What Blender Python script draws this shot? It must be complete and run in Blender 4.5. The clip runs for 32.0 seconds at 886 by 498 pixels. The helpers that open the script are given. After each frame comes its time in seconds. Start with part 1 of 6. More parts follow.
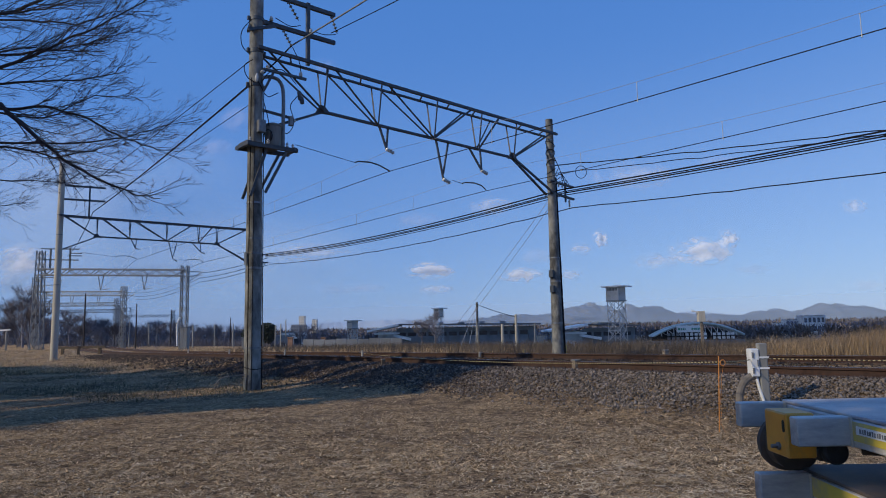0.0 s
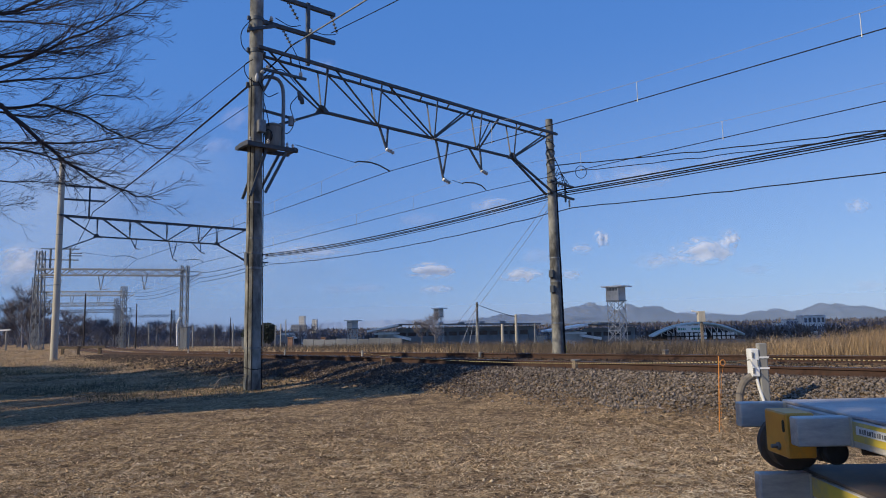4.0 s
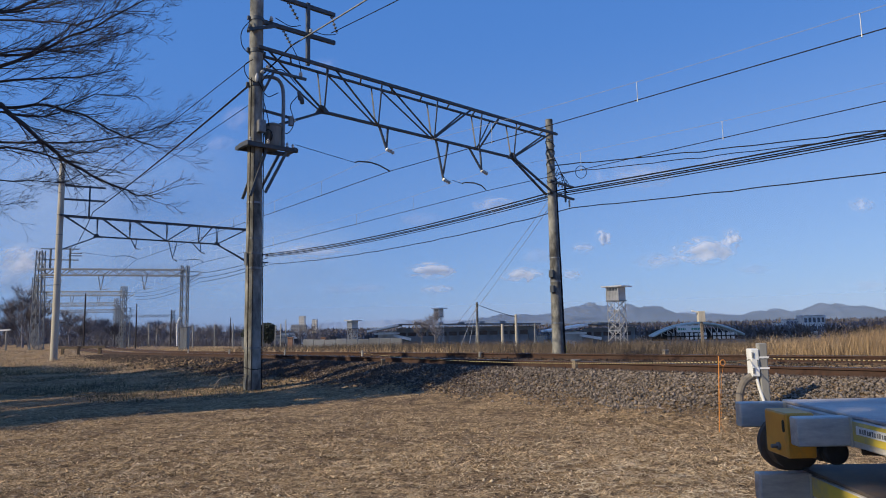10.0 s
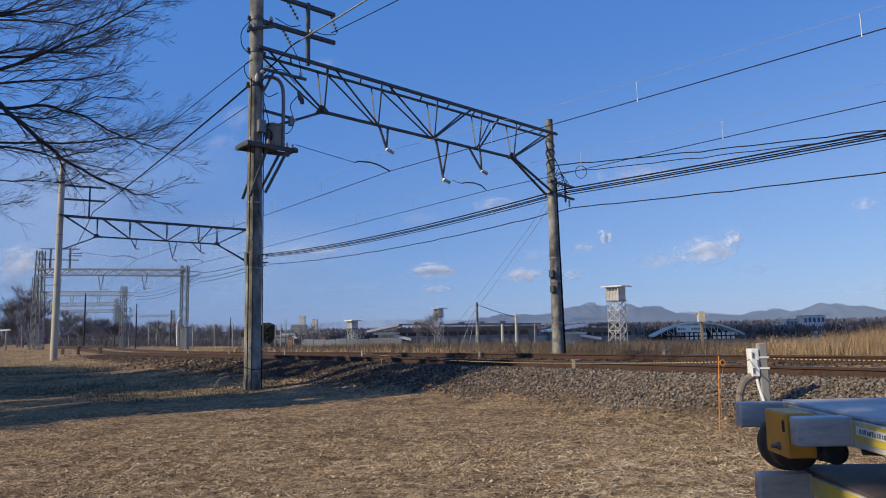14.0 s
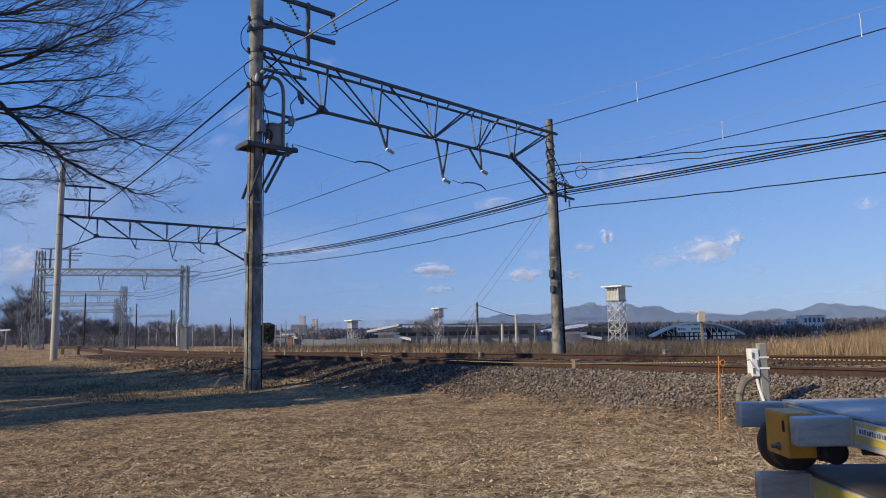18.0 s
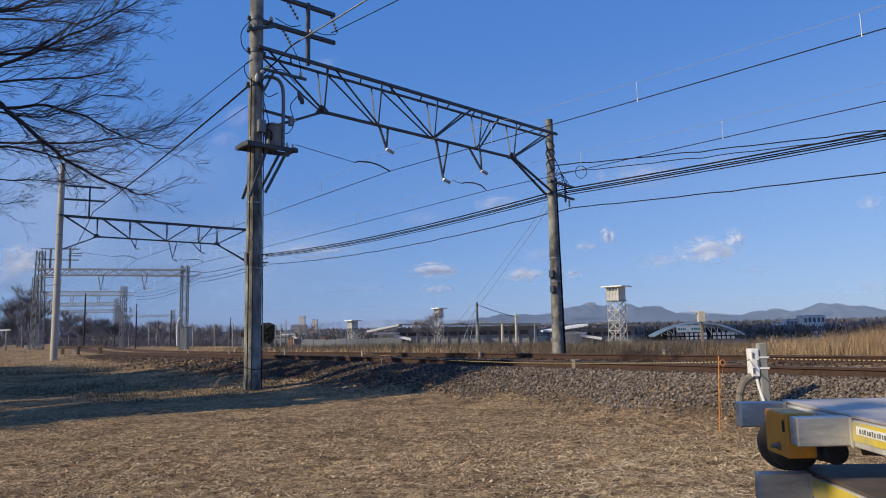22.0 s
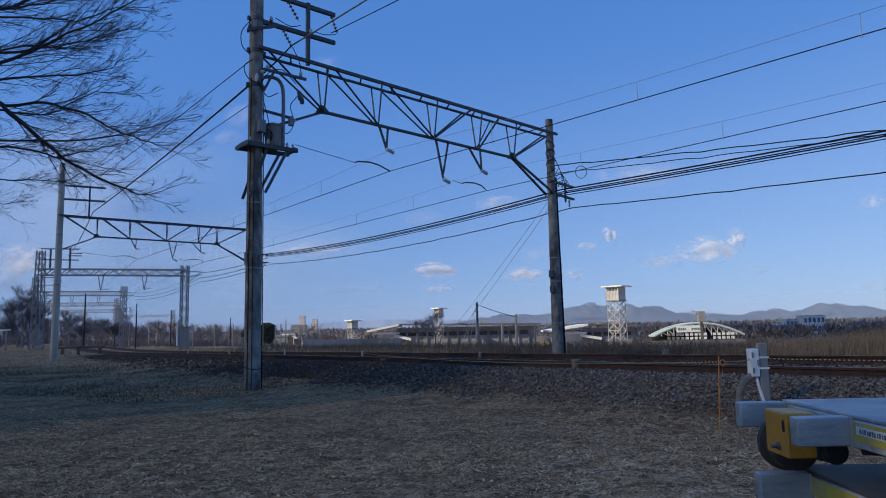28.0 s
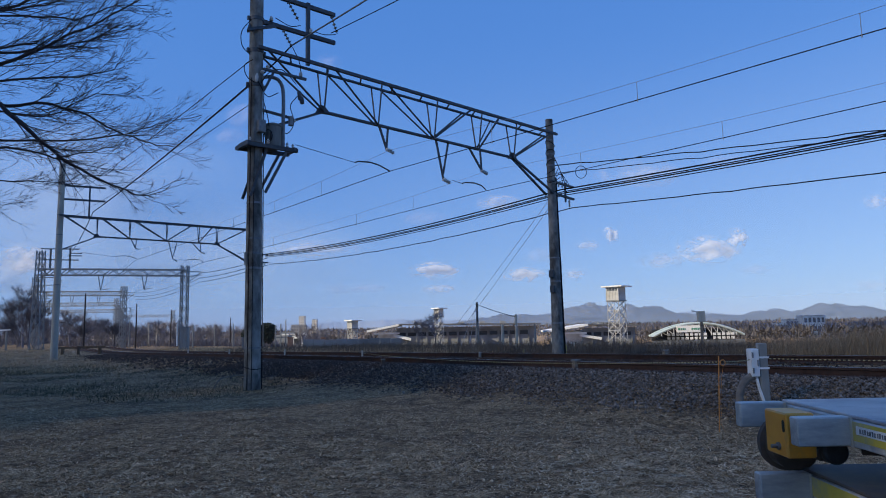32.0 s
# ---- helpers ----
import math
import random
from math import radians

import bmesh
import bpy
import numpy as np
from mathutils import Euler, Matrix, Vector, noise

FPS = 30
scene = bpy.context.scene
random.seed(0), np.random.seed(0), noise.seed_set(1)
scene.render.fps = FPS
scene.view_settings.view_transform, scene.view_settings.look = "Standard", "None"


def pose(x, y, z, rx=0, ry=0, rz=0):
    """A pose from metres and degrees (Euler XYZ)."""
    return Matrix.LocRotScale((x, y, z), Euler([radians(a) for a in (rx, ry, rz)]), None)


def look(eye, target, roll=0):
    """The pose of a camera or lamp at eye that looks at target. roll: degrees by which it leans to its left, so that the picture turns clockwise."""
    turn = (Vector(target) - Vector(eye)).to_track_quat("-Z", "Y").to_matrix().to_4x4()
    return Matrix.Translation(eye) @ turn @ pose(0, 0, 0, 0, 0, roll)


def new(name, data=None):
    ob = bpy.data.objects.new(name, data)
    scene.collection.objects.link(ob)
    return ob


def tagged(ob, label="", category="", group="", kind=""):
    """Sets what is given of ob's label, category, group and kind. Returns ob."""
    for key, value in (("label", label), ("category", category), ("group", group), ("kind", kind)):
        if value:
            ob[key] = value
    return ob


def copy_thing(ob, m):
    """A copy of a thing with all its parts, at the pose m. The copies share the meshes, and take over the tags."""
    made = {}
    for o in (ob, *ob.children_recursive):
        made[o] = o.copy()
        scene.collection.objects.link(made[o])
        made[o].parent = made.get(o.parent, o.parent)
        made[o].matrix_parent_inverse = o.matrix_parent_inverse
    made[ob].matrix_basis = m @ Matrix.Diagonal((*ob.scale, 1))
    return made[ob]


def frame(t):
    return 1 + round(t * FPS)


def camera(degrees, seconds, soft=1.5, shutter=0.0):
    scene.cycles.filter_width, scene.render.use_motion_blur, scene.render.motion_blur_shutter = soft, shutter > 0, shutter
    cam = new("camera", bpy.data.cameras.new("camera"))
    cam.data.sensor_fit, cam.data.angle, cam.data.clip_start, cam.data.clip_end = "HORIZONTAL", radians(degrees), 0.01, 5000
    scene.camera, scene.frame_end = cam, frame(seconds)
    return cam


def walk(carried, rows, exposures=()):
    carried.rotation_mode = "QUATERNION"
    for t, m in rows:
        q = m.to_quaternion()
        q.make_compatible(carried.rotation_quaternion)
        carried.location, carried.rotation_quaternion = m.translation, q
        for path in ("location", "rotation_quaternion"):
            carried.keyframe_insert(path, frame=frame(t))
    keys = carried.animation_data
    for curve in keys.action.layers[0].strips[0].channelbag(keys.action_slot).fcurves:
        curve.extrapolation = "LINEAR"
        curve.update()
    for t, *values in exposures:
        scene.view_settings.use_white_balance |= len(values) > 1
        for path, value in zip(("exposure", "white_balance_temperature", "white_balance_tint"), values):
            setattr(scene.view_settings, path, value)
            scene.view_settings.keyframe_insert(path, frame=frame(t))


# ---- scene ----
cam = camera(67.2, 32.0, soft=1.0)
EYE = (0.0, 0.0, 1.35)
STAND = look(EYE, (0.0, 100.0, 1.35 + 100.0 * math.tan(radians(6.72))), -1.2)
walk(cam, [(0.0, STAND), (32.0, STAND)],
     exposures=[(0.0, 0.0, 5950, 9), (25.0, 0.0, 5950, 9), (28.0, 0.03, 5950, 9), (30.0, 0.10, 5950, 9), (32.0, 0.14, 5950, 9)])

# ---- light: low winter sun from behind and to one side, clear sky ----
SUN_UP = 31.0
SUN_DIR = Vector((-0.90 * math.cos(radians(SUN_UP)), -0.44 * math.cos(radians(SUN_UP)), math.sin(radians(SUN_UP)))).normalized()
world = bpy.data.worlds.new("sky")
scene.world = world
world.use_nodes = True
wn = world.node_tree.nodes
wn.clear()
sky = wn.new("ShaderNodeTexSky")
sky.sky_type = "NISHITA"
sky.sun_disc = False
sky.sun_elevation = radians(SUN_UP)
sky.sun_rotation = math.atan2(SUN_DIR.x, SUN_DIR.y)
sky.altitude = 1000
sky.air_density = 1.0
sky.dust_density = 0.35
sky.ozone_density = 1.2
bg = wn.new("ShaderNodeBackground")
bg.inputs["Strength"].default_value = 0.043
wout = wn.new("ShaderNodeOutputWorld")
world.node_tree.links.new(sky.outputs[0], bg.inputs[0])
# light scattered many times over, which the sky model leaves out: an even blue
glow = wn.new("ShaderNodeBackground")
glow.inputs["Color"].default_value = (0.045, 0.150, 0.432, 1)
both = wn.new("ShaderNodeAddShader")
world.node_tree.links.new(bg.outputs[0], both.inputs[0])
world.node_tree.links.new(glow.outputs[0], both.inputs[1])
world.node_tree.links.new(both.outputs[0], wout.inputs[0])
sun_data = bpy.data.lights.new("sun", "SUN")
sun_data.energy = 5.0
sun_data.angle = radians(0.55)
sun_data.color = (1.0, 0.815, 0.54)
sun = new("sun", sun_data)
sun.matrix_world = look(SUN_DIR * 100, (0, 0, 0))


# ---- materials ----
def mat(name, c1, c2, scale=8.0, rough=0.8, metal=0.0, bump=0.3, fine=60.0, stain=None, stain_scale=1.2, stain_at=0.55,
        stretch=(1, 1, 1), vary=0.0, island=0.0, spec=0.5):
    """Two colours broken by noise at two scales, a stain layer, and fine relief; object space, so sizes are true."""
    m = bpy.data.materials.new(name)
    m.use_nodes = True
    n, ln = m.node_tree.nodes, m.node_tree.links
    b = n["Principled BSDF"]
    co = n.new("ShaderNodeTexCoord")
    mp = n.new("ShaderNodeMapping")
    mp.inputs["Scale"].default_value = stretch
    ln.new(co.outputs["Object"], mp.inputs[0])
    a = n.new("ShaderNodeTexNoise")
    a.inputs["Scale"].default_value, a.inputs["Detail"].default_value = scale, 6
    ln.new(mp.outputs[0], a.inputs["Vector"])
    ramp = n.new("ShaderNodeValToRGB")
    ramp.color_ramp.elements[0].position, ramp.color_ramp.elements[1].position = 0.34, 0.68
    ramp.color_ramp.elements[0].color, ramp.color_ramp.elements[1].color = (*c1, 1), (*c2, 1)
    ln.new(a.outputs["Fac"], ramp.inputs[0])
    col = ramp.outputs[0]
    if stain:
        s = n.new("ShaderNodeTexNoise")
        s.inputs["Scale"].default_value, s.inputs["Detail"].default_value = stain_scale, 7
        s.inputs["Roughness"].default_value = 0.65
        ln.new(mp.outputs[0], s.inputs["Vector"])
        sr = n.new("ShaderNodeMapRange")
        sr.inputs[1].default_value, sr.inputs[2].default_value = stain_at - 0.08, stain_at + 0.1
        ln.new(s.outputs["Fac"], sr.inputs[0])
        mx = n.new("ShaderNodeMix")
        mx.data_type = "RGBA"
        ln.new(sr.outputs[0], mx.inputs["Factor"])
        ln.new(col, mx.inputs["A"])
        mx.inputs["B"].default_value = (*stain, 1)
        col = mx.outputs["Result"]
    if vary or island:
        src = n.new("ShaderNodeNewGeometry").outputs["Random Per Island"] if island else n.new("ShaderNodeObjectInfo").outputs["Random"]
        vr = n.new("ShaderNodeMapRange")
        k = vary or island
        vr.inputs[3].default_value, vr.inputs[4].default_value = 1 - k, 1 + k
        ln.new(src, vr.inputs[0])
        h = n.new("ShaderNodeHueSaturation")
        ln.new(vr.outputs[0], h.inputs["Value"])
        ln.new(col, h.inputs["Color"])
        col = h.outputs[0]
    ln.new(col, b.inputs["Base Color"])
    b.inputs["Roughness"].default_value, b.inputs["Metallic"].default_value = rough, metal
    b.inputs["Specular IOR Level"].default_value = spec
    if bump:
        f = n.new("ShaderNodeTexNoise")
        f.inputs["Scale"].default_value, f.inputs["Detail"].default_value = fine, 4
        ln.new(mp.outputs[0], f.inputs["Vector"])
        bp = n.new("ShaderNodeBump")
        bp.inputs["Strength"].default_value, bp.inputs["Distance"].default_value = bump, 0.01
        ln.new(f.outputs["Fac"], bp.inputs["Height"])
        ln.new(bp.outputs[0], b.inputs["Normal"])
    return m


CONCRETE = mat("weathered_concrete", (0.215, 0.21, 0.195), (0.305, 0.30, 0.275), 5, 0.9, stain=(0.13, 0.12, 0.10), stain_scale=1.6, stretch=(1, 1, 0.25), fine=90)
CONCRETE_DARK = mat("grimy_concrete", (0.155, 0.155, 0.145), (0.32, 0.315, 0.29), 7, 0.9, stain=(0.065, 0.063, 0.058), stain_scale=2.6, stain_at=0.52, stretch=(1, 1, 0.45), fine=90)
CONCRETE_PALE = mat("pale_concrete", (0.40, 0.37, 0.31), (0.52, 0.48, 0.40), 5, 0.9, stain=(0.26, 0.24, 0.2), stretch=(1, 1, 0.25))
STEEL_DARK = mat("painted_dark_steel", (0.044, 0.053, 0.064), (0.076, 0.087, 0.102), 9, 0.55, 0.2, 0.15, stain=(0.10, 0.07, 0.05), stain_scale=3, stain_at=0.62, vary=0.12)
STEEL_GREY = mat("galvanised_steel", (0.15, 0.16, 0.17), (0.24, 0.25, 0.265), 12, 0.5, 0.5, 0.1, stain=(0.20, 0.17, 0.14), stain_scale=2.5, stain_at=0.62, vary=0.1)
RUST = mat("rusty_rail_steel", (0.034, 0.017, 0.011), (0.070, 0.032, 0.019), 14, 0.85, 0.1, 0.4, stain=(0.06, 0.035, 0.025), stain_scale=2.0)
RAILHEAD = mat("worn_rail_head", (0.26, 0.25, 0.24), (0.36, 0.35, 0.34), 6, 0.35, 0.9, 0.05, stretch=(0.1, 1, 1))
CABLE = mat("black_cable", (0.008, 0.008, 0.010), (0.016, 0.016, 0.018), 20, 0.8, 0, 0.0, spec=0.15)
COPPER = mat("weathered_contact_wire", (0.012, 0.012, 0.014), (0.022, 0.021, 0.022), 9, 0.7, 0, 0.0, spec=0.2)
MESSENGER = mat("grey_messenger_wire", (0.30, 0.31, 0.33), (0.44, 0.45, 0.47), 9, 0.5, 0.3, 0.0)
PORCELAIN = mat("white_porcelain", (0.48, 0.47, 0.45), (0.62, 0.61, 0.59), 10, 0.2, 0, 0.0, stain=(0.4, 0.38, 0.34))
WHITE = mat("white_paint", (0.66, 0.66, 0.64), (0.80, 0.80, 0.78), 4, 0.6, 0, 0.1, stain=(0.48, 0.46, 0.42), stain_scale=2, stain_at=0.6)
YELLOW = mat("yellow_paint", (0.58, 0.245, 0.022), (0.67, 0.305, 0.032), 7, 0.45, 0, 0.08, stain=(0.36, 0.22, 0.06), stain_scale=6, stain_at=0.64)
YELLOW_WORN = mat("worn_yellow_paint", (0.55, 0.42, 0.05), (0.66, 0.52, 0.08), 9, 0.5, 0, 0.08, stain=(0.30, 0.28, 0.20), stain_scale=5, stain_at=0.56)
ORANGE = mat("orange_plastic", (0.55, 0.22, 0.04), (0.66, 0.28, 0.06), 8, 0.5, 0, 0.05)
ALUMINIUM = mat("scuffed_aluminium", (0.55, 0.52, 0.47), (0.67, 0.635, 0.58), 10, 0.5, 0.25, 0.06, 140, stain=(0.27, 0.27, 0.27), stain_scale=4, stretch=(0.3, 1, 1))
DECKING = mat("scuffed_deck_plate", (0.36, 0.325, 0.30), (0.50, 0.455, 0.42), 4, 0.5, 0.0, 0.12, 110, stain=(0.20, 0.185, 0.20), stain_scale=2.6, stain_at=0.56)
# Darkened copy of the deck plate: shade under the upper trolley, plus brown stains.
DECK_DARK = mat("shaded_stained_deck_plate", (0.030, 0.030, 0.036), (0.07, 0.066, 0.07), 4, 0.62, 0.0, 0.12, 110, stain=(0.12, 0.085, 0.055), stain_scale=2.6, stain_at=0.54)
WHEEL_STEEL = mat("worn_wheel_steel", (0.065, 0.050, 0.040), (0.13, 0.10, 0.078), 9, 0.65, 0.3, 0.15)
GREY_INK = mat("faded_ink", (0.10, 0.10, 0.10), (0.20, 0.20, 0.20), 30, 0.8, 0, 0.0)
HOSE = mat("dusty_rubber_hose", (0.12, 0.104, 0.088), (0.22, 0.19, 0.155), 9, 0.9)
RUBBER = mat("black_rubber", (0.012, 0.012, 0.012), (0.03, 0.03, 0.03), 20, 0.7)
TIMBER = mat("grey_timber", (0.17, 0.135, 0.10), (0.27, 0.22, 0.165), 6, 0.9, 0, 0.4, 50, stain=(0.10, 0.08, 0.065), stretch=(0.3, 3, 3), vary=0.15)
SLEEPER = mat("sleeper_end_timber", (0.060, 0.038, 0.026), (0.125, 0.080, 0.052), 6, 0.9, 0, 0.4, stain=(0.20, 0.15, 0.08), stain_scale=0.9, stain_at=0.66, vary=0.2)
ROPE_Y = mat("yellow_rope", (0.46, 0.37, 0.17), (0.56, 0.46, 0.24), 30, 0.9, 0, 0.1)
ROPE_B = mat("black_rope", (0.025, 0.022, 0.02), (0.05, 0.045, 0.04), 30, 0.9, 0, 0.1)
BARK = mat("dark_bark", (0.020, 0.016, 0.018), (0.045, 0.036, 0.036), 12, 0.95, 0, 0.5)
TWIG = mat("twig_bark", (0.050, 0.041, 0.047), (0.098, 0.080, 0.085), 12, 0.95, 0, 0.0)
# Twigs greyed and blued in the base colour for haze at yard distance.
FAR_TWIG = mat("haze_greyed_twigs", (0.120, 0.115, 0.134), (0.190, 0.180, 0.200), 2, 0.95, 0, 0.0, island=0.3)
STRAW = mat("cut_straw", (0.27, 0.182, 0.095), (0.62, 0.45, 0.258), 5.0, 0.9, 0, 0.0, island=0.6)
LITTER = mat("pale_leaf_litter", (0.42, 0.315, 0.19), (0.66, 0.53, 0.35), 2.0, 0.9, 0, 0.0, island=0.4)
REED = mat("dry_reed", (0.25, 0.17, 0.095), (0.43, 0.31, 0.185), 0.8, 0.9, 0, 0.0, island=0.35)
WEED = mat("brown_weed", (0.085, 0.064, 0.045), (0.18, 0.137, 0.096), 0.6, 0.9, 0, 0.0, island=0.4)
STONE = mat("ballast_stone", (0.125, 0.100, 0.080), (0.255, 0.206, 0.163), 9, 0.95, 0, 0.3, 80, island=0.5)
STONE_DARK = mat("rust_stained_shaded_ballast", (0.042, 0.030, 0.024), (0.098, 0.068, 0.050), 9, 0.95, 0, 0.3, 80, island=0.45)
DARK_TIMBER = mat("dark_weathered_timber", (0.065, 0.048, 0.034), (0.13, 0.098, 0.068), 6, 0.9, 0, 0.4, 50, stretch=(3, 3, 0.3))
LEAF_DARK = mat("evergreen_leaf", (0.014, 0.019, 0.013), (0.034, 0.042, 0.026), 3, 0.8, 0, 0.0, island=0.4)
WHITE_STEEL = mat("chalky_white_steel", (0.42, 0.42, 0.41), (0.54, 0.54, 0.52), 2, 0.6, 0, 0.0, stain=(0.32, 0.31, 0.29), stain_scale=1)
WALL_PALE = mat("pale_render_wall", (0.50, 0.50, 0.49), (0.62, 0.62, 0.61), 0.3, 0.85, 0, 0.05, stain=(0.38, 0.38, 0.37), stain_scale=0.2)
WALL_GREY = mat("grey_cladding", (0.19, 0.20, 0.21), (0.27, 0.28, 0.29), 0.4, 0.8, 0, 0.05, stain=(0.15, 0.155, 0.16), stain_scale=0.25)
WALL_BROWN = mat("brown_brick_wall", (0.24, 0.15, 0.11), (0.32, 0.21, 0.16), 1, 0.9, 0, 0.1)
ROOF_WHITE = mat("white_metal_roof", (0.70, 0.71, 0.70), (0.82, 0.82, 0.81), 0.5, 0.45, 0, 0.0, stain=(0.58, 0.58, 0.57), stain_scale=0.3)
ROOF_DARK = mat("dark_metal_roof", (0.08, 0.085, 0.095), (0.12, 0.125, 0.135), 0.5, 0.5, 0, 0.0)
INTERIOR_SHADE = mat("painted_interior_shade", (0.02, 0.022, 0.025), (0.04, 0.042, 0.046), 0.5, 0.9, 0, 0.0)
GLASS_DARK = mat("dark_window_glass", (0.03, 0.035, 0.045), (0.05, 0.055, 0.065), 0.5, 0.12, 0, 0.0)
GREEN_SIGN = mat("green_sign_paint", (0.05, 0.22, 0.13), (0.07, 0.27, 0.17), 3, 0.5, 0, 0.0)
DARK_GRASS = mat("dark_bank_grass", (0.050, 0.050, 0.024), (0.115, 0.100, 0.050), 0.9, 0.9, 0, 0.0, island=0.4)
GREEN_ROOF = mat("grey_green_roof_sheet", (0.36, 0.43, 0.43), (0.46, 0.53, 0.52), 0.3, 0.5, 0, 0.0)
RED_PAINT = mat("red_paint", (0.32, 0.05, 0.04), (0.42, 0.07, 0.05), 3, 0.5, 0, 0.0)
BRICK = mat("faded_orange_brick", (0.20, 0.115, 0.08), (0.29, 0.175, 0.125), 4, 0.9)
# Dark scrub lightened and turned bluish in the colour to suggest haze.
DUSK_TWIG = mat("haze_greyed_dark_scrub", (0.076, 0.071, 0.082), (0.124, 0.114, 0.124), 2, 0.95, 0, 0.0, island=0.3)
FAR_WOOD = mat("distant_woods", (0.060, 0.056, 0.060), (0.105, 0.095, 0.095), 0.15, 1.0, 0, 0.0, island=0.3)
# Aerial haze painted into the base colour: blue ridge, paler far range.
HILL = mat("haze_tinted_wooded_hills", (0.065, 0.085, 0.145), (0.13, 0.145, 0.20), 0.045, 1.0, 0, 0.0, stain=(0.050, 0.066, 0.12), stain_scale=0.022, spec=0.0)
HILL_FAR = mat("haze_tinted_far_hills", (0.24, 0.30, 0.42), (0.29, 0.35, 0.47), 0.006, 1.0, 0, 0.0, spec=0.0)


def ground_material():
    m = bpy.data.materials.new("mown_dry_field")
    m.use_nodes = True
    n, ln = m.node_tree.nodes, m.node_tree.links
    b = n["Principled BSDF"]
    b.inputs["Roughness"].default_value = 0.95
    b.inputs["Specular IOR Level"].default_value = 0.15
    co = n.new("ShaderNodeTexCoord").outputs["Object"]

    def noi(scale, detail, rough=0.6):
        t = n.new("ShaderNodeTexNoise")
        t.inputs["Scale"].default_value, t.inputs["Detail"].default_value, t.inputs["Roughness"].default_value = scale, detail, rough
        ln.new(co, t.inputs["Vector"])
        return t.outputs["Fac"]

    def ramp(fac, stops):
        r = n.new("ShaderNodeValToRGB")
        while len(r.color_ramp.elements) < len(stops):
            r.color_ramp.elements.new(0.5)
        for e, (p, c) in zip(r.color_ramp.elements, stops):
            e.position, e.color = p, (*c, 1)
        ln.new(fac, r.inputs[0])
        return r.outputs[0]

    def mixed(fac, a, b2, mode="MIX"):
        x = n.new("ShaderNodeMix")
        x.data_type, x.blend_type = "RGBA", mode
        if isinstance(fac, float):
            x.inputs["Factor"].default_value = fac
        else:
            ln.new(fac, x.inputs["Factor"])
        ln.new(a, x.inputs["A"])
        ln.new(b2, x.inputs["B"])
        return x.outputs["Result"]
    straw = ramp(noi(38, 9, 0.8), [(0.39, (0.052, 0.036, 0.019)), (0.50, (0.33, 0.222, 0.118)), (0.62, (0.68, 0.48, 0.265))])
    soil = ramp(noi(30, 9, 0.8), [(0.39, (0.056, 0.037, 0.023)), (0.63, (0.36, 0.24, 0.132))])
    green = ramp(noi(14, 6, 0.7), [(0.35, (0.05, 0.055, 0.026)), (0.7, (0.105, 0.098, 0.052))])
    patch = n.new("ShaderNodeMapRange")
    patch.inputs[1].default_value, patch.inputs[2].default_value = 0.46, 0.60
    ln.new(noi(1.1, 6, 0.65), patch.inputs[0])
    base = mixed(patch.outputs[0], straw, soil)
    gp = n.new("ShaderNodeMapRange")
    gp.inputs[1].default_value, gp.inputs[2].default_value = 0.63, 0.76
    ln.new(noi(0.23, 4, 0.5), gp.inputs[0])
    base = mixed(gp.outputs[0], base, green)
    tuft = n.new("ShaderNodeMapRange")
    tuft.inputs[1].default_value, tuft.inputs[2].default_value, tuft.inputs[3].default_value, tuft.inputs[4].default_value = 0.38, 0.60, 0.52, 1.46
    ln.new(noi(8.5, 6, 0.7), tuft.inputs[0])
    shade = n.new("ShaderNodeHueSaturation")
    ln.new(tuft.outputs[0], shade.inputs["Value"])
    ln.new(base, shade.inputs["Color"])
    base = shade.outputs[0]
    ln.new(base, b.inputs["Base Color"])
    bp = n.new("ShaderNodeBump")
    bp.inputs["Strength"].default_value, bp.inputs["Distance"].default_value = 1.0, 0.09
    ln.new(noi(13, 9, 0.78), bp.inputs["Height"])
    ln.new(bp.outputs[0], b.inputs["Normal"])
    return m


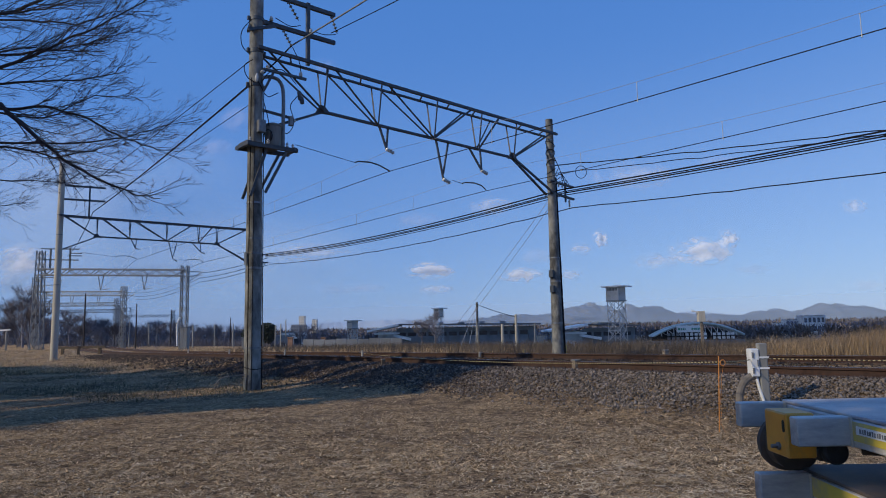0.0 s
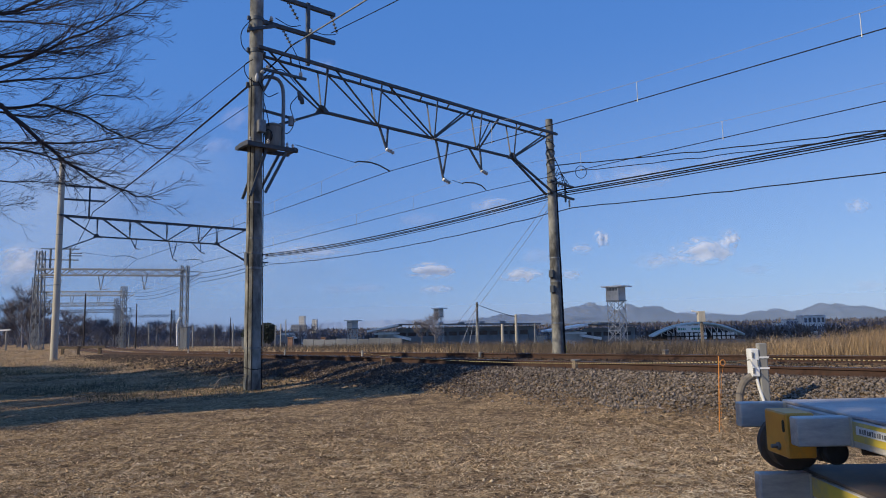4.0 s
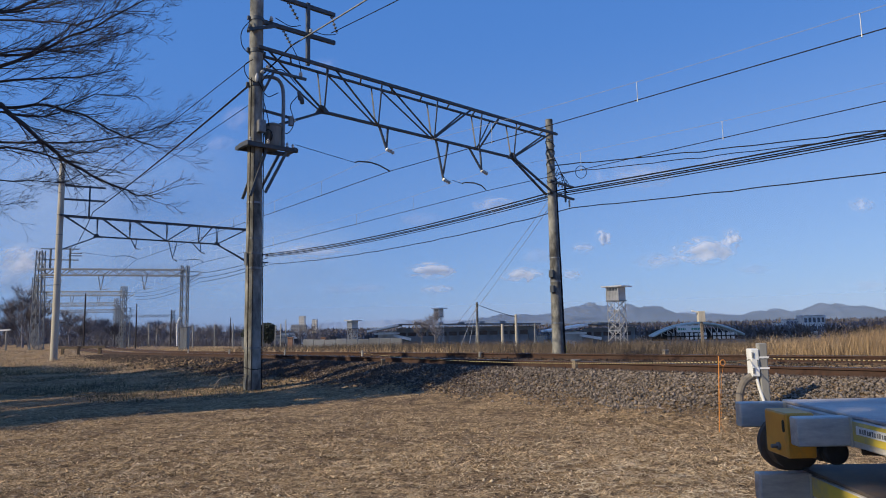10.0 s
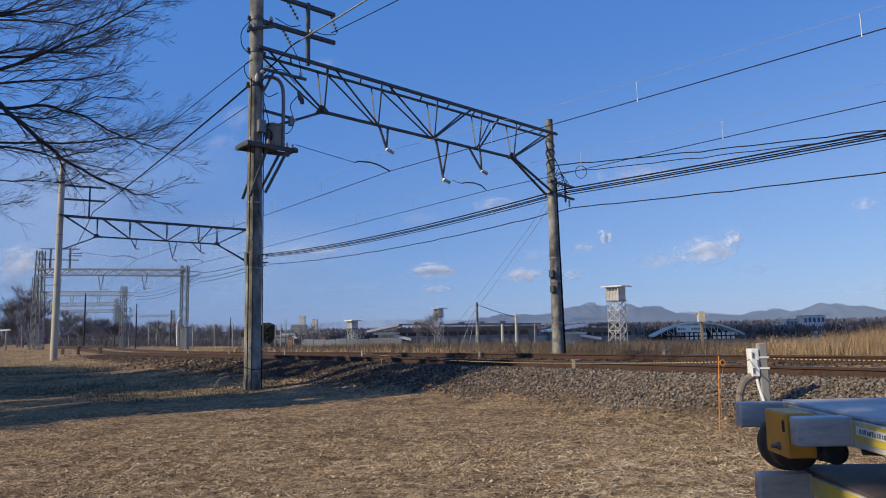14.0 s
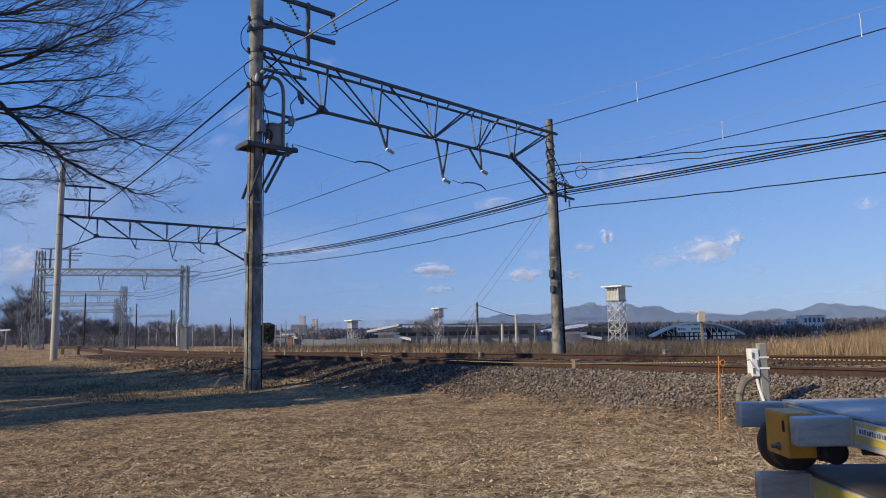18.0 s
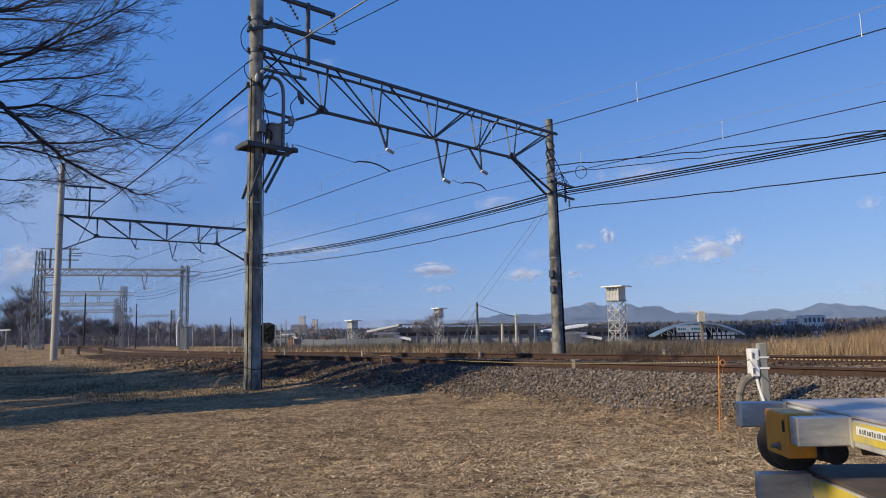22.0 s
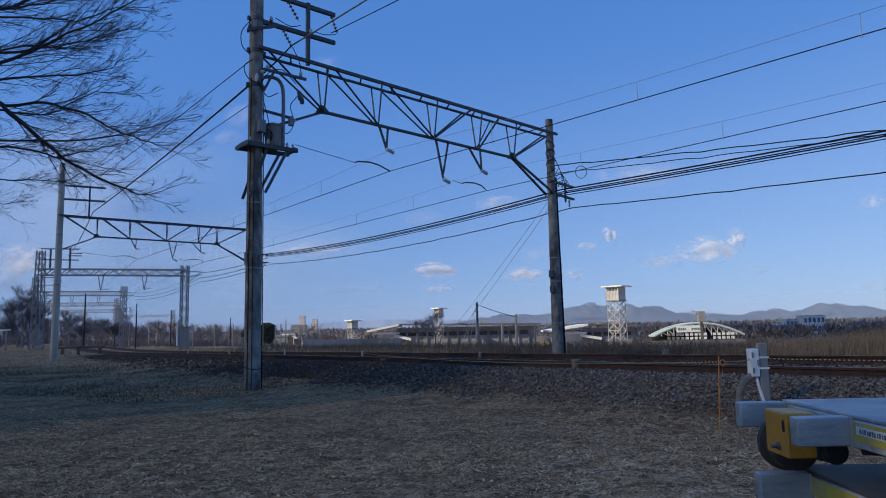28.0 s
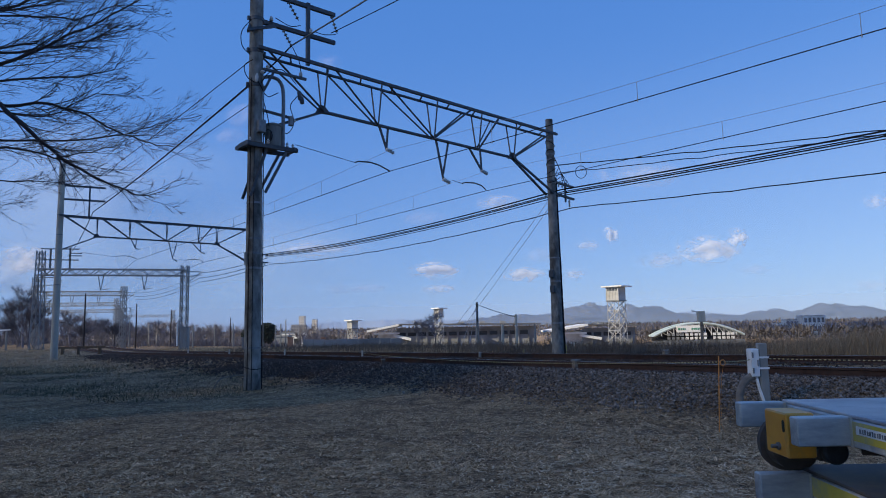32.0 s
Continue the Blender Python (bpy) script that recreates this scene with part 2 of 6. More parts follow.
def cloud_material(name, thick, seed, scale=3.0, edge=1.0, tone=(0.92, 0.90, 0.91), ragged=2.6):
    """Thin vapour: cover falls off towards the rim and is broken by noise."""
    m = bpy.data.materials.new(name)
    m.use_nodes = True
    n, ln = m.node_tree.nodes, m.node_tree.links
    n.clear()
    co = n.new("ShaderNodeTexCoord").outputs["Generated"]
    ctr = n.new("ShaderNodeVectorMath")
    ctr.operation = "MULTIPLY_ADD"
    ctr.inputs[1].default_value, ctr.inputs[2].default_value = (2, 2, 2), (-1, -1, -1)
    ln.new(co, ctr.inputs[0])
    flat = n.new("ShaderNodeVectorMath")
    flat.operation = "MULTIPLY"
    flat.inputs[1].default_value = (1, 1, 0)
    ln.new(ctr.outputs[0], flat.inputs[0])
    ln_ = n.new("ShaderNodeVectorMath")
    ln_.operation = "LENGTH"
    ln.new(flat.outputs[0], ln_.inputs[0])
    t = n.new("ShaderNodeTexNoise")
    t.noise_dimensions = "4D"
    t.inputs["W"].default_value, t.inputs["Scale"].default_value = seed, scale
    t.inputs["Detail"].default_value, t.inputs["Roughness"].default_value = 7, 0.58
    ln.new(co, t.inputs["Vector"])
    a = n.new("ShaderNodeMath")
    a.operation = "MULTIPLY_ADD"
    a.inputs[1].default_value, a.inputs[2].default_value = ragged, 0.55 - ragged / 2
    ln.new(t.outputs["Fac"], a.inputs[0])
    d = n.new("ShaderNodeMath")
    d.operation = "SUBTRACT"
    ln.new(a.outputs[0], d.inputs[0])
    ln.new(ln_.outputs["Value"], d.inputs[1])
    mr = n.new("ShaderNodeMapRange")
    mr.interpolation_type = "SMOOTHSTEP"
    mr.inputs[1].default_value, mr.inputs[2].default_value, mr.inputs[4].default_value = -0.45 * edge, 0.55 * edge, thick
    ln.new(d.outputs[0], mr.inputs[0])
    tr = n.new("ShaderNodeBsdfTransparent")
    di = n.new("ShaderNodeBsdfDiffuse")
    di.inputs[0].default_value = (*tone, 1)
    tl = n.new("ShaderNodeBsdfTranslucent")
    tl.inputs[0].default_value = (*tone, 1)
    lit = n.new("ShaderNodeMixShader")
    lit.inputs[0].default_value = 0.3
    ln.new(di.outputs[0], lit.inputs[1])
    ln.new(tl.outputs[0], lit.inputs[2])
    mx = n.new("ShaderNodeMixShader")
    rim = n.new("ShaderNodeMapRange")
    rim.interpolation_type = "SMOOTHSTEP"
    rim.inputs[1].default_value, rim.inputs[2].default_value, rim.inputs[3].default_value, rim.inputs[4].default_value = 0.6, 0.97, 1.0, 0.0
    ln.new(ln_.outputs["Value"], rim.inputs[0])
    cut = n.new("ShaderNodeMath")
    cut.operation = "MULTIPLY"
    ln.new(mr.outputs[0], cut.inputs[0])
    ln.new(rim.outputs[0], cut.inputs[1])
    ln.new(cut.outputs[0], mx.inputs[0])
    ln.new(tr.outputs[0], mx.inputs[1])
    ln.new(lit.outputs[0], mx.inputs[2])
    o = n.new("ShaderNodeOutputMaterial")
    ln.new(mx.outputs[0], o.inputs[0])
    return m


GROUND = ground_material()


# ---- mesh tools ----
class Geo:
    """Collects vertices and faces of one mesh."""

    def __init__(self):
        self.v, self.f = [], []

    def add(self, verts, faces):
        k = len(self.v)
        self.v.extend(tuple(p) for p in verts)
        self.f.extend(tuple(i + k for i in q) for q in faces)
        return self

    def box(self, lo, hi, m=None):
        (a, b, c), (d, e, g) = lo, hi
        p = [Vector(q) for q in ((a, b, c), (d, b, c), (d, e, c), (a, e, c), (a, b, g), (d, b, g), (d, e, g), (a, e, g))]
        if m:
            p = [m @ q for q in p]
        return self.add(p, ((3, 2, 1, 0), (4, 5, 6, 7), (0, 1, 5, 4), (1, 2, 6, 5), (2, 3, 7, 6), (3, 0, 4, 7)))

    def bar(self, p0, p1, w, h, up=(0, 0, 1)):
        """A straight bar of section w x h from p0 to p1."""
        p0, p1 = Vector(p0), Vector(p1)
        z = (p1 - p0).normalized()
        x = z.cross(Vector(up))
        if x.length < 1e-3:
            x = z.cross(Vector((1, 0, 0)))
        x.normalize()
        y = x.cross(z)
        q = []
        for p in (p0, p1):
            q += [p - x * w / 2 - y * h / 2, p + x * w / 2 - y * h / 2, p + x * w / 2 + y * h / 2, p - x * w / 2 + y * h / 2]
        return self.add(q, ((3, 2, 1, 0), (4, 5, 6, 7), (0, 1, 5, 4), (1, 2, 6, 5), (2, 3, 7, 6), (3, 0, 4, 7)))

    def angle(self, p0, p1, w, t=0.009, up=(0, 0, 1), flip=1):
        """A rolled steel angle (L section)."""
        p0, p1 = Vector(p0), Vector(p1)
        z = (p1 - p0).normalized()
        x = z.cross(Vector(up))
        if x.length < 1e-3:
            x = z.cross(Vector((1, 0, 0)))
        x.normalize()
        x *= flip
        y = x.cross(z) * flip
        sec = [(0, 0), (w, 0), (w, t), (t, t), (t, w), (0, w)]
        q = [p + x * (a - w / 3) + y * (b - w / 3) for p in (p0, p1) for a, b in sec]
        n = 6
        return self.add(q, [tuple(range(n))[::-1], tuple(range(n, 2 * n))] + [(i, (i + 1) % n, (i + 1) % n + n, i + n) for i in range(n)])

    def tube(self, pts, radii, n=8, cap=True):
        pts = [Vector(p) for p in pts]
        if isinstance(radii, (int, float)):
            radii = [radii] * len(pts)
        rings, ref = [], None
        for i, p in enumerate(pts):
            d = (pts[min(i + 1, len(pts) - 1)] - pts[max(i - 1, 0)]).normalized()
            if ref is None:
                ref = d.orthogonal().normalized()
            ref = (ref - d * ref.dot(d))
            ref = ref.normalized() if ref.length > 1e-6 else d.orthogonal().normalized()
            o = d.cross(ref)
            rings.append([p + (ref * math.cos(6.28318 * k / n) + o * math.sin(6.28318 * k / n)) * radii[i] for k in range(n)])
        q = [p for r in rings for p in r]
        f = [(i * n + k, i * n + (k + 1) % n, (i + 1) * n + (k + 1) % n, (i + 1) * n + k) for i in range(len(pts) - 1) for k in range(n)]
        if cap:
            f += [tuple(range(n))[::-1], tuple(range((len(pts) - 1) * n, len(pts) * n))]
        return self.add(q, f)

    def lathe(self, base, axis, prof, n=14):
        """Rings (distance along the axis, radius) about an axis from base."""
        a = Vector(axis).normalized()
        return self.tube([Vector(base) + a * d for d, r in prof], [max(r, 1e-4) for d, r in prof], n)

    def mesh(self, name, material, smooth=True, bevel=0.0):
        me = bpy.data.meshes.new(name)
        me.from_pydata(self.v, [], self.f)
        if bevel:
            bm = bmesh.new()
            bm.from_mesh(me)
            es = [e for e in bm.edges if len(e.link_faces) == 2 and e.calc_face_angle(0) > 0.6]
            bmesh.ops.bevel(bm, geom=es, offset=bevel, segments=1, affect="EDGES", clamp_overlap=True)
            bm.to_mesh(me)
            bm.free()
        me.materials.append(material)
        if smooth:
            me.shade_smooth()
            me.set_sharp_from_angle(angle=radians(35))
        return me


def thing(name, at, label, category, group="", kind=""):
    ob = new(name)
    ob.matrix_world = at if isinstance(at, Matrix) else Matrix.Translation(at)
    ob.empty_display_size = 0.2
    return tagged(ob, label, category, group, kind)


def part(name, geo, material, parent, label="", bevel=0.0, smooth=True, at=None, kind=""):
    me = geo if isinstance(geo, bpy.types.Mesh) else geo.mesh(name, material, smooth, bevel)
    ob = new(name, me)
    ob.parent = parent
    if at is not None:
        ob.matrix_basis = at
    return tagged(ob, label, kind=kind)


def solid(name, geo, material, label, category, group="", kind="", at=None, smooth=True, bevel=0.0):
    ob = new(name, geo.mesh(name, material, smooth, bevel))
    if at is not None:
        ob.matrix_world = at if isinstance(at, Matrix) else Matrix.Translation(at)
    return tagged(ob, label, category, group, kind)


RNG = random.Random(7)
NPR = np.random.default_rng(11)

# ---- plan: two tracks on a curve, portals across them ----
P1, P2 = Vector((-4.46, 15.6)), Vector((3.79, 22.6))
ACROSS = (P2 - P1).normalized()
RAIL_Z = 0.62
BED_Z = 0.44


def heading(s):
    return radians(43 - 0.35 * min(max(s, -40), 33))


def centre_line(t0, lo=-40, hi=130, step=0.5):
    """Points (s, x, y) of a line that runs along the tracks and crosses the first portal t0 from its near pole."""
    start = P1 + ACROSS * t0
    out, q, s = [(0.0, start.x, start.y)], start.copy(), 0.0
    while s < hi:
        a = heading(s + step / 2)
        q = q + Vector((-math.sin(a), math.cos(a))) * step
        s += step
        out.append((s, q.x, q.y))
    q, s = start.copy(), 0.0
    while s > lo:
        a = heading(s - step / 2)
        q = q - Vector((-math.sin(a), math.cos(a))) * step
        s -= step
        out.insert(0, (s, q.x, q.y))
    return out


MID = np.array(centre_line(5.82))


def track_offset(x, y):
    """Signed distance from the middle of the two tracks (negative on the field's side) and the length along them."""
    x, y = np.atleast_1d(np.asarray(x, float)), np.atleast_1d(np.asarray(y, float))
    w, sl = np.empty(len(x)), np.empty(len(x))
    a = np.radians(43 - 0.35 * np.clip(MID[:, 0], -40, 33))
    for k in range(0, len(x), 4000):
        dx, dy = x[k:k + 4000, None] - MID[None, :, 1], y[k:k + 4000, None] - MID[None, :, 2]
        i = np.argmin(dx * dx + dy * dy, axis=1)
        r = np.arange(len(i))
        w[k:k + 4000] = dx[r, i] * np.cos(a[i]) + dy[r, i] * np.sin(a[i])
        sl[k:k + 4000] = MID[i, 0]
    return w, sl


GRADE_S = [-24, -12, -6, 0, 8, 12, 20, 30, 40, 60, 110]
GRADE_NEAR = [-0.06, -0.065, -0.07, -0.09, -0.14, -0.18, -0.28, -0.42, -0.55, -0.75, -1.0]
GRADE_FAR = [0.08, 0.04, 0.0, -0.04, -0.12, -0.17, -0.28, -0.42, -0.55, -0.75, -1.0]


def grade(s, far):
    """How much the line falls along its length, on the near and the far track."""
    return np.interp(s, GRADE_S, GRADE_FAR if far else GRADE_NEAR)


def ground_height(x, y):
    w, sl = track_offset(x, y)
    x, y = np.atleast_1d(np.asarray(x, float)), np.atleast_1d(np.asarray(y, float))
    z = np.interp(w, [-7.5, -5.7, -4.5, -3.4, -2.9, -0.8, 0.0, 0.8, 2.9, 5.5, 9], [0.0, 0.02, 0.12, 0.50, 0.57, 0.42, 0.44, 0.48, 0.33, 0.2, 0.12])
    side = np.clip((w + 1) / 2, 0, 1)
    z = z + (grade(sl, False) * (1 - side) + grade(sl, True) * side) * np.clip((w + 4.6) / 1.2, 0, 1)
    far = np.clip((w - 14) / 80, 0, 1)
    far = far * far * (3 - 2 * far)
    z = z - 7.0 * far
    z = z + 0.03 * np.sin(x * 0.9 + 1.3 * np.sin(y * 0.5)) * np.clip((-w - 5.5) / 3, 0, 1) * np.clip(1 - np.hypot(x, y) / 60, 0, 1)
    return z


def zg(x, y):
    return float(ground_height([x], [y])[0])


def ground():
    rad = [0.0] + [0.4 * 1.048 ** k for k in range(200)]
    rad = [r for r in rad if r < 4700] + [4700]
    ang = sorted(set([round(-42 + 84 * k / 220, 3) for k in range(221)] + list(range(48, 313, 6))))
    xs, ys = [], []
    for r in rad[1:]:
        for a in ang:
            xs.append(r * math.sin(radians(a)))
            ys.append(r * math.cos(radians(a)))
    zs = ground_height(xs, ys)
    na = len(ang)
    g = Geo()
    g.v = [(x, y, z) for x, y, z in zip(xs, ys, zs)] + [(0, 0, 0)]
    c = len(g.v) - 1
    for i in range(len(rad) - 2):
        for k in range(na):
            k2 = (k + 1) % na
            g.f.append((i * na + k, (i + 1) * na + k, (i + 1) * na + k2, i * na + k2))
    g.f += [(c, k, (k + 1) % na) for k in range(na)]
    ob = solid("ground", g, GROUND, "mown dry grass field with bare soil beside a railway bank", "ground", kind="structure")
    return ob


ground()


# ---- poles and portals ----
def concrete_pole(parent, at, height, r0, r1, material=CONCRETE, bands=()):
    g = Geo()
    g.lathe(at, (0, 0, 1), [(-0.3, r0), (0, r0), (height * 0.5, (r0 + r1) / 2), (height - 0.01, r1), (height, r1 - 0.012)], 20)
    pole = part("pole", g, material, parent)
    for z in bands:
        r = r0 + (r1 - r0) * z / height
        part("band", Geo().lathe((at[0], at[1], at[2] + z), (0, 0, 1), [(0, r + 0.002), (0.004, r + 0.008), (0.046, r + 0.008), (0.05, r + 0.002)], 20), STEEL_GREY, pole, "steel strap")
    return pole


def smooth_line(pts, n=5):
    """A rounded line through the points."""
    p = [Vector(q) for q in pts]
    p = [p[0] * 2 - p[1]] + p + [p[-1] * 2 - p[-2]]
    out = []
    for i in range(1, len(p) - 2):
        a, b, c, d = p[i - 1:i + 3]
        for k in range(n):
            t = k / n
            out.append(0.5 * (2 * b + (c - a) * t + (2 * a - 5 * b + 4 * c - d) * t * t + (3 * b - a - 3 * c + d) * t ** 3))
    return out + [p[-2]]


def insulator(parent, p, axis, length=0.32, r=0.055, name="insulator"):
    prof = []
    k = 4
    for i in range(k):
        d = length * i / k
        prof += [(d, 0.02), (d + length * 0.08, r), (d + length * 0.13, r), (d + length * 0.2, 0.02)]
    prof.append((length, 0.018))
    return part(name, Geo().lathe(p, axis, prof, 10), PORCELAIN, parent, "white ribbed porcelain")


def portal(P, Q, zP, zQ, chord_l, chord_r, bottom_l, bottom_r, material, names, near):
    """A truss portal over two tracks: two concrete poles, a box truss with knee braces, drop arms for the wires."""
    P, Q = Vector(P), Vector(Q)
    span = (Q - P).length
    a = math.atan2(Q.y - P.y, Q.x - P.x)
    root = thing("catenary_portal", pose(P.x, P.y, 0, 0, 0, math.degrees(a)), names, "railway portal", "portals over the tracks")
    d = 0.22

    def ztop(t):
        return chord_l + (chord_r - chord_l) * t / span

    def zbot(t):
        return bottom_l + (bottom_r - bottom_l) * (t - 1.85) / (span - 3.8)
    for y in (-d, d):
        part("top_chord", Geo().angle((-0.05, y, ztop(0)), (span + 0.15, y, ztop(span)), 0.078, 0.011, flip=1 if y > 0 else -1), material, root)
    nodes = [1.85, 3.55, 5.55, 7.35, span - 1.9]
    tops = [0.2, 2.75, 4.5, 6.6, 8.2, span - 0.15]
    part("bottom_chord", Geo().angle((nodes[0], 0, zbot(nodes[0])), (nodes[-1], 0, zbot(nodes[-1])), 0.09, 0.012), material, root)
    for t0, t1, z in ((0.16, nodes[0], bottom_l - 0.78), (span - 0.1, nodes[-1], bottom_r - 1.0)):
        for y in ((-0.17, 0.17) if t0 > 1 else (0,)):
            part("knee_brace", Geo().bar((t0, y, z), (t1, y * 0.2, zbot(t1)), 0.06, 0.06), material, root)
        part("gusset_plate", Geo().add([(t1 - 0.22, 0.02, zbot(t1) - 0.06), (t1 + 0.22, 0.02, zbot(t1) - 0.04), (t1 + 0.05, 0.02, zbot(t1) + 0.17), (t1 - 0.08, 0.02, zbot(t1) + 0.17),
                                        (t1 - 0.22, -0.02, zbot(t1) - 0.06), (t1 + 0.22, -0.02, zbot(t1) - 0.04), (t1 + 0.05, -0.02, zbot(t1) + 0.17), (t1 - 0.08, -0.02, zbot(t1) + 0.17)],
                                       ((0, 1, 2, 3), (7, 6, 5, 4), (0, 4, 5, 1), (1, 5, 6, 2), (2, 6, 7, 3), (3, 7, 4, 0))), material, root, "steel gusset plate")
    # V-shaped web: verticals splayed to both chords and long diagonals
    for i, t in enumerate(nodes):
        for y in (-d, d):
            part("web_post", Geo().angle((t, 0.3 * y, zbot(t)), (t - 0.03 * (1 if y > 0 else -1), y, ztop(t)), 0.05, 0.008), material, root)
    diag = [(0.2, nodes[0]), (2.1, nodes[1]), (3.8, nodes[2]), (6.95, nodes[2]), (8.15, nodes[3]), (span - 0.12, nodes[4])]
    for tt, tb in diag:
        for y in (-d, d):
            part("web_diagonal", Geo().angle((tt, y, ztop(tt)), (tb, 0.3 * y, zbot(tb)), 0.06 if y < 0 else 0.05, 0.009), material, root)
    for t in [0.8 + 1.05 * k for k in range(int((span - 1.2) / 1.05) + 1)]:
        part("chord_batten", Geo().bar((t, -d, ztop(t)), (t + 0.25, d, ztop(t)), 0.04, 0.03), material, root)
    # upper frame for the feeder wires
    part("feeder_post", Geo().bar((1.41, 0, ztop(1.4)), (1.41, 0, 9.82), 0.09, 0.09), material, root)
    for z in (8.96, 9.74):
        part("cross_arm", Geo().bar((-0.1, 0.02, z), (2.22, 0.02, z), 0.09, 0.1), material, root)
    # drop arms
    for t, z, b1, b2 in ((3.86, 6.33, 3.62, 3.92), (5.92, 5.74, 5.66, 6.14), (7.5, 6.22, 6.98, 7.46)):
        part("drop_arm", Geo().bar((b1, 0, zbot(b1)), (t, 0, z), 0.05, 0.05).bar((b2, 0, zbot(b2)), (t, 0, z + 0.15 if t == 5.92 else z), 0.045, 0.045), material, root)
        insulator(root, (t - 0.02, 0, z), (0.95, 0, -0.32), 0.3, 0.06)
    for t0, t1, z0 in ((2.82, 3.97, 5.78), (6.67, 7.67, 5.69)):
        pts = [(t0, 0, z0), (t0 + 0.12, 0, z0 + 0.05), (t0 + 0.5, 0, z0 + 0.08), (t0 + 0.8, 0, z0 + 0.04), (t1, 0, z0 - 0.08)]
        part("steady_arm", Geo().tube(pts, 0.02, 6), material, root)
        part("arm_stay", Geo().tube([(t0 - (1.75 if t0 < 4 else 0.4), 0, z0 + (0.2 if t0 < 4 else 0.05)), (t0, 0, z0)], 0.008, 5), CABLE, root)
    return root, span


gantry, SPAN = portal(P1, P2, 0.1, 0.43, 8.17, 7.92, 6.98, 6.83, STEEL_DARK, "dark steel truss portal on two concrete poles over the tracks", True)
big = concrete_pole(gantry, (0, 0, 0.05), 11.2, 0.19, 0.155, CONCRETE_DARK, (0.9, 2.75, 3.1, 3.45, 4.3))
right_pole = concrete_pole(gantry, (SPAN, 0, 0.2), 8.28, 0.195, 0.125, CONCRETE_DARK, (1.2, 2.6, 3.4, 6.0, 6.6, 7.0, 7.5))

C1, C2 = Vector((-21.32, 36.7)), Vector((-12.28, 41.7))
gantry2, SPAN2 = portal(C1, C2, 0.08, 0.4, 8.0, 7.72, 6.89, 6.74, STEEL_DARK, "dark steel truss portal on pale concrete poles farther along the line", False)
concrete_pole(gantry2, (0, 0, 0.0), 11.0, 0.19, 0.155, CONCRETE_PALE, (4.1, 6.9, 8.0))
concrete_pole(gantry2, (SPAN2, 0, 0.1), 8.3, 0.18, 0.13, CONCRETE)


def lattice_mast(parent, at, height, w0, w1, material, step=0.8, r=0.035):
    """A square mast of four angles with crossed lacing."""
    mast = part("lattice_mast", Geo().box((at[0] - w0 * 0.58, at[1] - w0 * 0.58, at[2] - 0.3), (at[0] + w0 * 0.58, at[1] + w0 * 0.58, at[2] + 0.08)), CONCRETE_DARK, parent, "concrete foot")
    for sx in (-1, 1):
        for sy in (-1, 1):
            part("leg", Geo().bar((at[0] + sx * w0 / 2, at[1] + sy * w0 / 2, at[2]), (at[0] + sx * w1 / 2, at[1] + sy * w1 / 2, at[2] + height), r * 2, r * 2), material, mast)
    k = max(3, int(height / step))
    for side in range(4):
        g = Geo()
        sx, sy = ((1, 0), (-1, 0), (0, 1), (0, -1))[side]
        for i in range(k):
            za, zb = height * i / k, height * (i + 1) / k
            wa, wb = (w0 + (w1 - w0) * i / k) / 2, (w0 + (w1 - w0) * (i + 1) / k) / 2
            f = 1 if (i + side) % 2 else -1
            pa = (sx * wa + (f * wa if sx == 0 else 0), sy * wa + (f * wa if sy == 0 else 0))
            pb = (sx * wb - (f * wb if sx == 0 else 0), sy * wb - (f * wb if sy == 0 else 0))
            g.bar((at[0] + pa[0], at[1] + pa[1], at[2] + za), (at[0] + pb[0], at[1] + pb[1], at[2] + zb), r, r)
            g.bar((at[0] - pa[0] * (sx == 0) + sx * wa, at[1] - pa[1] * (sy == 0) + sy * wa, at[2] + za), (at[0] - pb[0] * (sx == 0) + sx * wb, at[1] - pb[1] * (sy == 0) + sy * wb, at[2] + zb), r, r)
        part("lacing", g, material, mast)
    return mast


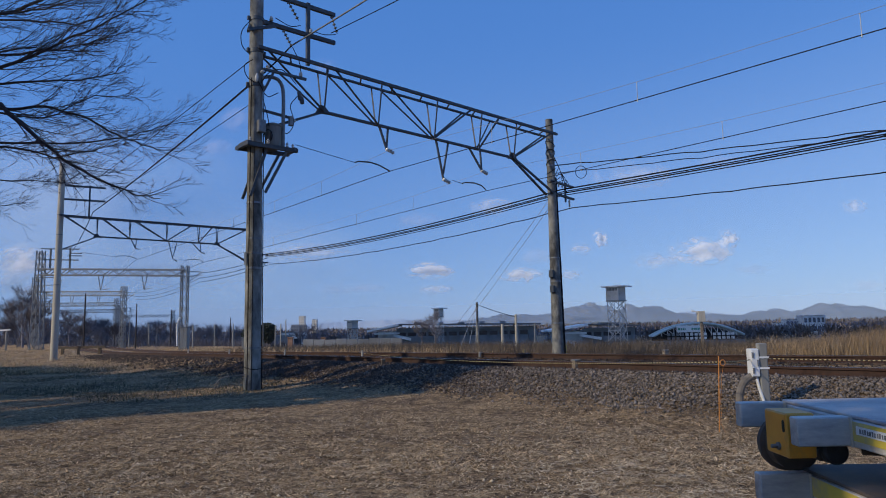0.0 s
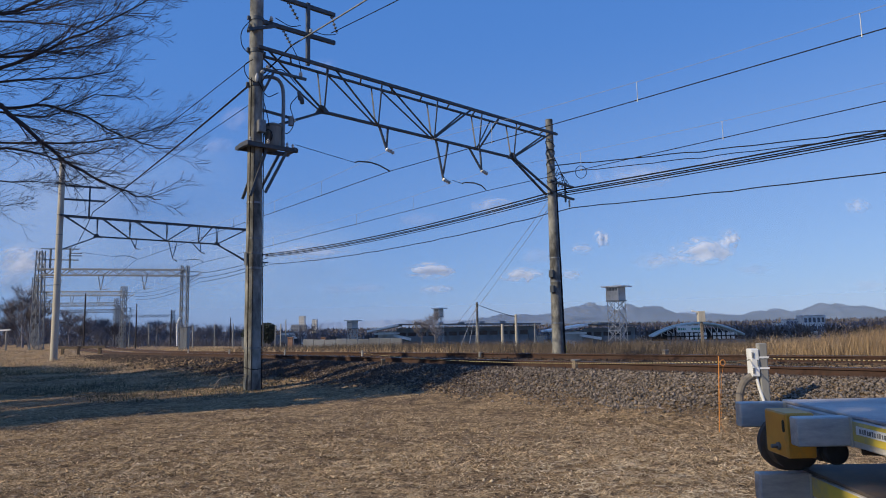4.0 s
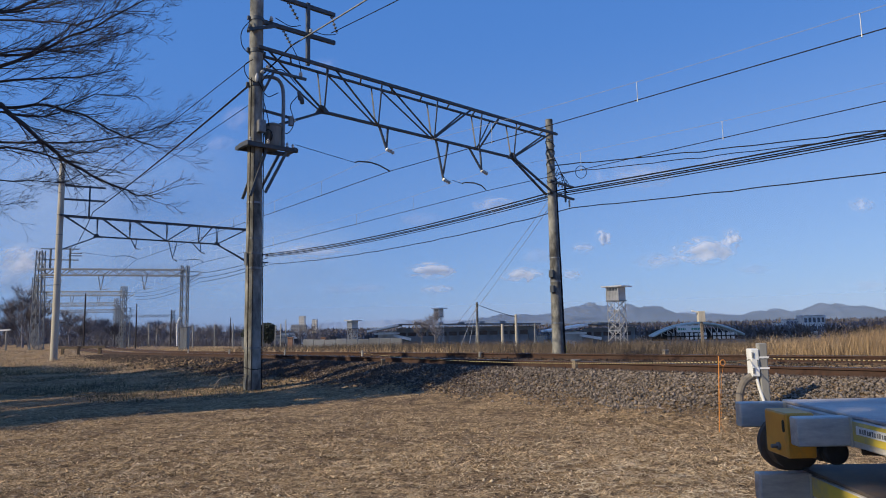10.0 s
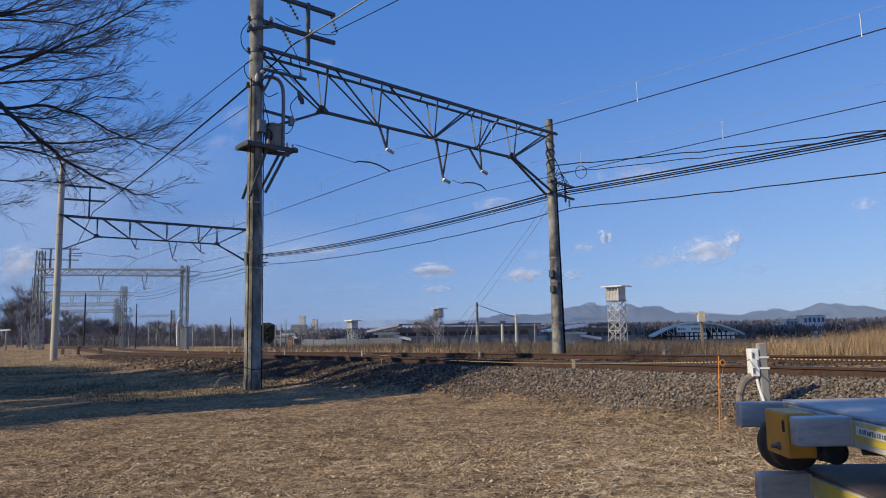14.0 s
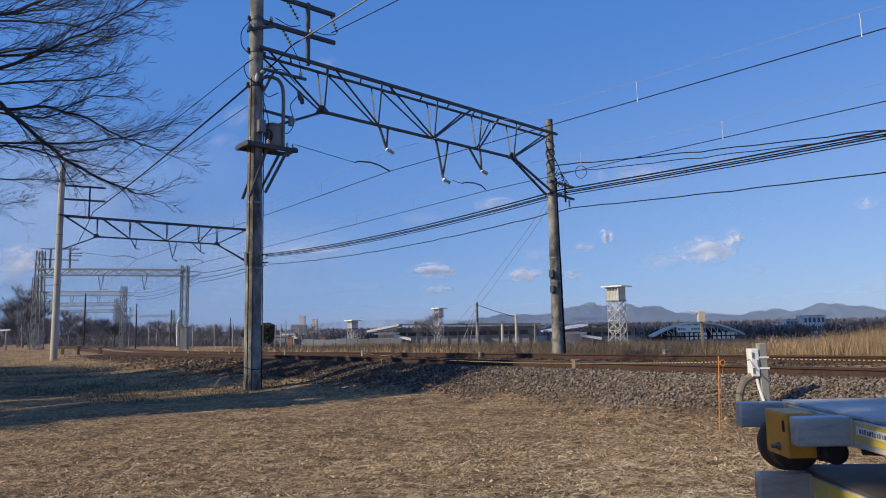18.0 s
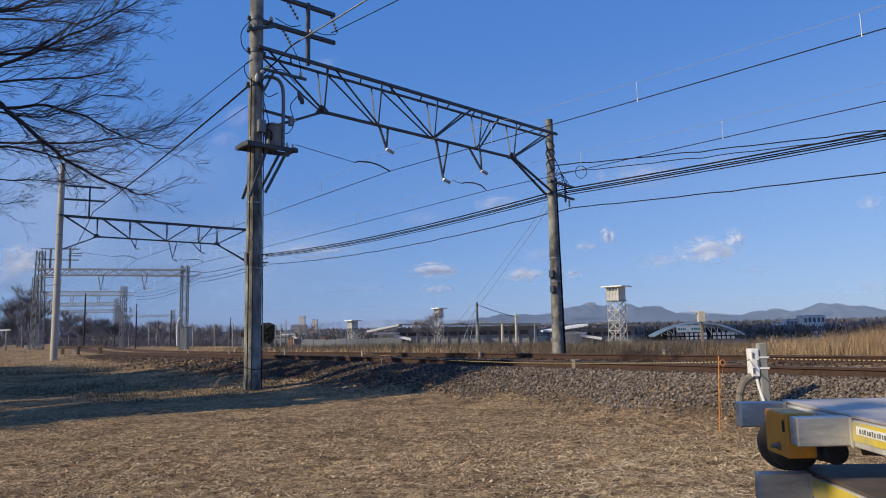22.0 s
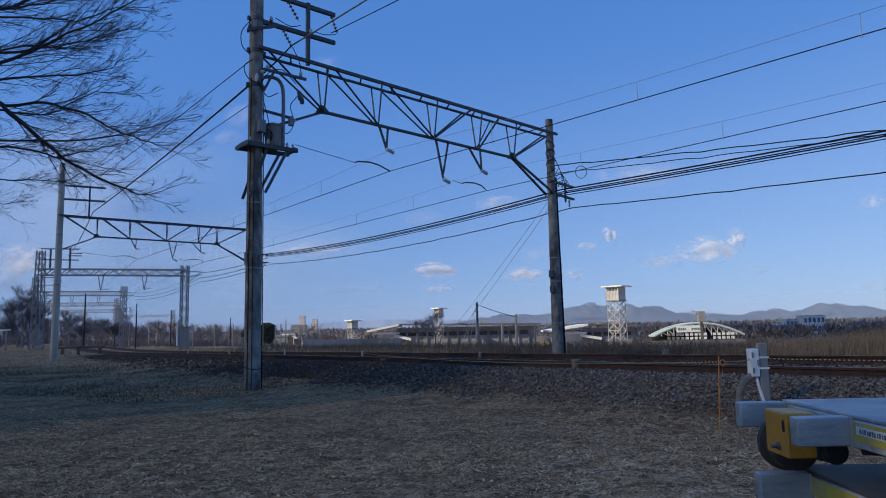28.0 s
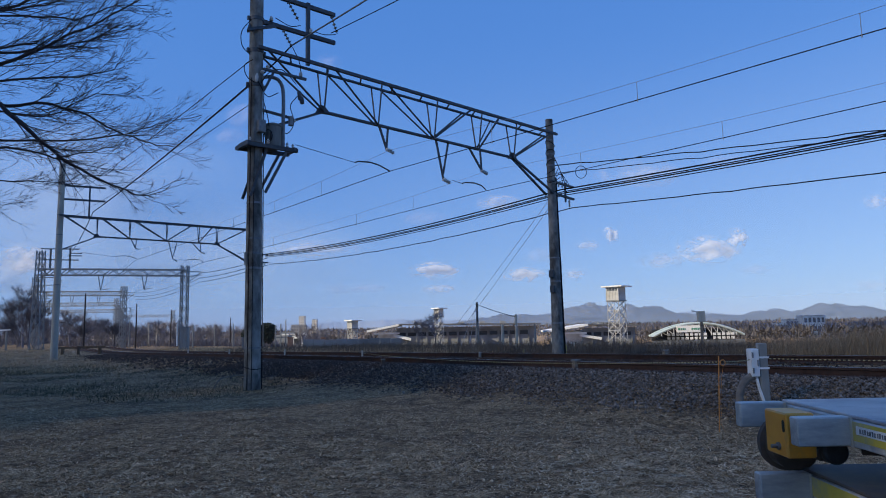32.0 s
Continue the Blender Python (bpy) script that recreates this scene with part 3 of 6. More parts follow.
def lattice_portal(P, Q, beam_z, top_l, top_r, material, depth=0.6):
    P, Q = Vector(P), Vector(Q)
    span = (Q - P).length
    a = math.atan2(Q.y - P.y, Q.x - P.x)
    root = thing("lattice_portal", pose(P.x, P.y, 0, 0, 0, math.degrees(a)), "grey steel lattice portal standing over the far tracks", "railway portal", "portals over the tracks")
    for t, top, w0, w1, pitch, foot in ((0, top_l, 0.9, 0.55, 1.0, zg(P.x, P.y)), (span, top_r, 0.62, 0.6, 0.9, zg(Q.x, Q.y))):
        lattice_mast(root, (t, 0, foot), top + 0.2 - foot, w0, w1, material, pitch, 0.042)
    for y in (-0.35, 0.35):
        for z in (0, depth):
            part("beam_chord", Geo().bar((0, y, beam_z + z), (span, y, beam_z + z - 0.3), 0.12, 0.12), material, root)
        g = Geo()
        n = int(span / 0.7)
        for i in range(n):
            t0, t1 = span * i / n, span * (i + 1) / n
            z0, z1 = (0, depth) if i % 2 else (depth, 0)
            g.bar((t0, y, beam_z + z0 - 0.3 * t0 / span), (t1, y, beam_z + z1 - 0.3 * t1 / span), 0.075, 0.075)
        part("beam_lacing", g, material, root)
    for t in (span * 0.42, span * 0.72):
        part("drop_arm", Geo().bar((t - 0.3, 0, beam_z), (t, 0, beam_z - 1.6), 0.07, 0.07).bar((t + 0.3, 0, beam_z), (t, 0, beam_z - 1.6), 0.07, 0.07).bar((t, 0, beam_z - 1.6), (t + 0.9, 0, beam_z - 1.45), 0.06, 0.06), material, root)
    for z in (1.55, 2.65):
        part("cross_arm", Geo().bar((0, 0, beam_z + z), (3.7, 0, beam_z + z - 0.1), 0.1, 0.1), STEEL_DARK, root)
    for t, z in ((0.95, 2.7), (2.85, 2.75)):
        part("feeder_post", Geo().bar((t, 0, beam_z + depth), (t, 0, beam_z + z), 0.13, 0.13), STEEL_DARK, root)
    for z in (1.9, 2.15):
        part("spacer_arm", Geo().bar((2.85, 0, beam_z + z), (4.0, 0, beam_z + z - 0.03), 0.08, 0.08), STEEL_DARK, root)
    part("side_arm", Geo().bar((span, 0, beam_z + 0.15), (span + 1.7, 0, beam_z + 0.05), 0.09, 0.09).bar((span, 0, beam_z - 0.4), (span + 1.6, 0, beam_z - 0.25), 0.07, 0.07).bar((span, 0, beam_z - 1.2), (span + 1.5, 0, beam_z - 0.1), 0.06, 0.06), material, root)
    return root


yard_portal = lattice_portal((-40.1, 66.0), (-25.95, 66.7), 7.35, 9.6, 7.9, STEEL_GREY)
part("conduit", Geo().tube([(13.72, -0.5, 0.1), (13.72, -0.5, 2.3), (13.95, -0.42, 2.9)], 0.08, 8), WHITE, yard_portal, "pale cable conduit")
lattice_portal((-58.9, 96.0), (-45.6, 95.0), 7.1, 9.6, 8.0, STEEL_GREY)
lattice_portal((-79.0, 128.0), (-61.8, 126.0), 7.0, 9.4, 8.0, STEEL_GREY)
lattice_portal((-96.0, 158.0), (-76.0, 156.0), 6.8, 9.4, 8.0, STEEL_GREY)
lattice_portal((-92.0, 190.0), (-76.5, 189.0), 6.2, 8.6, 7.6, STEEL_GREY)


# bracket for the cables on the far pole of the second portal
for zz in (6.22, 5.72):
    part("cross_arm", Geo().bar((SPAN2 - 0.25, -0.1, zz), (SPAN2 + 1.25, -0.1, zz - 0.04), 0.08, 0.08), STEEL_DARK, gantry2)
part("arm_strut", Geo().bar((SPAN2 + 0.15, -0.1, 5.3), (SPAN2 + 0.95, -0.1, 6.2), 0.06, 0.06), STEEL_DARK, gantry2)
for k in range(4):
    insulator(gantry2, (SPAN2 + 0.45 + 0.22 * k, -0.1, 6.02), (0, 0, 1), 0.15, 0.045)
insulator(gantry2, (SPAN2 + 1.0, -0.1, 5.45), (0, 0, 1), 0.25, 0.045)


# ---- overhead wires ----
def sag_line(p, q, sag, n=18):
    p, q = Vector(p), Vector(q)
    return [p.lerp(q, i / n) - Vector((0, 0, 4 * sag * (i / n) * (1 - i / n))) for i in range(n + 1)]


def wire(name, p, q, sag, r, material, label, wave=0.0, group="overhead wires"):
    pts = sag_line(p, q, sag, 40 if wave else 18)
    if wave:
        for i, v in enumerate(pts[1:-1]):
            v.z += wave * math.sin(i * 1.9) * (0.5 + 0.5 * math.sin(i * 0.7))
    return solid(name, Geo().tube(pts, r, 5), material, label, "cable", group)


def on_portal(t, z, y=0.0):
    return (P1.x + ACROSS.x * t - ACROSS.y * y, P1.y + ACROSS.y * t + ACROSS.x * y, z)


A2 = (C2 - C1).normalized()


def on_portal2(t, z):
    return (C1.x + A2.x * t, C1.y + A2.y * t, z)


def catenary(stops, dip, lift):
    """Contact wire through the stops, and a messenger above each span with droppers."""
    for (p, q) in zip(stops, stops[1:]):
        root = thing("contact_wire", (0, 0, 0), "dark contact wire hung on droppers from a messenger wire", "overhead line", "overhead wires")
        L = (Vector(q) - Vector(p)).length
        part("wire", Geo().tube(sag_line(p, q, 0.02), 0.0105, 5), COPPER, root)
        p2, q2 = Vector(p) + Vector((0, 0, lift)), Vector(q) + Vector((0, 0, lift))
        n = 60
        top = sag_line(p2, q2, dip, n)
        part("messenger", Geo().tube(top, 0.0042, 5), MESSENGER, root, "thin grey messenger wire")
        low = sag_line(p, q, 0.02, n)
        d = 3.75
        while d < L - 1:
            i = round(n * (1 - d / L)) if q[1] > 15 and q[1] < 24 else round(n * d / L)
            part("dropper", Geo().tube([low[i] - Vector((0, 0, 0.035)), low[i] + Vector((0, 0, 0.02)), low[i] + Vector((0, 0, 0.022)), top[i]], [0.014, 0.012, 0.0065, 0.0065], 5), MESSENGER, root, "thin grey dropper")
            d += 3.85


catenary([(13.0, 2.97, 5.7), on_portal(3.97, 5.7), on_portal2(3.9, 5.62), (-34.5, 66.4, 5.6), (-53, 95.5, 5.6)], 0.27, 0.6)
catenary([(16.1, 4.8, 5.62), on_portal(7.67, 5.58), on_portal2(7.5, 5.55), (-30.5, 66.5, 5.6), (-49, 95.3, 5.6)], 0.27, 0.62)
R0 = (20.5, 9.6)
for k, (dy, dz, r) in enumerate(((0.0, 0.0, 0.026), (0.1, -0.062, 0.018), (0.05, -0.125, 0.023), (0.12, -0.19, 0.016))):
    a, b = on_portal(11.35 + dy, 6.06 + dz), (-11.2 + dy, 41.9, 6.2 + dz)
    wire("trunk_cable", (R0[0] + dy, R0[1], 6.62 + dz), a, 0.12, r, CABLE, "thick black cable in a bundle along the line")
    wire("trunk_cable", a, b, 0.3, r, CABLE, "thick black cable in a bundle along the line")
wire("slack_cable", (R0[0] + 0.6, R0[1], 5.25), on_portal(11.95, 5.48), 0.18, 0.018, CABLE, "wavy black cable slung below the bundle", 0.02)
wire("slack_cable", on_portal(11.95, 5.48), (-11.0, 41.9, 5.55), 0.35, 0.018, CABLE, "wavy black cable slung below the bundle", 0.02)
wire("slack_cable", (20.5, 12.6, 6.45), on_portal(10.95, 6.86), 0.2, 0.018, CABLE, "wavy black cable slung above the bundle", 0.03)
wire("slack_cable", (20.5, 12.2, 6.3), on_portal(10.95, 6.58), 0.16, 0.014, CABLE, "wavy black cable slung above the bundle", 0.03)
# feeders on the upper arms
wire("feeder_wire", (4.6, 8.2, 9.3), on_portal(0.95, 8.55), 0.1, 0.020, STEEL_GREY, "thick grey feeder wire on an insulator string")
wire("feeder_wire", (6.4, 8.0, 9.2), on_portal(2.1, 9.2), 0.1, 0.012, CABLE, "dark feeder wire on an insulator string")
wire("feeder_wire", on_portal(0.95, 8.55), on_portal(-0.1, 7.3), 0.03, 0.018, CABLE, "dark jumper from the feeder down to the pole")
wire("feeder_wire", on_portal(-0.12, 7.3), on_portal2(1.6, 8.3), 0.1, 0.026, CABLE, "thick black feeder wire between the portals")
wire("feeder_wire", on_portal(-0.12, 7.9), on_portal2(0.6, 9.2), 0.08, 0.011, CABLE, "thin dark feeder wire between the portals")
wire("feeder_wire", on_portal(-0.12, 6.8), on_portal2(0.8, 8.1), 0.12, 0.009, CABLE, "thin dark feeder wire between the portals")
wire("feeder_wire", on_portal2(1.6, 8.3), (-37.6, 66.2, 9.2), 0.4, 0.022, CABLE, "thick black feeder wire between the portals")
wire("guy_wire", on_portal(10.95, 5.9), (0.75, 43.4, 1.5), 0.05, 0.008, MESSENGER, "thin grey guy wire running down beyond the tracks")
wire("guy_wire", on_portal(11.1, 5.8), (1.3, 43.4, 1.5), 0.05, 0.008, MESSENGER, "thin grey guy wire running down beyond the tracks")
for dz in (0.0, 0.5, 0.9):
    wire("far_cable", (-11.1, 41.9, 5.95 - dz * 0.5), (-24.5, 66.8, 7.3 - dz), 0.15, 0.02, CABLE, "black cable from the concrete pole to a lattice mast")
    wire("far_cable", (-24.5, 66.8, 7.3 - dz), (-44.2, 95.1, 7.2 - dz), 0.6, 0.02, CABLE, "black cable between lattice masts")


# ---- track ----
CANT = 0.075


def rail_mesh(t0, z_top, far):
    """Flat-bottomed rail swept along the curve."""
    sec = [(-0.063, -0.153), (0.063, -0.153), (0.063, -0.143), (0.012, -0.118), (0.009, -0.045), (0.0325, -0.035), (0.0325, -0.006), (0.024, 0), (-0.024, 0), (-0.0325, -0.006), (-0.0325, -0.035), (-0.009, -0.045), (-0.012, -0.118), (-0.063, -0.143)]
    rows = centre_line(t0, -24, 112, 1.0)
    n = len(sec)
    g, head = Geo(), Geo()
    for s, x, y in rows:
        a, fall = heading(s), float(grade(s, far))
        for u, z in sec:
            g.v.append((x + u * math.cos(a), y + u * math.sin(a), z_top + fall + z))
        for u in (-0.02, 0.02):
            head.v.append((x + u * math.cos(a), y + u * math.sin(a), z_top + fall + 0.002))
    for i in range(len(rows) - 1):
        g.f += [(i * n + k, i * n + (k + 1) % n, (i + 1) * n + (k + 1) % n, (i + 1) * n + k) for k in range(n)]
        head.f.append((i * 2, i * 2 + 1, i * 2 + 3, i * 2 + 2))
    return g, head


def railway(t0, label, z_mid, far):
    root = thing("railway_track", (0, 0, 0), label, "railway track", "railway tracks", "structure")
    for d in (-0.53, 0.53):
        g, head = rail_mesh(t0 + d, z_mid - d * CANT, far)
        ob = part("rail", g, RUST, root, "rusty steel rail")
        part("running_surface", head, RAILHEAD, ob, "worn bright rail head")
    sl = Geo().box((-1.05, -0.1, -0.16), (1.05, 0.1, 0)).mesh("sleeper", SLEEPER, True, 0.008)
    plate = Geo().box((-0.19, -0.08, 0), (0.19, 0.08, 0.018)).lathe((0.11, 0, 0), (0, 0, 1), [(0, 0.022), (0.05, 0.02)], 6).lathe((-0.11, 0, 0), (0, 0, 1), [(0, 0.022), (0.05, 0.02)], 6).mesh("rail_plate", RUST)
    rows = centre_line(t0, -22, 70, 0.61)
    for s, x, y in rows:
        a = heading(s)
        ob = part("sleeper", sl, SLEEPER, root, at=pose(x, y, z_mid - 0.153 + float(grade(s, far)), 0, math.degrees(CANT), math.degrees(a)))
        if -16 < s < 12:
            for d in (-0.53, 0.53):
                part("rail_plate", plate, RUST, ob, at=Matrix.Translation((d, 0, 0)))
    return root


railway(3.97, "railway track with rusty rails on timber sleepers in ballast", 0.665, False)
railway(7.67, "second railway track with rusty rails beyond the first", 0.575, True)


# ---- stone bed of the tracks ----
def pebble_shapes(count=10):
    out = []
    for k in range(count):
        r = random.Random(k)
        base = [(1, 0, 0), (-1, 0, 0), (0, 1, 0), (0, -1, 0), (0, 0, 1), (0, 0, -1)]
        pts = [np.array(b) * r.uniform(0.6, 1.15) + np.array([r.uniform(-0.3, 0.3) for _ in range(3)]) for b in base]
        out.append(np.array(pts))
    return out


OCTA = [(0, 2, 4), (2, 1, 4), (1, 3, 4), (3, 0, 4), (2, 0, 5), (1, 2, 5), (3, 1, 5), (0, 3, 5)]


def stones(name, xs, ys, zs, size, material, label):
    """Loose angular stones, joined into one mesh."""
    shapes = pebble_shapes()
    n = len(xs)
    pick = NPR.integers(0, len(shapes), n)
    sz = size * np.clip(np.exp(NPR.normal(-0.15, 0.38, n)), 0.35, 1.9)
    turn = NPR.uniform(0, 6.283, n)
    V = np.stack([shapes[p] for p in pick]) * sz[:, None, None]
    V[:, :, 2] *= 0.75
    c, s = np.cos(turn)[:, None], np.sin(turn)[:, None]
    X, Y = V[:, :, 0] * c - V[:, :, 1] * s, V[:, :, 0] * s + V[:, :, 1] * c
    V = np.stack([X + np.asarray(xs)[:, None], Y + np.asarray(ys)[:, None], V[:, :, 2] + np.asarray(zs)[:, None]], axis=2).reshape(-1, 3)
    F = (np.array(OCTA)[None] + (np.arange(n) * 6)[:, None, None]).reshape(-1, 3)
    me = bpy.data.meshes.new(name)
    me.vertices.add(len(V))
    me.vertices.foreach_set("co", V.ravel())
    me.loops.add(F.size)
    me.loops.foreach_set("vertex_index", F.ravel().astype(np.int32))
    me.polygons.add(len(F))
    me.polygons.foreach_set("loop_start", np.arange(0, F.size, 3, dtype=np.int32))
    me.update()
    me.validate()
    me.materials.append(material)
    return tagged(new(name, me), label, "gravel", kind="stuff")


def offset_points(n, s_lo, s_hi, w_lo, w_hi):
    """Random points in a strip along the tracks."""
    s = NPR.uniform(s_lo, s_hi, n)
    w = NPR.uniform(w_lo, w_hi, n)
    x0, y0 = np.interp(s, MID[:, 0], MID[:, 1]), np.interp(s, MID[:, 0], MID[:, 2])
    a = np.radians(43 - 0.35 * np.clip(s, -40, 33))
    return x0 + w * np.cos(a), y0 + w * np.sin(a), s, w


def ballast():
    for n, a, b, lo, hi in ((108000, -15, 6, -5.0, -2.0), (24000, -15, 6, -2.0, 3.6), (20000, 6, 30, -5.0, 3.5)):
        x, y, s, w = offset_points(n, a, b, lo, hi)
        ragged = -4.42 + 0.12 * np.sin(s * 1.7) + 0.1 * np.sin(s * 4.1 + 1) + NPR.normal(0, 0.12, n)
        keep = (w > ragged) | (NPR.uniform(0, 1, n) < 0.06)
        x, y, w, s = x[keep], y[keep], w[keep], s[keep]
        z = ground_height(x, y) + NPR.uniform(-0.014, 0.036, len(x))
        size = 0.022 if b < 10 else 0.042
        # Rust-stained near the rails; along the bank the dark mix also paints in shade.
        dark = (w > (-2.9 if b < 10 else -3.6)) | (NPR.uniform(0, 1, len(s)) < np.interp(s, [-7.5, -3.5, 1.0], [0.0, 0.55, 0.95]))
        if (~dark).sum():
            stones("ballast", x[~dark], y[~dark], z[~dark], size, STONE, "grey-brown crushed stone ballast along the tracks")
        stones("ballast", x[dark], y[dark], z[dark], size, STONE_DARK, "rust-stained crushed stone, also mixed in as shade on the bank")


ballast()


# ---- cut grass and litter lying on the field ----
def blades(name, xs, ys, zs, length, width, lift, material, label, category="grass", bend=0.3):
    # length is one number or one for each blade
    """Bent blades of two quads each, joined into one mesh of loose pieces."""
    n = len(xs)
    az = NPR.uniform(0, 6.283, n)
    L = length * NPR.uniform(0.45, 1.35, n)
    el = lift[0] + (lift[1] - lift[0]) * NPR.uniform(0, 1, n)
    el2 = el - bend * NPR.uniform(0.2, 1, n)
    d = np.stack([np.cos(az), np.sin(az)], 1)
    side = np.stack([-d[:, 1], d[:, 0]], 1) * (width * NPR.uniform(0.6, 1.3, n))[:, None]
    p0 = np.stack([xs, ys, zs], 1)
    p1 = p0 + np.concatenate([d * (np.cos(el) * L * 0.5)[:, None], (np.sin(el) * L * 0.5)[:, None]], 1)
    p2 = p1 + np.concatenate([d * (np.cos(el2) * L * 0.5)[:, None], (np.sin(el2) * L * 0.5)[:, None]], 1)
    sd = np.concatenate([side, NPR.uniform(-0.5, 0.5, (n, 1)) * width], 1)
    V = np.stack([p0 - sd, p0 + sd, p1 - sd * 0.8, p1 + sd * 0.8, p2], 1).reshape(-1, 3)
    k = (np.arange(n) * 5)[:, None]
    quads = np.array([0, 1, 3, 2])[None] + k
    tris = np.array([2, 3, 4])[None] + k
    me = bpy.data.meshes.new(name)
    me.vertices.add(len(V))
    me.vertices.foreach_set("co", V.ravel())
    loops = np.concatenate([quads.ravel(), tris.ravel()]).astype(np.int32)
    me.loops.add(len(loops))
    me.loops.foreach_set("vertex_index", loops)
    me.polygons.add(2 * n)
    me.polygons.foreach_set("loop_start", np.concatenate([np.arange(n) * 4, 4 * n + np.arange(n) * 3]).astype(np.int32))
    me.update()
    me.validate()
    me.materials.append(material)
    return tagged(new(name, me), label, category, kind="stuff")


def field_points(n, near, far, half=39):
    """Points over the field, spread evenly as seen from the path beside it."""
    d = 1 / NPR.uniform(1 / far, 1 / near, n)
    a = np.radians(NPR.uniform(-half, half, n))
    x, y = d * np.sin(a), d * np.cos(a)
    w, s = track_offset(x, y)
    keep = w < -4.0 + 0.15 * np.sin(s * 2.3) + NPR.normal(0, 0.18, n)
    return x[keep], y[keep]


def clumped(x, y, scale, cut):
    v = np.array([noise.noise(Vector((a * scale, b * scale, 3.7))) for a, b in zip(x, y)])
    keep = v + NPR.uniform(-0.35, 0.35, len(x)) > cut
    return x[keep], y[keep]


x, y = field_points(450000, 3.0, 30)
x, y = clumped(x, y, 1.1, -0.2)
x, y = clumped(x, y, 6.0, -0.03)
blades("cut_straw", x, y, ground_height(x, y) + 0.002, 0.05, 0.0024, (-0.1, 0.4), STRAW, "dry cut grass stalks strewn over the field", "grass", 0.12)
x, y = field_points(210000, 6.5, 34)
x, y = clumped(x, y, 0.9, -0.2)
x, y = clumped(x, y, 3.6, 0.02)
blades("thick_straw", x, y, ground_height(x, y) + 0.004, 0.066, 0.0036, (-0.05, 0.5), STRAW, "matted dry grass lying over the field", "grass", 0.15)
x, y = NPR.normal(2.0, 1.0, 13000), NPR.normal(6.0, 1.3, 13000)
near = (y > 3.2) & (track_offset(x, y)[0] < -4.2)
x, y = clumped(x[near], y[near], 3.0, -0.1)
blades("straw_heap", x, y, ground_height(x, y) + 0.008, 0.06, 0.0028, (-0.05, 0.4), LITTER, "pale loose straw gathered near the stacked trolleys", "grass", 0.12)
x, y = field_points(7500, 3.0, 30)
x, y = clumped(x, y, 1.3, 0.0)
blades("long_straw", x, y, ground_height(x, y) + 0.012, 0.13, 0.0026, (-0.04, 0.2), LITTER, "long pale grass stalks lying on the field", "grass", 0.12)
x, y = field_points(15000, 3.2, 28)
x, y = clumped(x, y, 0.8, -0.1)
blades("leaf_litter", x, y, ground_height(x, y) + 0.006, 0.026, 0.006, (0.0, 0.6), LITTER, "pale scraps of dead leaf on the field", "leaf litter")
x, y = field_points(18000, 6, 36)
x, y = clumped(x, y, 2.6, 0.02)
blades("dry_grass", x, y, ground_height(x, y), 0.04, 0.003, (0.2, 1.2), STRAW, "short stubble of dry grass on the field")
# taller grass along the bank beside the far poles
x, y, s, w = offset_points(34000, 12, 60, -14, -4.2)
x, y = clumped(x, y, 0.35, -0.05)
blades("bank_grass", x, y, ground_height(x, y), 0.17, 0.006, (0.3, 1.4), STRAW, "dry yellow grass growing along the railway bank")
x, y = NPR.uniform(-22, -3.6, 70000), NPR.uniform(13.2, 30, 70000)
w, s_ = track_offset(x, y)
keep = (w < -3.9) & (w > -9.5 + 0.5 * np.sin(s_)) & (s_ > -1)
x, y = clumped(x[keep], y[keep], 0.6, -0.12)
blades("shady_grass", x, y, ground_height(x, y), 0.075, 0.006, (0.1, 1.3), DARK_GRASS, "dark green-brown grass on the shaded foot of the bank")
# loose pale stones on the field
x, y = field_points(500, 3.5, 18)
stones("field_stones", x, y, ground_height(x, y) + 0.008, 0.013, LITTER, "small pale stones scattered on the field")


# ---- reeds and weeds beyond the tracks ----
def reeds():
    x, y, s, w = offset_points(60000, -16, -1, 4.6, 10.5)
    tall = np.interp(s, [-16, -12, -9.5, -7, -4, -1], [1.2, 1.02, 0.78, 0.54, 0.36, 0.3])
    tall = tall * (1 + 0.12 * np.sin(s * 3.1 + w) + 0.08 * np.sin(s * 7.7))
    m = NPR.uniform(-1.4, 1.4, len(s)) + s < -6.2
    blades("dry_reeds", x[m], y[m], ground_height(x[m], y[m]), tall[m], 0.0048, (1.2, 1.57), REED, "dense stand of tall dry reeds beyond the tracks", "reeds", 0.5)
    blades("dry_reeds", x[~m], y[~m], ground_height(x[~m], y[~m]), tall[~m], 0.005, (1.1, 1.57), WEED, "brown fringe of shorter reeds beyond the tracks", "reeds", 0.5)
    x, y, s, w = offset_points(46000, -9, 34, 4.8, 16)
    blades("dry_weeds", x, y, ground_height(x, y), 0.60, 0.006, (1.0, 1.57), WEED, "brown dead weeds beyond the tracks", "weeds", 0.5)
    x, y, s, w = offset_points(16000, 5, 60, 4.2, 9)
    blades("dry_weeds", x, y, ground_height(x, y), 0.46, 0.008, (0.9, 1.55), STRAW, "straw-coloured dead grass along the far side of the tracks", "weeds", 0.5)


reeds()


# ---- equipment on the big pole ----
def on_gantry(name, geo, material, label="", bevel=0.0, parent=None):
    return part(name, geo, material, parent or gantry, label, bevel)


def pole_ring(z, h):
    """A two-piece strap round the big pole with its bolted ears."""
    r = 0.19 - 0.0032 * z + 0.003
    return Geo().lathe((0, 0, z), (0, 0, 1), [(0, r), (0.002, r + 0.014), (h, r + 0.014), (h + 0.002, r)], 20).box((r, -0.03, z), (r + 0.07, 0.03, z + h)).box((-r - 0.07, -0.03, z), (-r, 0.03, z + h))


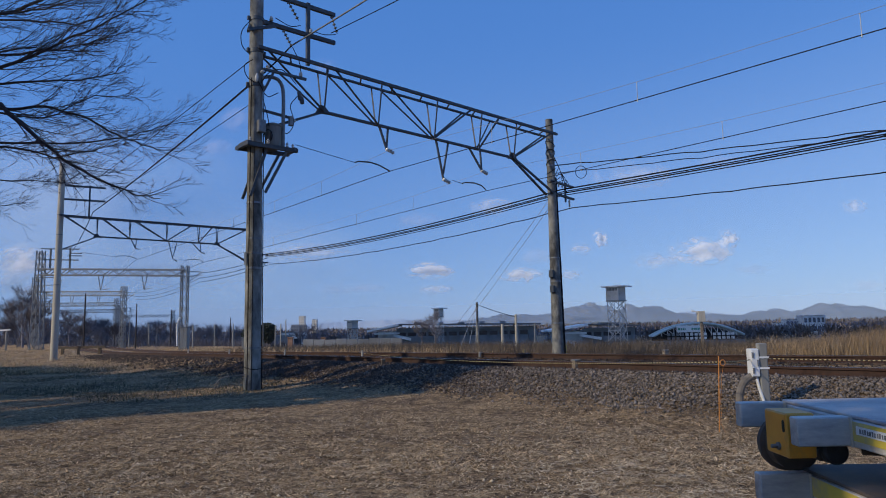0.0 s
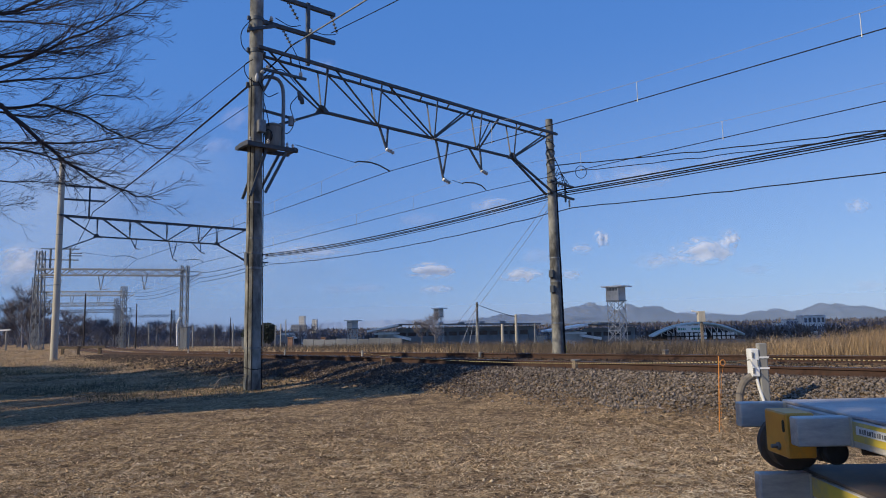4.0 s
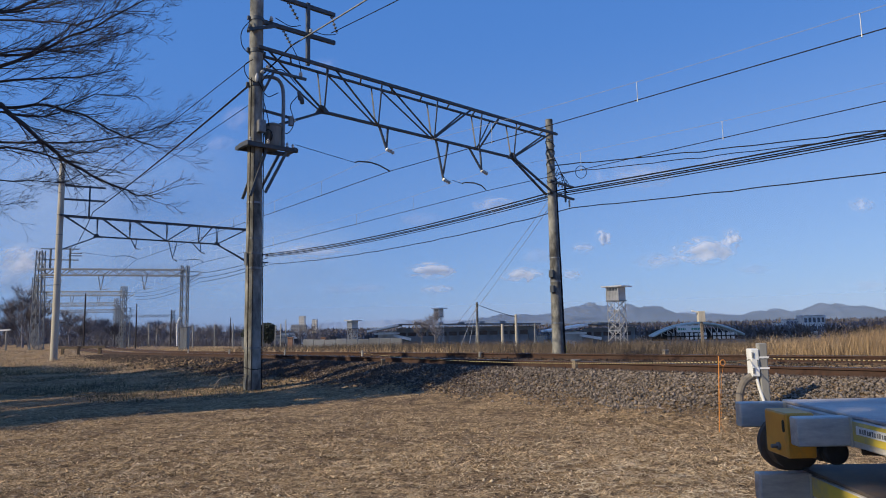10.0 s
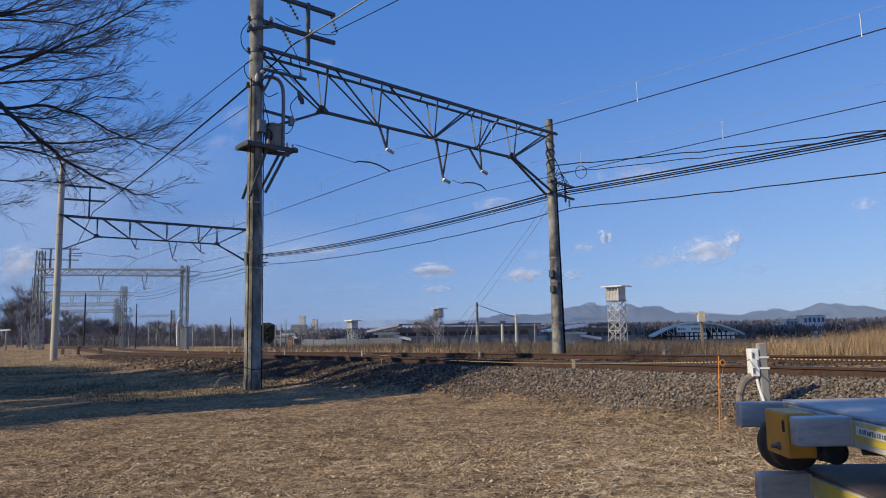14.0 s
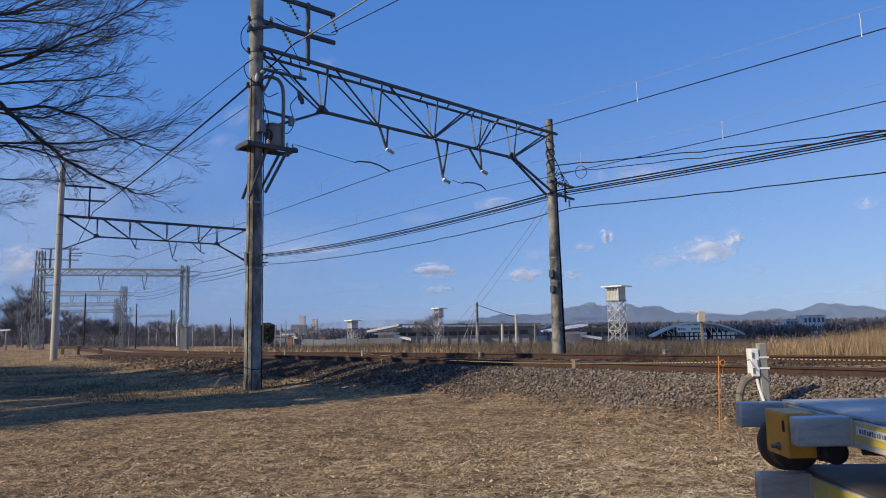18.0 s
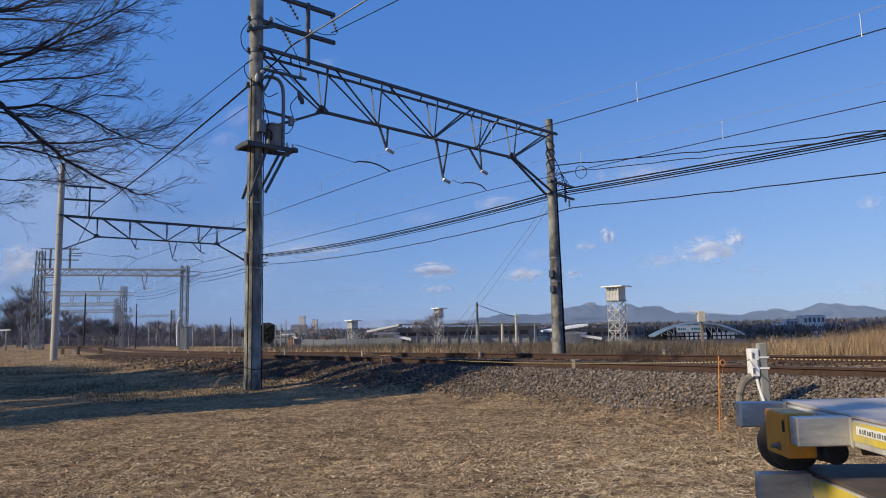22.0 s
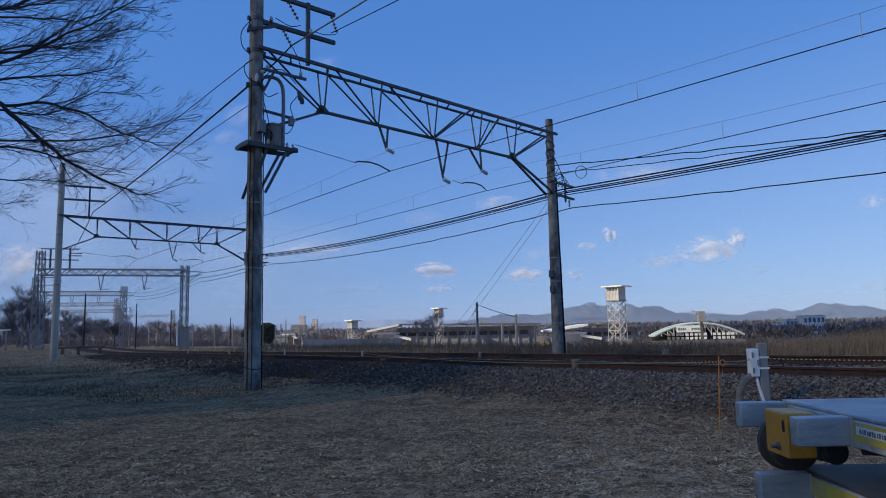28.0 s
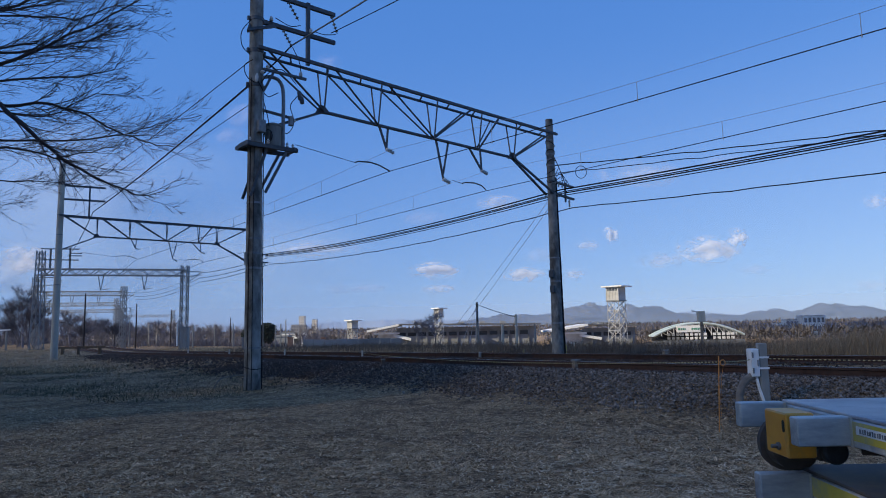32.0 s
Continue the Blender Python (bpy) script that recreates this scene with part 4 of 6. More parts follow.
plat = on_gantry("platform", Geo().bar((-0.34, -0.28, 5.72), (1.0, -0.22, 5.76), 0.1, 0.09).bar((-0.34, 0.24, 5.72), (1.0, 0.22, 5.76), 0.1, 0.09).bar((-0.3, -0.36, 5.74), (-0.3, 0.36, 5.74), 0.09, 0.09)
                 .bar((0.35, -0.3, 5.76), (0.35, 0.3, 5.76), 0.4, 0.05).bar((0.92, -0.3, 5.77), (0.92, 0.3, 5.77), 0.09, 0.09), STEEL_DARK, "dark timber and steel pole platform")
for y0 in (-0.22, 0.22):
    on_gantry("platform_strut", Geo().bar((-0.2, y0, 4.5), (0.2, y0, 5.7), 0.05, 0.06), STEEL_DARK)
    on_gantry("platform_strut", Geo().bar((0.17, y0, 4.62), (0.72, y0, 5.7), 0.05, 0.06), STEEL_DARK)
tank = on_gantry("transformer", Geo().lathe((0.44, -0.05, 5.8), (0, 0, 1), [(0, 0.185), (0.02, 0.2), (0.5, 0.2), (0.51, 0.215), (0.55, 0.215), (0.58, 0.13), (0.61, 0.06)], 18), CONCRETE, "grey cylindrical pole transformer")
part("bracket", Geo().box((0.3, -0.22, 5.95), (0.5, -0.18, 6.15)), STEEL_DARK, tank)
for k in range(3):
    part("bushing", Geo().lathe((0.34 + 0.08 * k, -0.05, 6.3), (0.15 * (k - 1), 0, 1), [(0, 0.02), (0.02, 0.035), (0.05, 0.02), (0.07, 0.035), (0.1, 0.015)], 8), PORCELAIN, tank, "white porcelain bushing")
on_gantry("conduit", Geo().tube(smooth_line([(0.08, -0.1, 7.46), (0.3, -0.1, 7.54), (0.52, -0.1, 7.52), (0.64, -0.1, 7.38), (0.68, -0.1, 7.1), (0.68, -0.1, 6.4), (0.68, -0.1, 5.85)]), 0.045, 10), STEEL_GREY, "bent grey cable conduit")
on_gantry("conduit_arm", Geo().bar((0.1, -0.06, 6.68), (0.95, -0.06, 6.62), 0.05, 0.06), STEEL_DARK)
insulator(gantry, (0.93, -0.06, 6.6), (0.3, 0, -0.1), 0.12, 0.035)
on_gantry("side_bracket", Geo().bar((-0.3, -0.2, 8.55), (0.45, -0.2, 8.85), 0.07, 0.07).bar((-0.3, -0.2, 8.5), (-0.1, 0.1, 8.9), 0.06, 0.06), STEEL_DARK)
for p, ln_ in (((0.36, -0.06, 9.0), 0.14), ((1.46, -0.06, 9.0), 0.14), ((0.21, -0.2, 7.68), 0.13), ((1.1, -0.2, 7.7), 0.15), ((0.05, -0.24, 7.52), 0.1)):
    on_gantry("pin_insulator", Geo().lathe(p, (0, 0, 1), [(0, 0.02), (0.01, 0.045), (ln_ * 0.25, 0.052), (ln_ * 0.3, 0.03), (ln_ * 0.45, 0.046), (ln_ * 0.6, 0.042), (ln_ * 0.65, 0.026), (ln_ * 0.8, 0.03), (ln_ * 0.9, 0.014)], 12), PORCELAIN, "white porcelain pin insulator")
on_gantry("bracket_strut", Geo().bar((0.1, -0.2, 7.66), (1.25, -0.2, 7.66), 0.06, 0.06).bar((0.1, -0.22, 7.1), (0.35, -0.22, 7.62), 0.05, 0.05), STEEL_DARK)
on_gantry("clamp", pole_ring(7.22, 0.09), STEEL_DARK, "steel pole clamp")
on_gantry("clamp", pole_ring(8.08, 0.1), STEEL_DARK, "steel pole clamp")
on_gantry("clamp", pole_ring(8.9, 0.09), STEEL_DARK, "steel pole clamp")
on_gantry("clamp", pole_ring(9.7, 0.09), STEEL_DARK, "steel pole clamp")
on_gantry("dead_end", Geo().lathe((-0.1, -0.24, 7.28), (0.1, 0, 1), [(0, 0.02), (0.03, 0.04), (0.13, 0.045), (0.18, 0.03), (0.22, 0.015)], 10), PORCELAIN, "white porcelain dead-end insulator")
for t0, z0, t1, z1 in ((0.85, 9.7, 1.15, 9.28), (2.12, 9.68, 2.3, 9.25), (0.72, 8.9, 0.98, 8.5)):
    g = Geo()
    d = Vector((t1 - t0, 0, z1 - z0))
    prof = []
    for k in range(5):
        u = d.length * k / 5
        prof += [(u, 0.012), (u + 0.02, 0.045), (u + 0.04, 0.045), (u + 0.06, 0.012)]
    on_gantry("insulator_string", g.lathe((t0, 0.02, z0), d, prof + [(d.length, 0.01)], 10), CONCRETE_DARK, "dark string of disc insulators")
for t, z, ln_ in ((1.1, 7.35, 0.25), (1.16, 7.22, 0.2)):
    on_gantry("switch_fuse", Geo().lathe((t, -0.12, z), (0.15, 0, -1), [(0, 0.03), (0.03, 0.055), (ln_ - 0.03, 0.055), (ln_, 0.03)], 10), STEEL_DARK)
# small fittings crowded round the platform and the strut
for t, y0, z, h, r in ((-0.26, -0.3, 5.79, 0.1, 0.035), (0.72, -0.24, 5.8, 0.13, 0.04), (0.86, -0.26, 5.81, 0.1, 0.035), (0.98, 0.2, 5.8, 0.12, 0.04), (0.2, -0.28, 5.8, 0.12, 0.045)):
    on_gantry("stud_insulator", Geo().lathe((t, y0, z), (0, 0, 1), [(0, r * 0.6), (h * 0.2, r), (h * 0.4, r * 0.6), (h * 0.6, r), (h * 0.8, r * 0.5), (h, r * 0.3)], 10), PORCELAIN)
on_gantry("cutout_switch", Geo().box((0.76, -0.3, 6.36), (0.86, -0.2, 6.6)), STEEL_GREY, "small grey cut-out switch", 0.01)
on_gantry("terminal_box", Geo().box((-0.06, -0.33, 6.05), (0.12, -0.2, 6.35)), STEEL_GREY, "small grey terminal box", 0.01)
on_gantry("cable_coil", Geo().tube([(0.22 + 0.1 * math.cos(a), -0.25, 6.02 + 0.14 * math.sin(a)) for a in [k * 0.4 for k in range(17)]], 0.012, 5), CABLE, "coiled lead")
on_gantry("platform_deck", Geo().box((-0.32, -0.24, 5.79), (0.12, 0.24, 5.82)), DARK_TIMBER, "dark timber deck board")
# looped leads
for pts in (((-0.2, -0.1, 8.85), (-0.42, -0.1, 8.5), (-0.4, -0.1, 8.15), (-0.2, -0.1, 7.98)), ((-0.15, -0.15, 7.85), (-0.36, -0.15, 7.65), (-0.3, -0.15, 7.4), (-0.12, -0.15, 7.3)),
            ((0.05, -0.2, 7.3), (0.25, -0.2, 7.6), (0.6, -0.2, 7.75), (1.0, -0.15, 7.5)), ((1.05, -0.12, 7.2), (0.85, -0.15, 6.9), (0.95, -0.15, 6.5), (0.8, -0.12, 6.2), (0.6, -0.1, 6.25)),
            ((0.5, 0, 9.15), (0.9, 0, 9.05), (1.2, 0, 9.15)), ((1.6, 0, 9.1), (1.9, 0, 9.1), (2.25, 0, 9.2)), ((0.98, 0, 8.5), (1.12, -0.1, 8.1), (1.15, -0.12, 7.75)),
            ((0.1, -0.2, 6.9), (0.22, -0.2, 6.5), (0.3, -0.15, 6.2)), ((-0.05, -0.2, 7.35), (0.2, -0.2, 7.0), (0.5, -0.18, 7.15))):
    on_gantry("lead", Geo().tube(smooth_line(pts), 0.011, 5), CABLE)
# cables running down the pole
for dx, dy, r, z1 in ((-0.17, -0.13, 0.013, 7.4), (0.195, -0.03, 0.012, 7.2), (0.205, 0.05, 0.01, 5.6), (-0.1, -0.18, 0.008, 5.7)):
    on_gantry("down_cable", Geo().tube([(dx * 1.12, dy * 1.12, 0.02), (dx * 1.1, dy * 1.1, 2.5), (dx, dy, z1)], r, 8), CABLE)
on_gantry("tie_wire", Geo().tube([(0.205 * math.cos(a), 0.205 * math.sin(a), 0.55 + 0.06 * math.sin(a)) for a in [k * 0.4 for k in range(17)]], 0.009, 5), CABLE)
on_gantry("cable_stub", Geo().tube(smooth_line([(-0.2, -0.1, 0.38), (-0.42, 0.0, 0.36), (-0.7, 0.1, 0.31), (-0.85, 0.12, 0.1)]), 0.016, 6), HOSE)
# number plates on the poles, left blank
on_gantry("band_plate", Geo().box((-0.205, -0.06, 2.9), (-0.198, 0.06, 3.2)), STEEL_GREY)

# ---- brackets on the far pole ----
S = SPAN
on_gantry("bracket_arm", Geo().bar((S - 0.2, -0.1, 6.28), (S + 1.05, -0.1, 6.18), 0.07, 0.07).bar((S - 0.2, -0.1, 5.86), (S + 1.05, -0.1, 5.75), 0.07, 0.07).bar((S + 0.6, -0.1, 6.3), (S + 0.6, -0.1, 5.6), 0.05, 0.05), STEEL_DARK)
on_gantry("bracket_stay", Geo().tube([(S + 0.1, 0, 7.3), (S + 0.35, -0.05, 6.85), (S + 0.62, -0.1, 6.25)], 0.016, 6), CABLE)
for k in range(4):
    insulator(gantry, (S + 0.25 + 0.2 * k, -0.1, 6.1), (0, 0, 1), 0.13, 0.035)
insulator(gantry, (S + 0.8, -0.1, 5.45), (0, 0, 1), 0.25, 0.04)
on_gantry("cable_loop", Geo().tube([(S + 1.66 + 0.15 * math.cos(a), -0.13 * math.cos(a), 6.84 + 0.23 * math.sin(a)) for a in [k * 0.35 for k in range(19)]], 0.012, 5), CABLE, "coiled loop of spare cable")
for k in range(4):
    on_gantry("lead", Geo().tube(smooth_line([(S + 0.1, -0.1, 6.5 - 0.1 * k), (S + 0.3 + 0.1 * k, -0.12, 6.75 - 0.12 * k), (S + 0.5 + 0.12 * k, -0.1, 6.2)]), 0.01, 5), CABLE)
for k in range(6):
    z = 6.0 + 0.32 * k
    on_gantry("lashing", Geo().tube([(S + 0.155 * math.cos(a), 0.155 * math.sin(a), z + 0.1 * math.sin(a + k)) for a in [j * 0.4 for j in range(17)]], 0.012, 5), CABLE)
on_gantry("down_cable", Geo().tube([(S + 0.20, -0.12, 0.2), (S + 0.17, -0.10, 3.0), (S + 0.13, -0.08, 6.4)], 0.04, 8), CABLE)
on_gantry("junction_box", Geo().box((S - 0.27, -0.12, 2.95), (S - 0.17, 0.06, 3.2)), STEEL_DARK, "small dark junction box", 0.01)
on_gantry("junction_box", Geo().box((S - 0.26, -0.12, 2.45), (S - 0.175, 0.04, 2.68)), STEEL_DARK, "small dark junction box", 0.01)
on_gantry("cable_guard", Geo().lathe((S + 0.26, -0.08, 0.1), (0, 0, 1), [(0, 0.05), (0.6, 0.05)], 8), YELLOW_WORN, "yellow cable guard")
on_gantry("cable_guard", Geo().lathe((S + 0.24, -0.06, 0.6), (0, 0, 1), [(0, 0.035), (2.9, 0.03)], 8), WHITE, "pale cable guard")


# ---- stack of track trolleys ----
def trolley(z, at, label, boxed=True):
    """A flat rail trolley: plate deck on an aluminium frame, flanged wheels between stub beams, yellow bearing boxes."""
    root = thing("rail_trolley", pose(at[0], at[1], z, 0, 0, at[2]), label, "trolley", "stacked rail trolleys")
    W, D, H, far_end = 1.45, 2.1, 0.105, 0.5 if boxed else 0.12
    part("deck", Geo().box((0.012, -D + 0.6, -0.012), (W - 0.012, far_end - 0.01, 0.0)), DECKING if z > 0.9 else DECK_DARK, root, "scuffed blue-grey deck plate" if z > 0.9 else "deck plate darkened for shade, with brown stains", 0.003)
    for x0, x1 in ((0.0, 0.05), (W - 0.05, W)):
        rail = part("side_rail", Geo().box((x0, -D + 0.6, -H), (x1, far_end, -0.013)), ALUMINIUM, root, "aluminium side rail", 0.004)
        xs = -0.003 if x0 == 0 else W
        part("stripe", Geo().box((xs, -1.4, -0.082), (xs + 0.003, -0.02, -0.018)), YELLOW_WORN, rail, "worn yellow painted stripe")
        if not boxed:
            part("paint_field", Geo().box((xs - 0.001, -1.4, -0.0175), (xs + 0.002, -0.015, -0.0145)), YELLOW_WORN, rail, "worn yellow painted stripe")
            continue
        part("maker_plate", Geo().box((xs - 0.002, -0.6, -0.058), (xs, -0.06, -0.030)), WHITE, rail, "white plate with dark marks")
        for k in range(18):
            w = (0.006, 0.009, 0.005, 0.008)[k % 4]
            part("mark", Geo().box((xs - 0.0035, -0.31 + 0.013 * k, -0.052), (xs - 0.002, -0.31 + 0.013 * k + w, -0.038 if k % 3 else -0.036)), GREY_INK, rail)
    for y0, y1 in (((-0.03, 0.025), (0.43, 0.485), (-1.2, -1.145), (-0.75, -0.695)) if boxed else ((-0.03, 0.025), (-1.2, -1.145))):
        part("stub_beam", Geo().box((-0.186, y0, -H + 0.003), (-0.001, y1, -0.004)), ALUMINIUM, root, "square aluminium stub beam", 0.004)
        part("weld", Geo().lathe((-0.004, y0 - 0.001, -H), (0, 0, 1), [(0, 0.006), (0.1, 0.006)], 6), CONCRETE_PALE, root)
    for yc in ((0.24, -0.95) if boxed else (-0.95,)):
        box = part("bearing_box", Geo().box((-0.177, yc - 0.17, -0.16), (-0.072, yc - 0.005, -0.002)), YELLOW, root, "yellow painted bearing box", 0.006)
        part("slot", Geo().lathe((-0.148, yc - 0.1715, -0.07), (0, 1, 0), [(0, 0.011), (0.004, 0.011)], 10).lathe((-0.148, yc - 0.1715, -0.045), (0, 1, 0), [(0, 0.012), (0.004, 0.012)], 10).box((-0.159, yc - 0.1715, -0.07), (-0.137, yc - 0.168, -0.045)), RUBBER, box)
        part("slot", Geo().lathe((-0.1785, yc - 0.15, -0.062), (1, 0, 0), [(0, 0.009), (0.003, 0.009)], 10).lathe((-0.1785, yc - 0.15, -0.036), (1, 0, 0), [(0, 0.009), (0.003, 0.009)], 10).box((-0.1785, yc - 0.159, -0.062), (-0.1755, yc - 0.141, -0.036)), RUBBER, box, "dark slot")
        part("bolt", Geo().lathe((-0.177, yc - 0.11, -0.125), (-1, 0, 0), [(0, 0.014), (0.008, 0.014), (0.009, 0.007), (0.03, 0.007)], 8), STEEL_GREY, box)
        wheel = part("wheel", Geo().lathe((-0.055, yc + 0.01, -0.150), (0, 1, 0), [(0, 0.03), (0.002, 0.07), (0.01, 0.092), (0.075, 0.09), (0.08, 0.106), (0.105, 0.106), (0.11, 0.08), (0.112, 0.03)], 32), WHEEL_STEEL, root, "flanged steel wheel")
        part("axle", Geo().lathe((-0.055, yc - 0.16, -0.150), (0, 1, 0), [(0, 0.022), (0.34, 0.022)], 12), WHEEL_STEEL, wheel)
        part("buffer_roller", Geo().lathe((-0.018, yc - 0.2, -0.135), (0, 1, 0), [(0, 0.02), (0.002, 0.038), (0.01, 0.045), (0.06, 0.045), (0.068, 0.038), (0.07, 0.02)], 24), RUBBER, root, "black rubber roller")
    part("underframe", Geo().bar((0.1, 0.1, -0.13), (1.35, -0.5, -0.13), 0.05, 0.045).bar((0.1, -0.8, -0.13), (1.35, -0.8, -0.13), 0.05, 0.045), WHEEL_STEEL, root)
    return root


trolley(1.02, (1.39, 2.375, -1.0), "aluminium rail trolley with yellow bearing boxes, stacked on another")
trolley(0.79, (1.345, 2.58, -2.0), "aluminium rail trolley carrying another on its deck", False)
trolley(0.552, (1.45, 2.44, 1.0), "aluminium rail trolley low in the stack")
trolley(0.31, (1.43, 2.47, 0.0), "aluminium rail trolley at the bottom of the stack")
for yb in (1.4, 2.6):
    solid("timber_bearer", Geo().box((1.25, yb - 0.06, zg(1.9, yb) - 0.05), (3.0, yb + 0.06, 0.07)), TIMBER, "square timber bearer under stacked trolleys", "timber", "bearers under the trolleys", bevel=0.006)

# ---- trackside post with a white box ----
post = thing("trackside_post", pose(4.17, 8.9, zg(4.17, 8.9), 0, 0, -4), "square concrete post with a white metal switch box", "post")
z0 = 1.06 - zg(4.17, 8.9)
part("shaft", Geo().box((-0.054, -0.054, -0.3), (0.054, 0.054, z0)), CONCRETE, post, bevel=0.012)
part("yellow_band", Geo().box((-0.056, -0.056, 0.02), (0.056, 0.056, 0.16)), YELLOW_WORN, post, "faded yellow band", 0.01)
swb = part("switch_box", Geo().box((-0.165, -0.07, 0.485), (-0.062, 0.09, 0.845)), WHITE, post, "white metal box", 0.008)
part("hinge", Geo().lathe((-0.145, -0.075, 0.53), (0, 0, 1), [(0, 0.012), (0.07, 0.012)], 8), STEEL_GREY, swb)
part("hinge", Geo().lathe((-0.145, -0.075, 0.73), (0, 0, 1), [(0, 0.012), (0.07, 0.012)], 8), STEEL_GREY, swb)
part("hasp", Geo().box((-0.09, -0.078, 0.62), (-0.075, -0.0705, 0.70)), STEEL_GREY, swb)
for zz in (0.58, 0.72):
    part("clamp", Geo().box((-0.13, -0.064, zz), (0.064, 0.064, zz + 0.024)), WHITE, post, "steel clamp strap")
part("conduit", Geo().tube([(-0.1, -0.02, 0.49), (-0.07, -0.03, 0.32), (-0.03, -0.09, 0.1), (-0.02, -0.1, -0.05)], 0.02, 8), WHITE, post, "white flexible conduit")
part("hose", Geo().tube(smooth_line([(-0.12, 0.0, 0.49), (-0.18, 0.0, 0.47), (-0.27, -0.02, 0.40), (-0.33, -0.04, 0.26), (-0.35, -0.06, 0.10), (-0.35, -0.06, -0.05)]), 0.05, 10), HOSE, post, "thick dusty grey rubber hose")

# ---- orange stake and striped rope ----
stake = thing("rope_stake", pose(3.265, 8.2, zg(3.3, 8.2) - 0.045, 0, 3.2, 0), "thin orange plastic stake holding a barrier rope", "stake")
part("rod", Geo().tube([(0, 0, -0.2), (0.0, 0, 0.45), (0.0, 0, 0.95)], 0.0065, 8), ORANGE, stake)
part("ring", Geo().tube([(0.045 + 0.03 * math.cos(a), -0.01, 0.87 + 0.034 * math.sin(a)) for a in [k * 0.45 for k in range(15)]], 0.0055, 6), ORANGE, stake, "orange plastic eyelet")
part("loose_cord", Geo().tube([(0.05, -0.01, 0.83), (0.03, -0.01, 0.7), (0.028, 0, 0.55), (0.018, 0, 0.4), (0.026, 0, 0.28), (0.018, 0.0, 0.15), (0.07, -0.05, 0.02)], 0.0016, 5), ORANGE, stake, "frayed orange cord")


def striped_rope(pts_list, label):
    root = thing("barrier_rope", (0, 0, 0), label, "rope", "barrier ropes")
    ya, bl = Geo(), Geo()
    for p, q, sag in pts_list:
        L = (Vector(q) - Vector(p)).length
        n = int(L / 0.026)
        line = sag_line(p, q, sag, n)
        for i in range(n):
            (ya if i % 2 else bl).tube([line[i], line[i + 1]], 0.0065, 5, False)
    part("light_strand", ya, ROPE_Y, root, "yellow rope strand", kind="stuff")
    part("dark_strand", bl, ROPE_B, root, "black rope strand", kind="stuff")


striped_rope([((3.365, 8.2, 0.865), (-2.1, 17.6, 0.72), 0.10), ((3.365, 8.2, 0.865), (4.1, 8.98, 0.85), 0.01), ((4.1, 8.98, 0.86), (8.4, 6.2, 0.97), 0.06)], "yellow and black striped barrier rope strung along the track")

# ---- pale sleeper ends showing at the shoulder of the ballast ----
for xa, ya, ln in ((5.82, 11.04, 0.43), (6.46, 10.72, 0.25)):
    solid("sleeper_end", Geo().box((-ln / 2, -0.09, -0.14), (ln / 2, 0.09, 0.03)), YELLOW_WORN, "weathered sleeper end with faded yellow paint", "sleeper", "sleeper ends in the ballast", at=pose(xa, ya, 0.46, 0, 0, -16), bevel=0.01)

# ---- marker pegs along the tracks ----
for xx, yy, top, w, m_, lab in ((-1.52, 16.5, 0.60, 0.09, DARK_TIMBER, "short grey timber marker peg in the ballast"), (2.57, 13.3, 0.65, 0.13, TIMBER, "short mossy stone marker post in the ballast"),
                                (5.22, 16.0, 0.70, 0.11, TIMBER, "short pale concrete marker post between the tracks"), (1.03, 20.0, 0.59, 0.07, CONCRETE, "short pale concrete marker post between the tracks"),
                                (-2.95, 24.0, 0.58, 0.06, CONCRETE_PALE, "short pale marker peg by the rails"), (-6.66, 28.0, 0.57, 0.06, CONCRETE_PALE, "short pale marker peg by the rails"),
                                (-10.57, 33.0, 0.48, 0.08, CONCRETE_PALE, "short pale marker peg by the rails"), (-14.5, 38.0, 0.40, 0.08, CONCRETE_PALE, "short pale marker peg by the rails"),
                                (-24.5, 45.0, 0.64, 0.16, DARK_TIMBER, "short dark timber marker peg by the bank")):
    pg = thing("marker_post", pose(xx, yy, zg(xx, yy), 0, 0, 20), lab, "marker post", "marker posts along the tracks")
    h = top - zg(xx, yy)
    part("post", Geo().box((-w / 2, -w / 2, -0.2), (w / 2, w / 2, h)), m_, pg, bevel=0.01)
    part("cap", Geo().box((-w / 2 - 0.006, -w / 2 - 0.006, h + 0.001), (w / 2 + 0.006, w / 2 + 0.006, h + 0.02)), CONCRETE if m_ in (DARK_TIMBER, TIMBER) else CONCRETE_PALE, pg, bevel=0.005)


# ---- beyond the tracks: poles, posts, sheds ----
def far_pole(x, y, top, r, label, material=CONCRETE_DARK, arms=0):
    z = zg(x, y)
    root = thing("utility_pole", (x, y, z), label, "pole", "poles beyond the tracks")
    part("shaft", Geo().lathe((0, 0, -0.3), (0, 0, 1), [(0, r), (top - z + 0.3, r * 0.75)], 10), material, root)
    for k in range(arms):
        part("cross_arm", Geo().bar((-0.6, 0, top - z - 0.3 - 0.5 * k), (0.6, 0, top - z - 0.3 - 0.5 * k), 0.09, 0.09), STEEL_DARK, root)
    return root


far_pole(2.2, 45.0, 3.0, 0.1, "short dark pole with stays beyond the tracks", CONCRETE_DARK)
far_pole(4.26, 40.0, 2.05, 0.095, "short pale concrete post with a yellow foot", CONCRETE_PALE)
far_pole(3.6, 42.0, 1.5, 0.11, "stout pale concrete post beyond the tracks", CONCRETE_PALE)
far_pole(5.9, 44.0, 1.5, 0.07, "thin grey post beyond the tracks", STEEL_GREY)
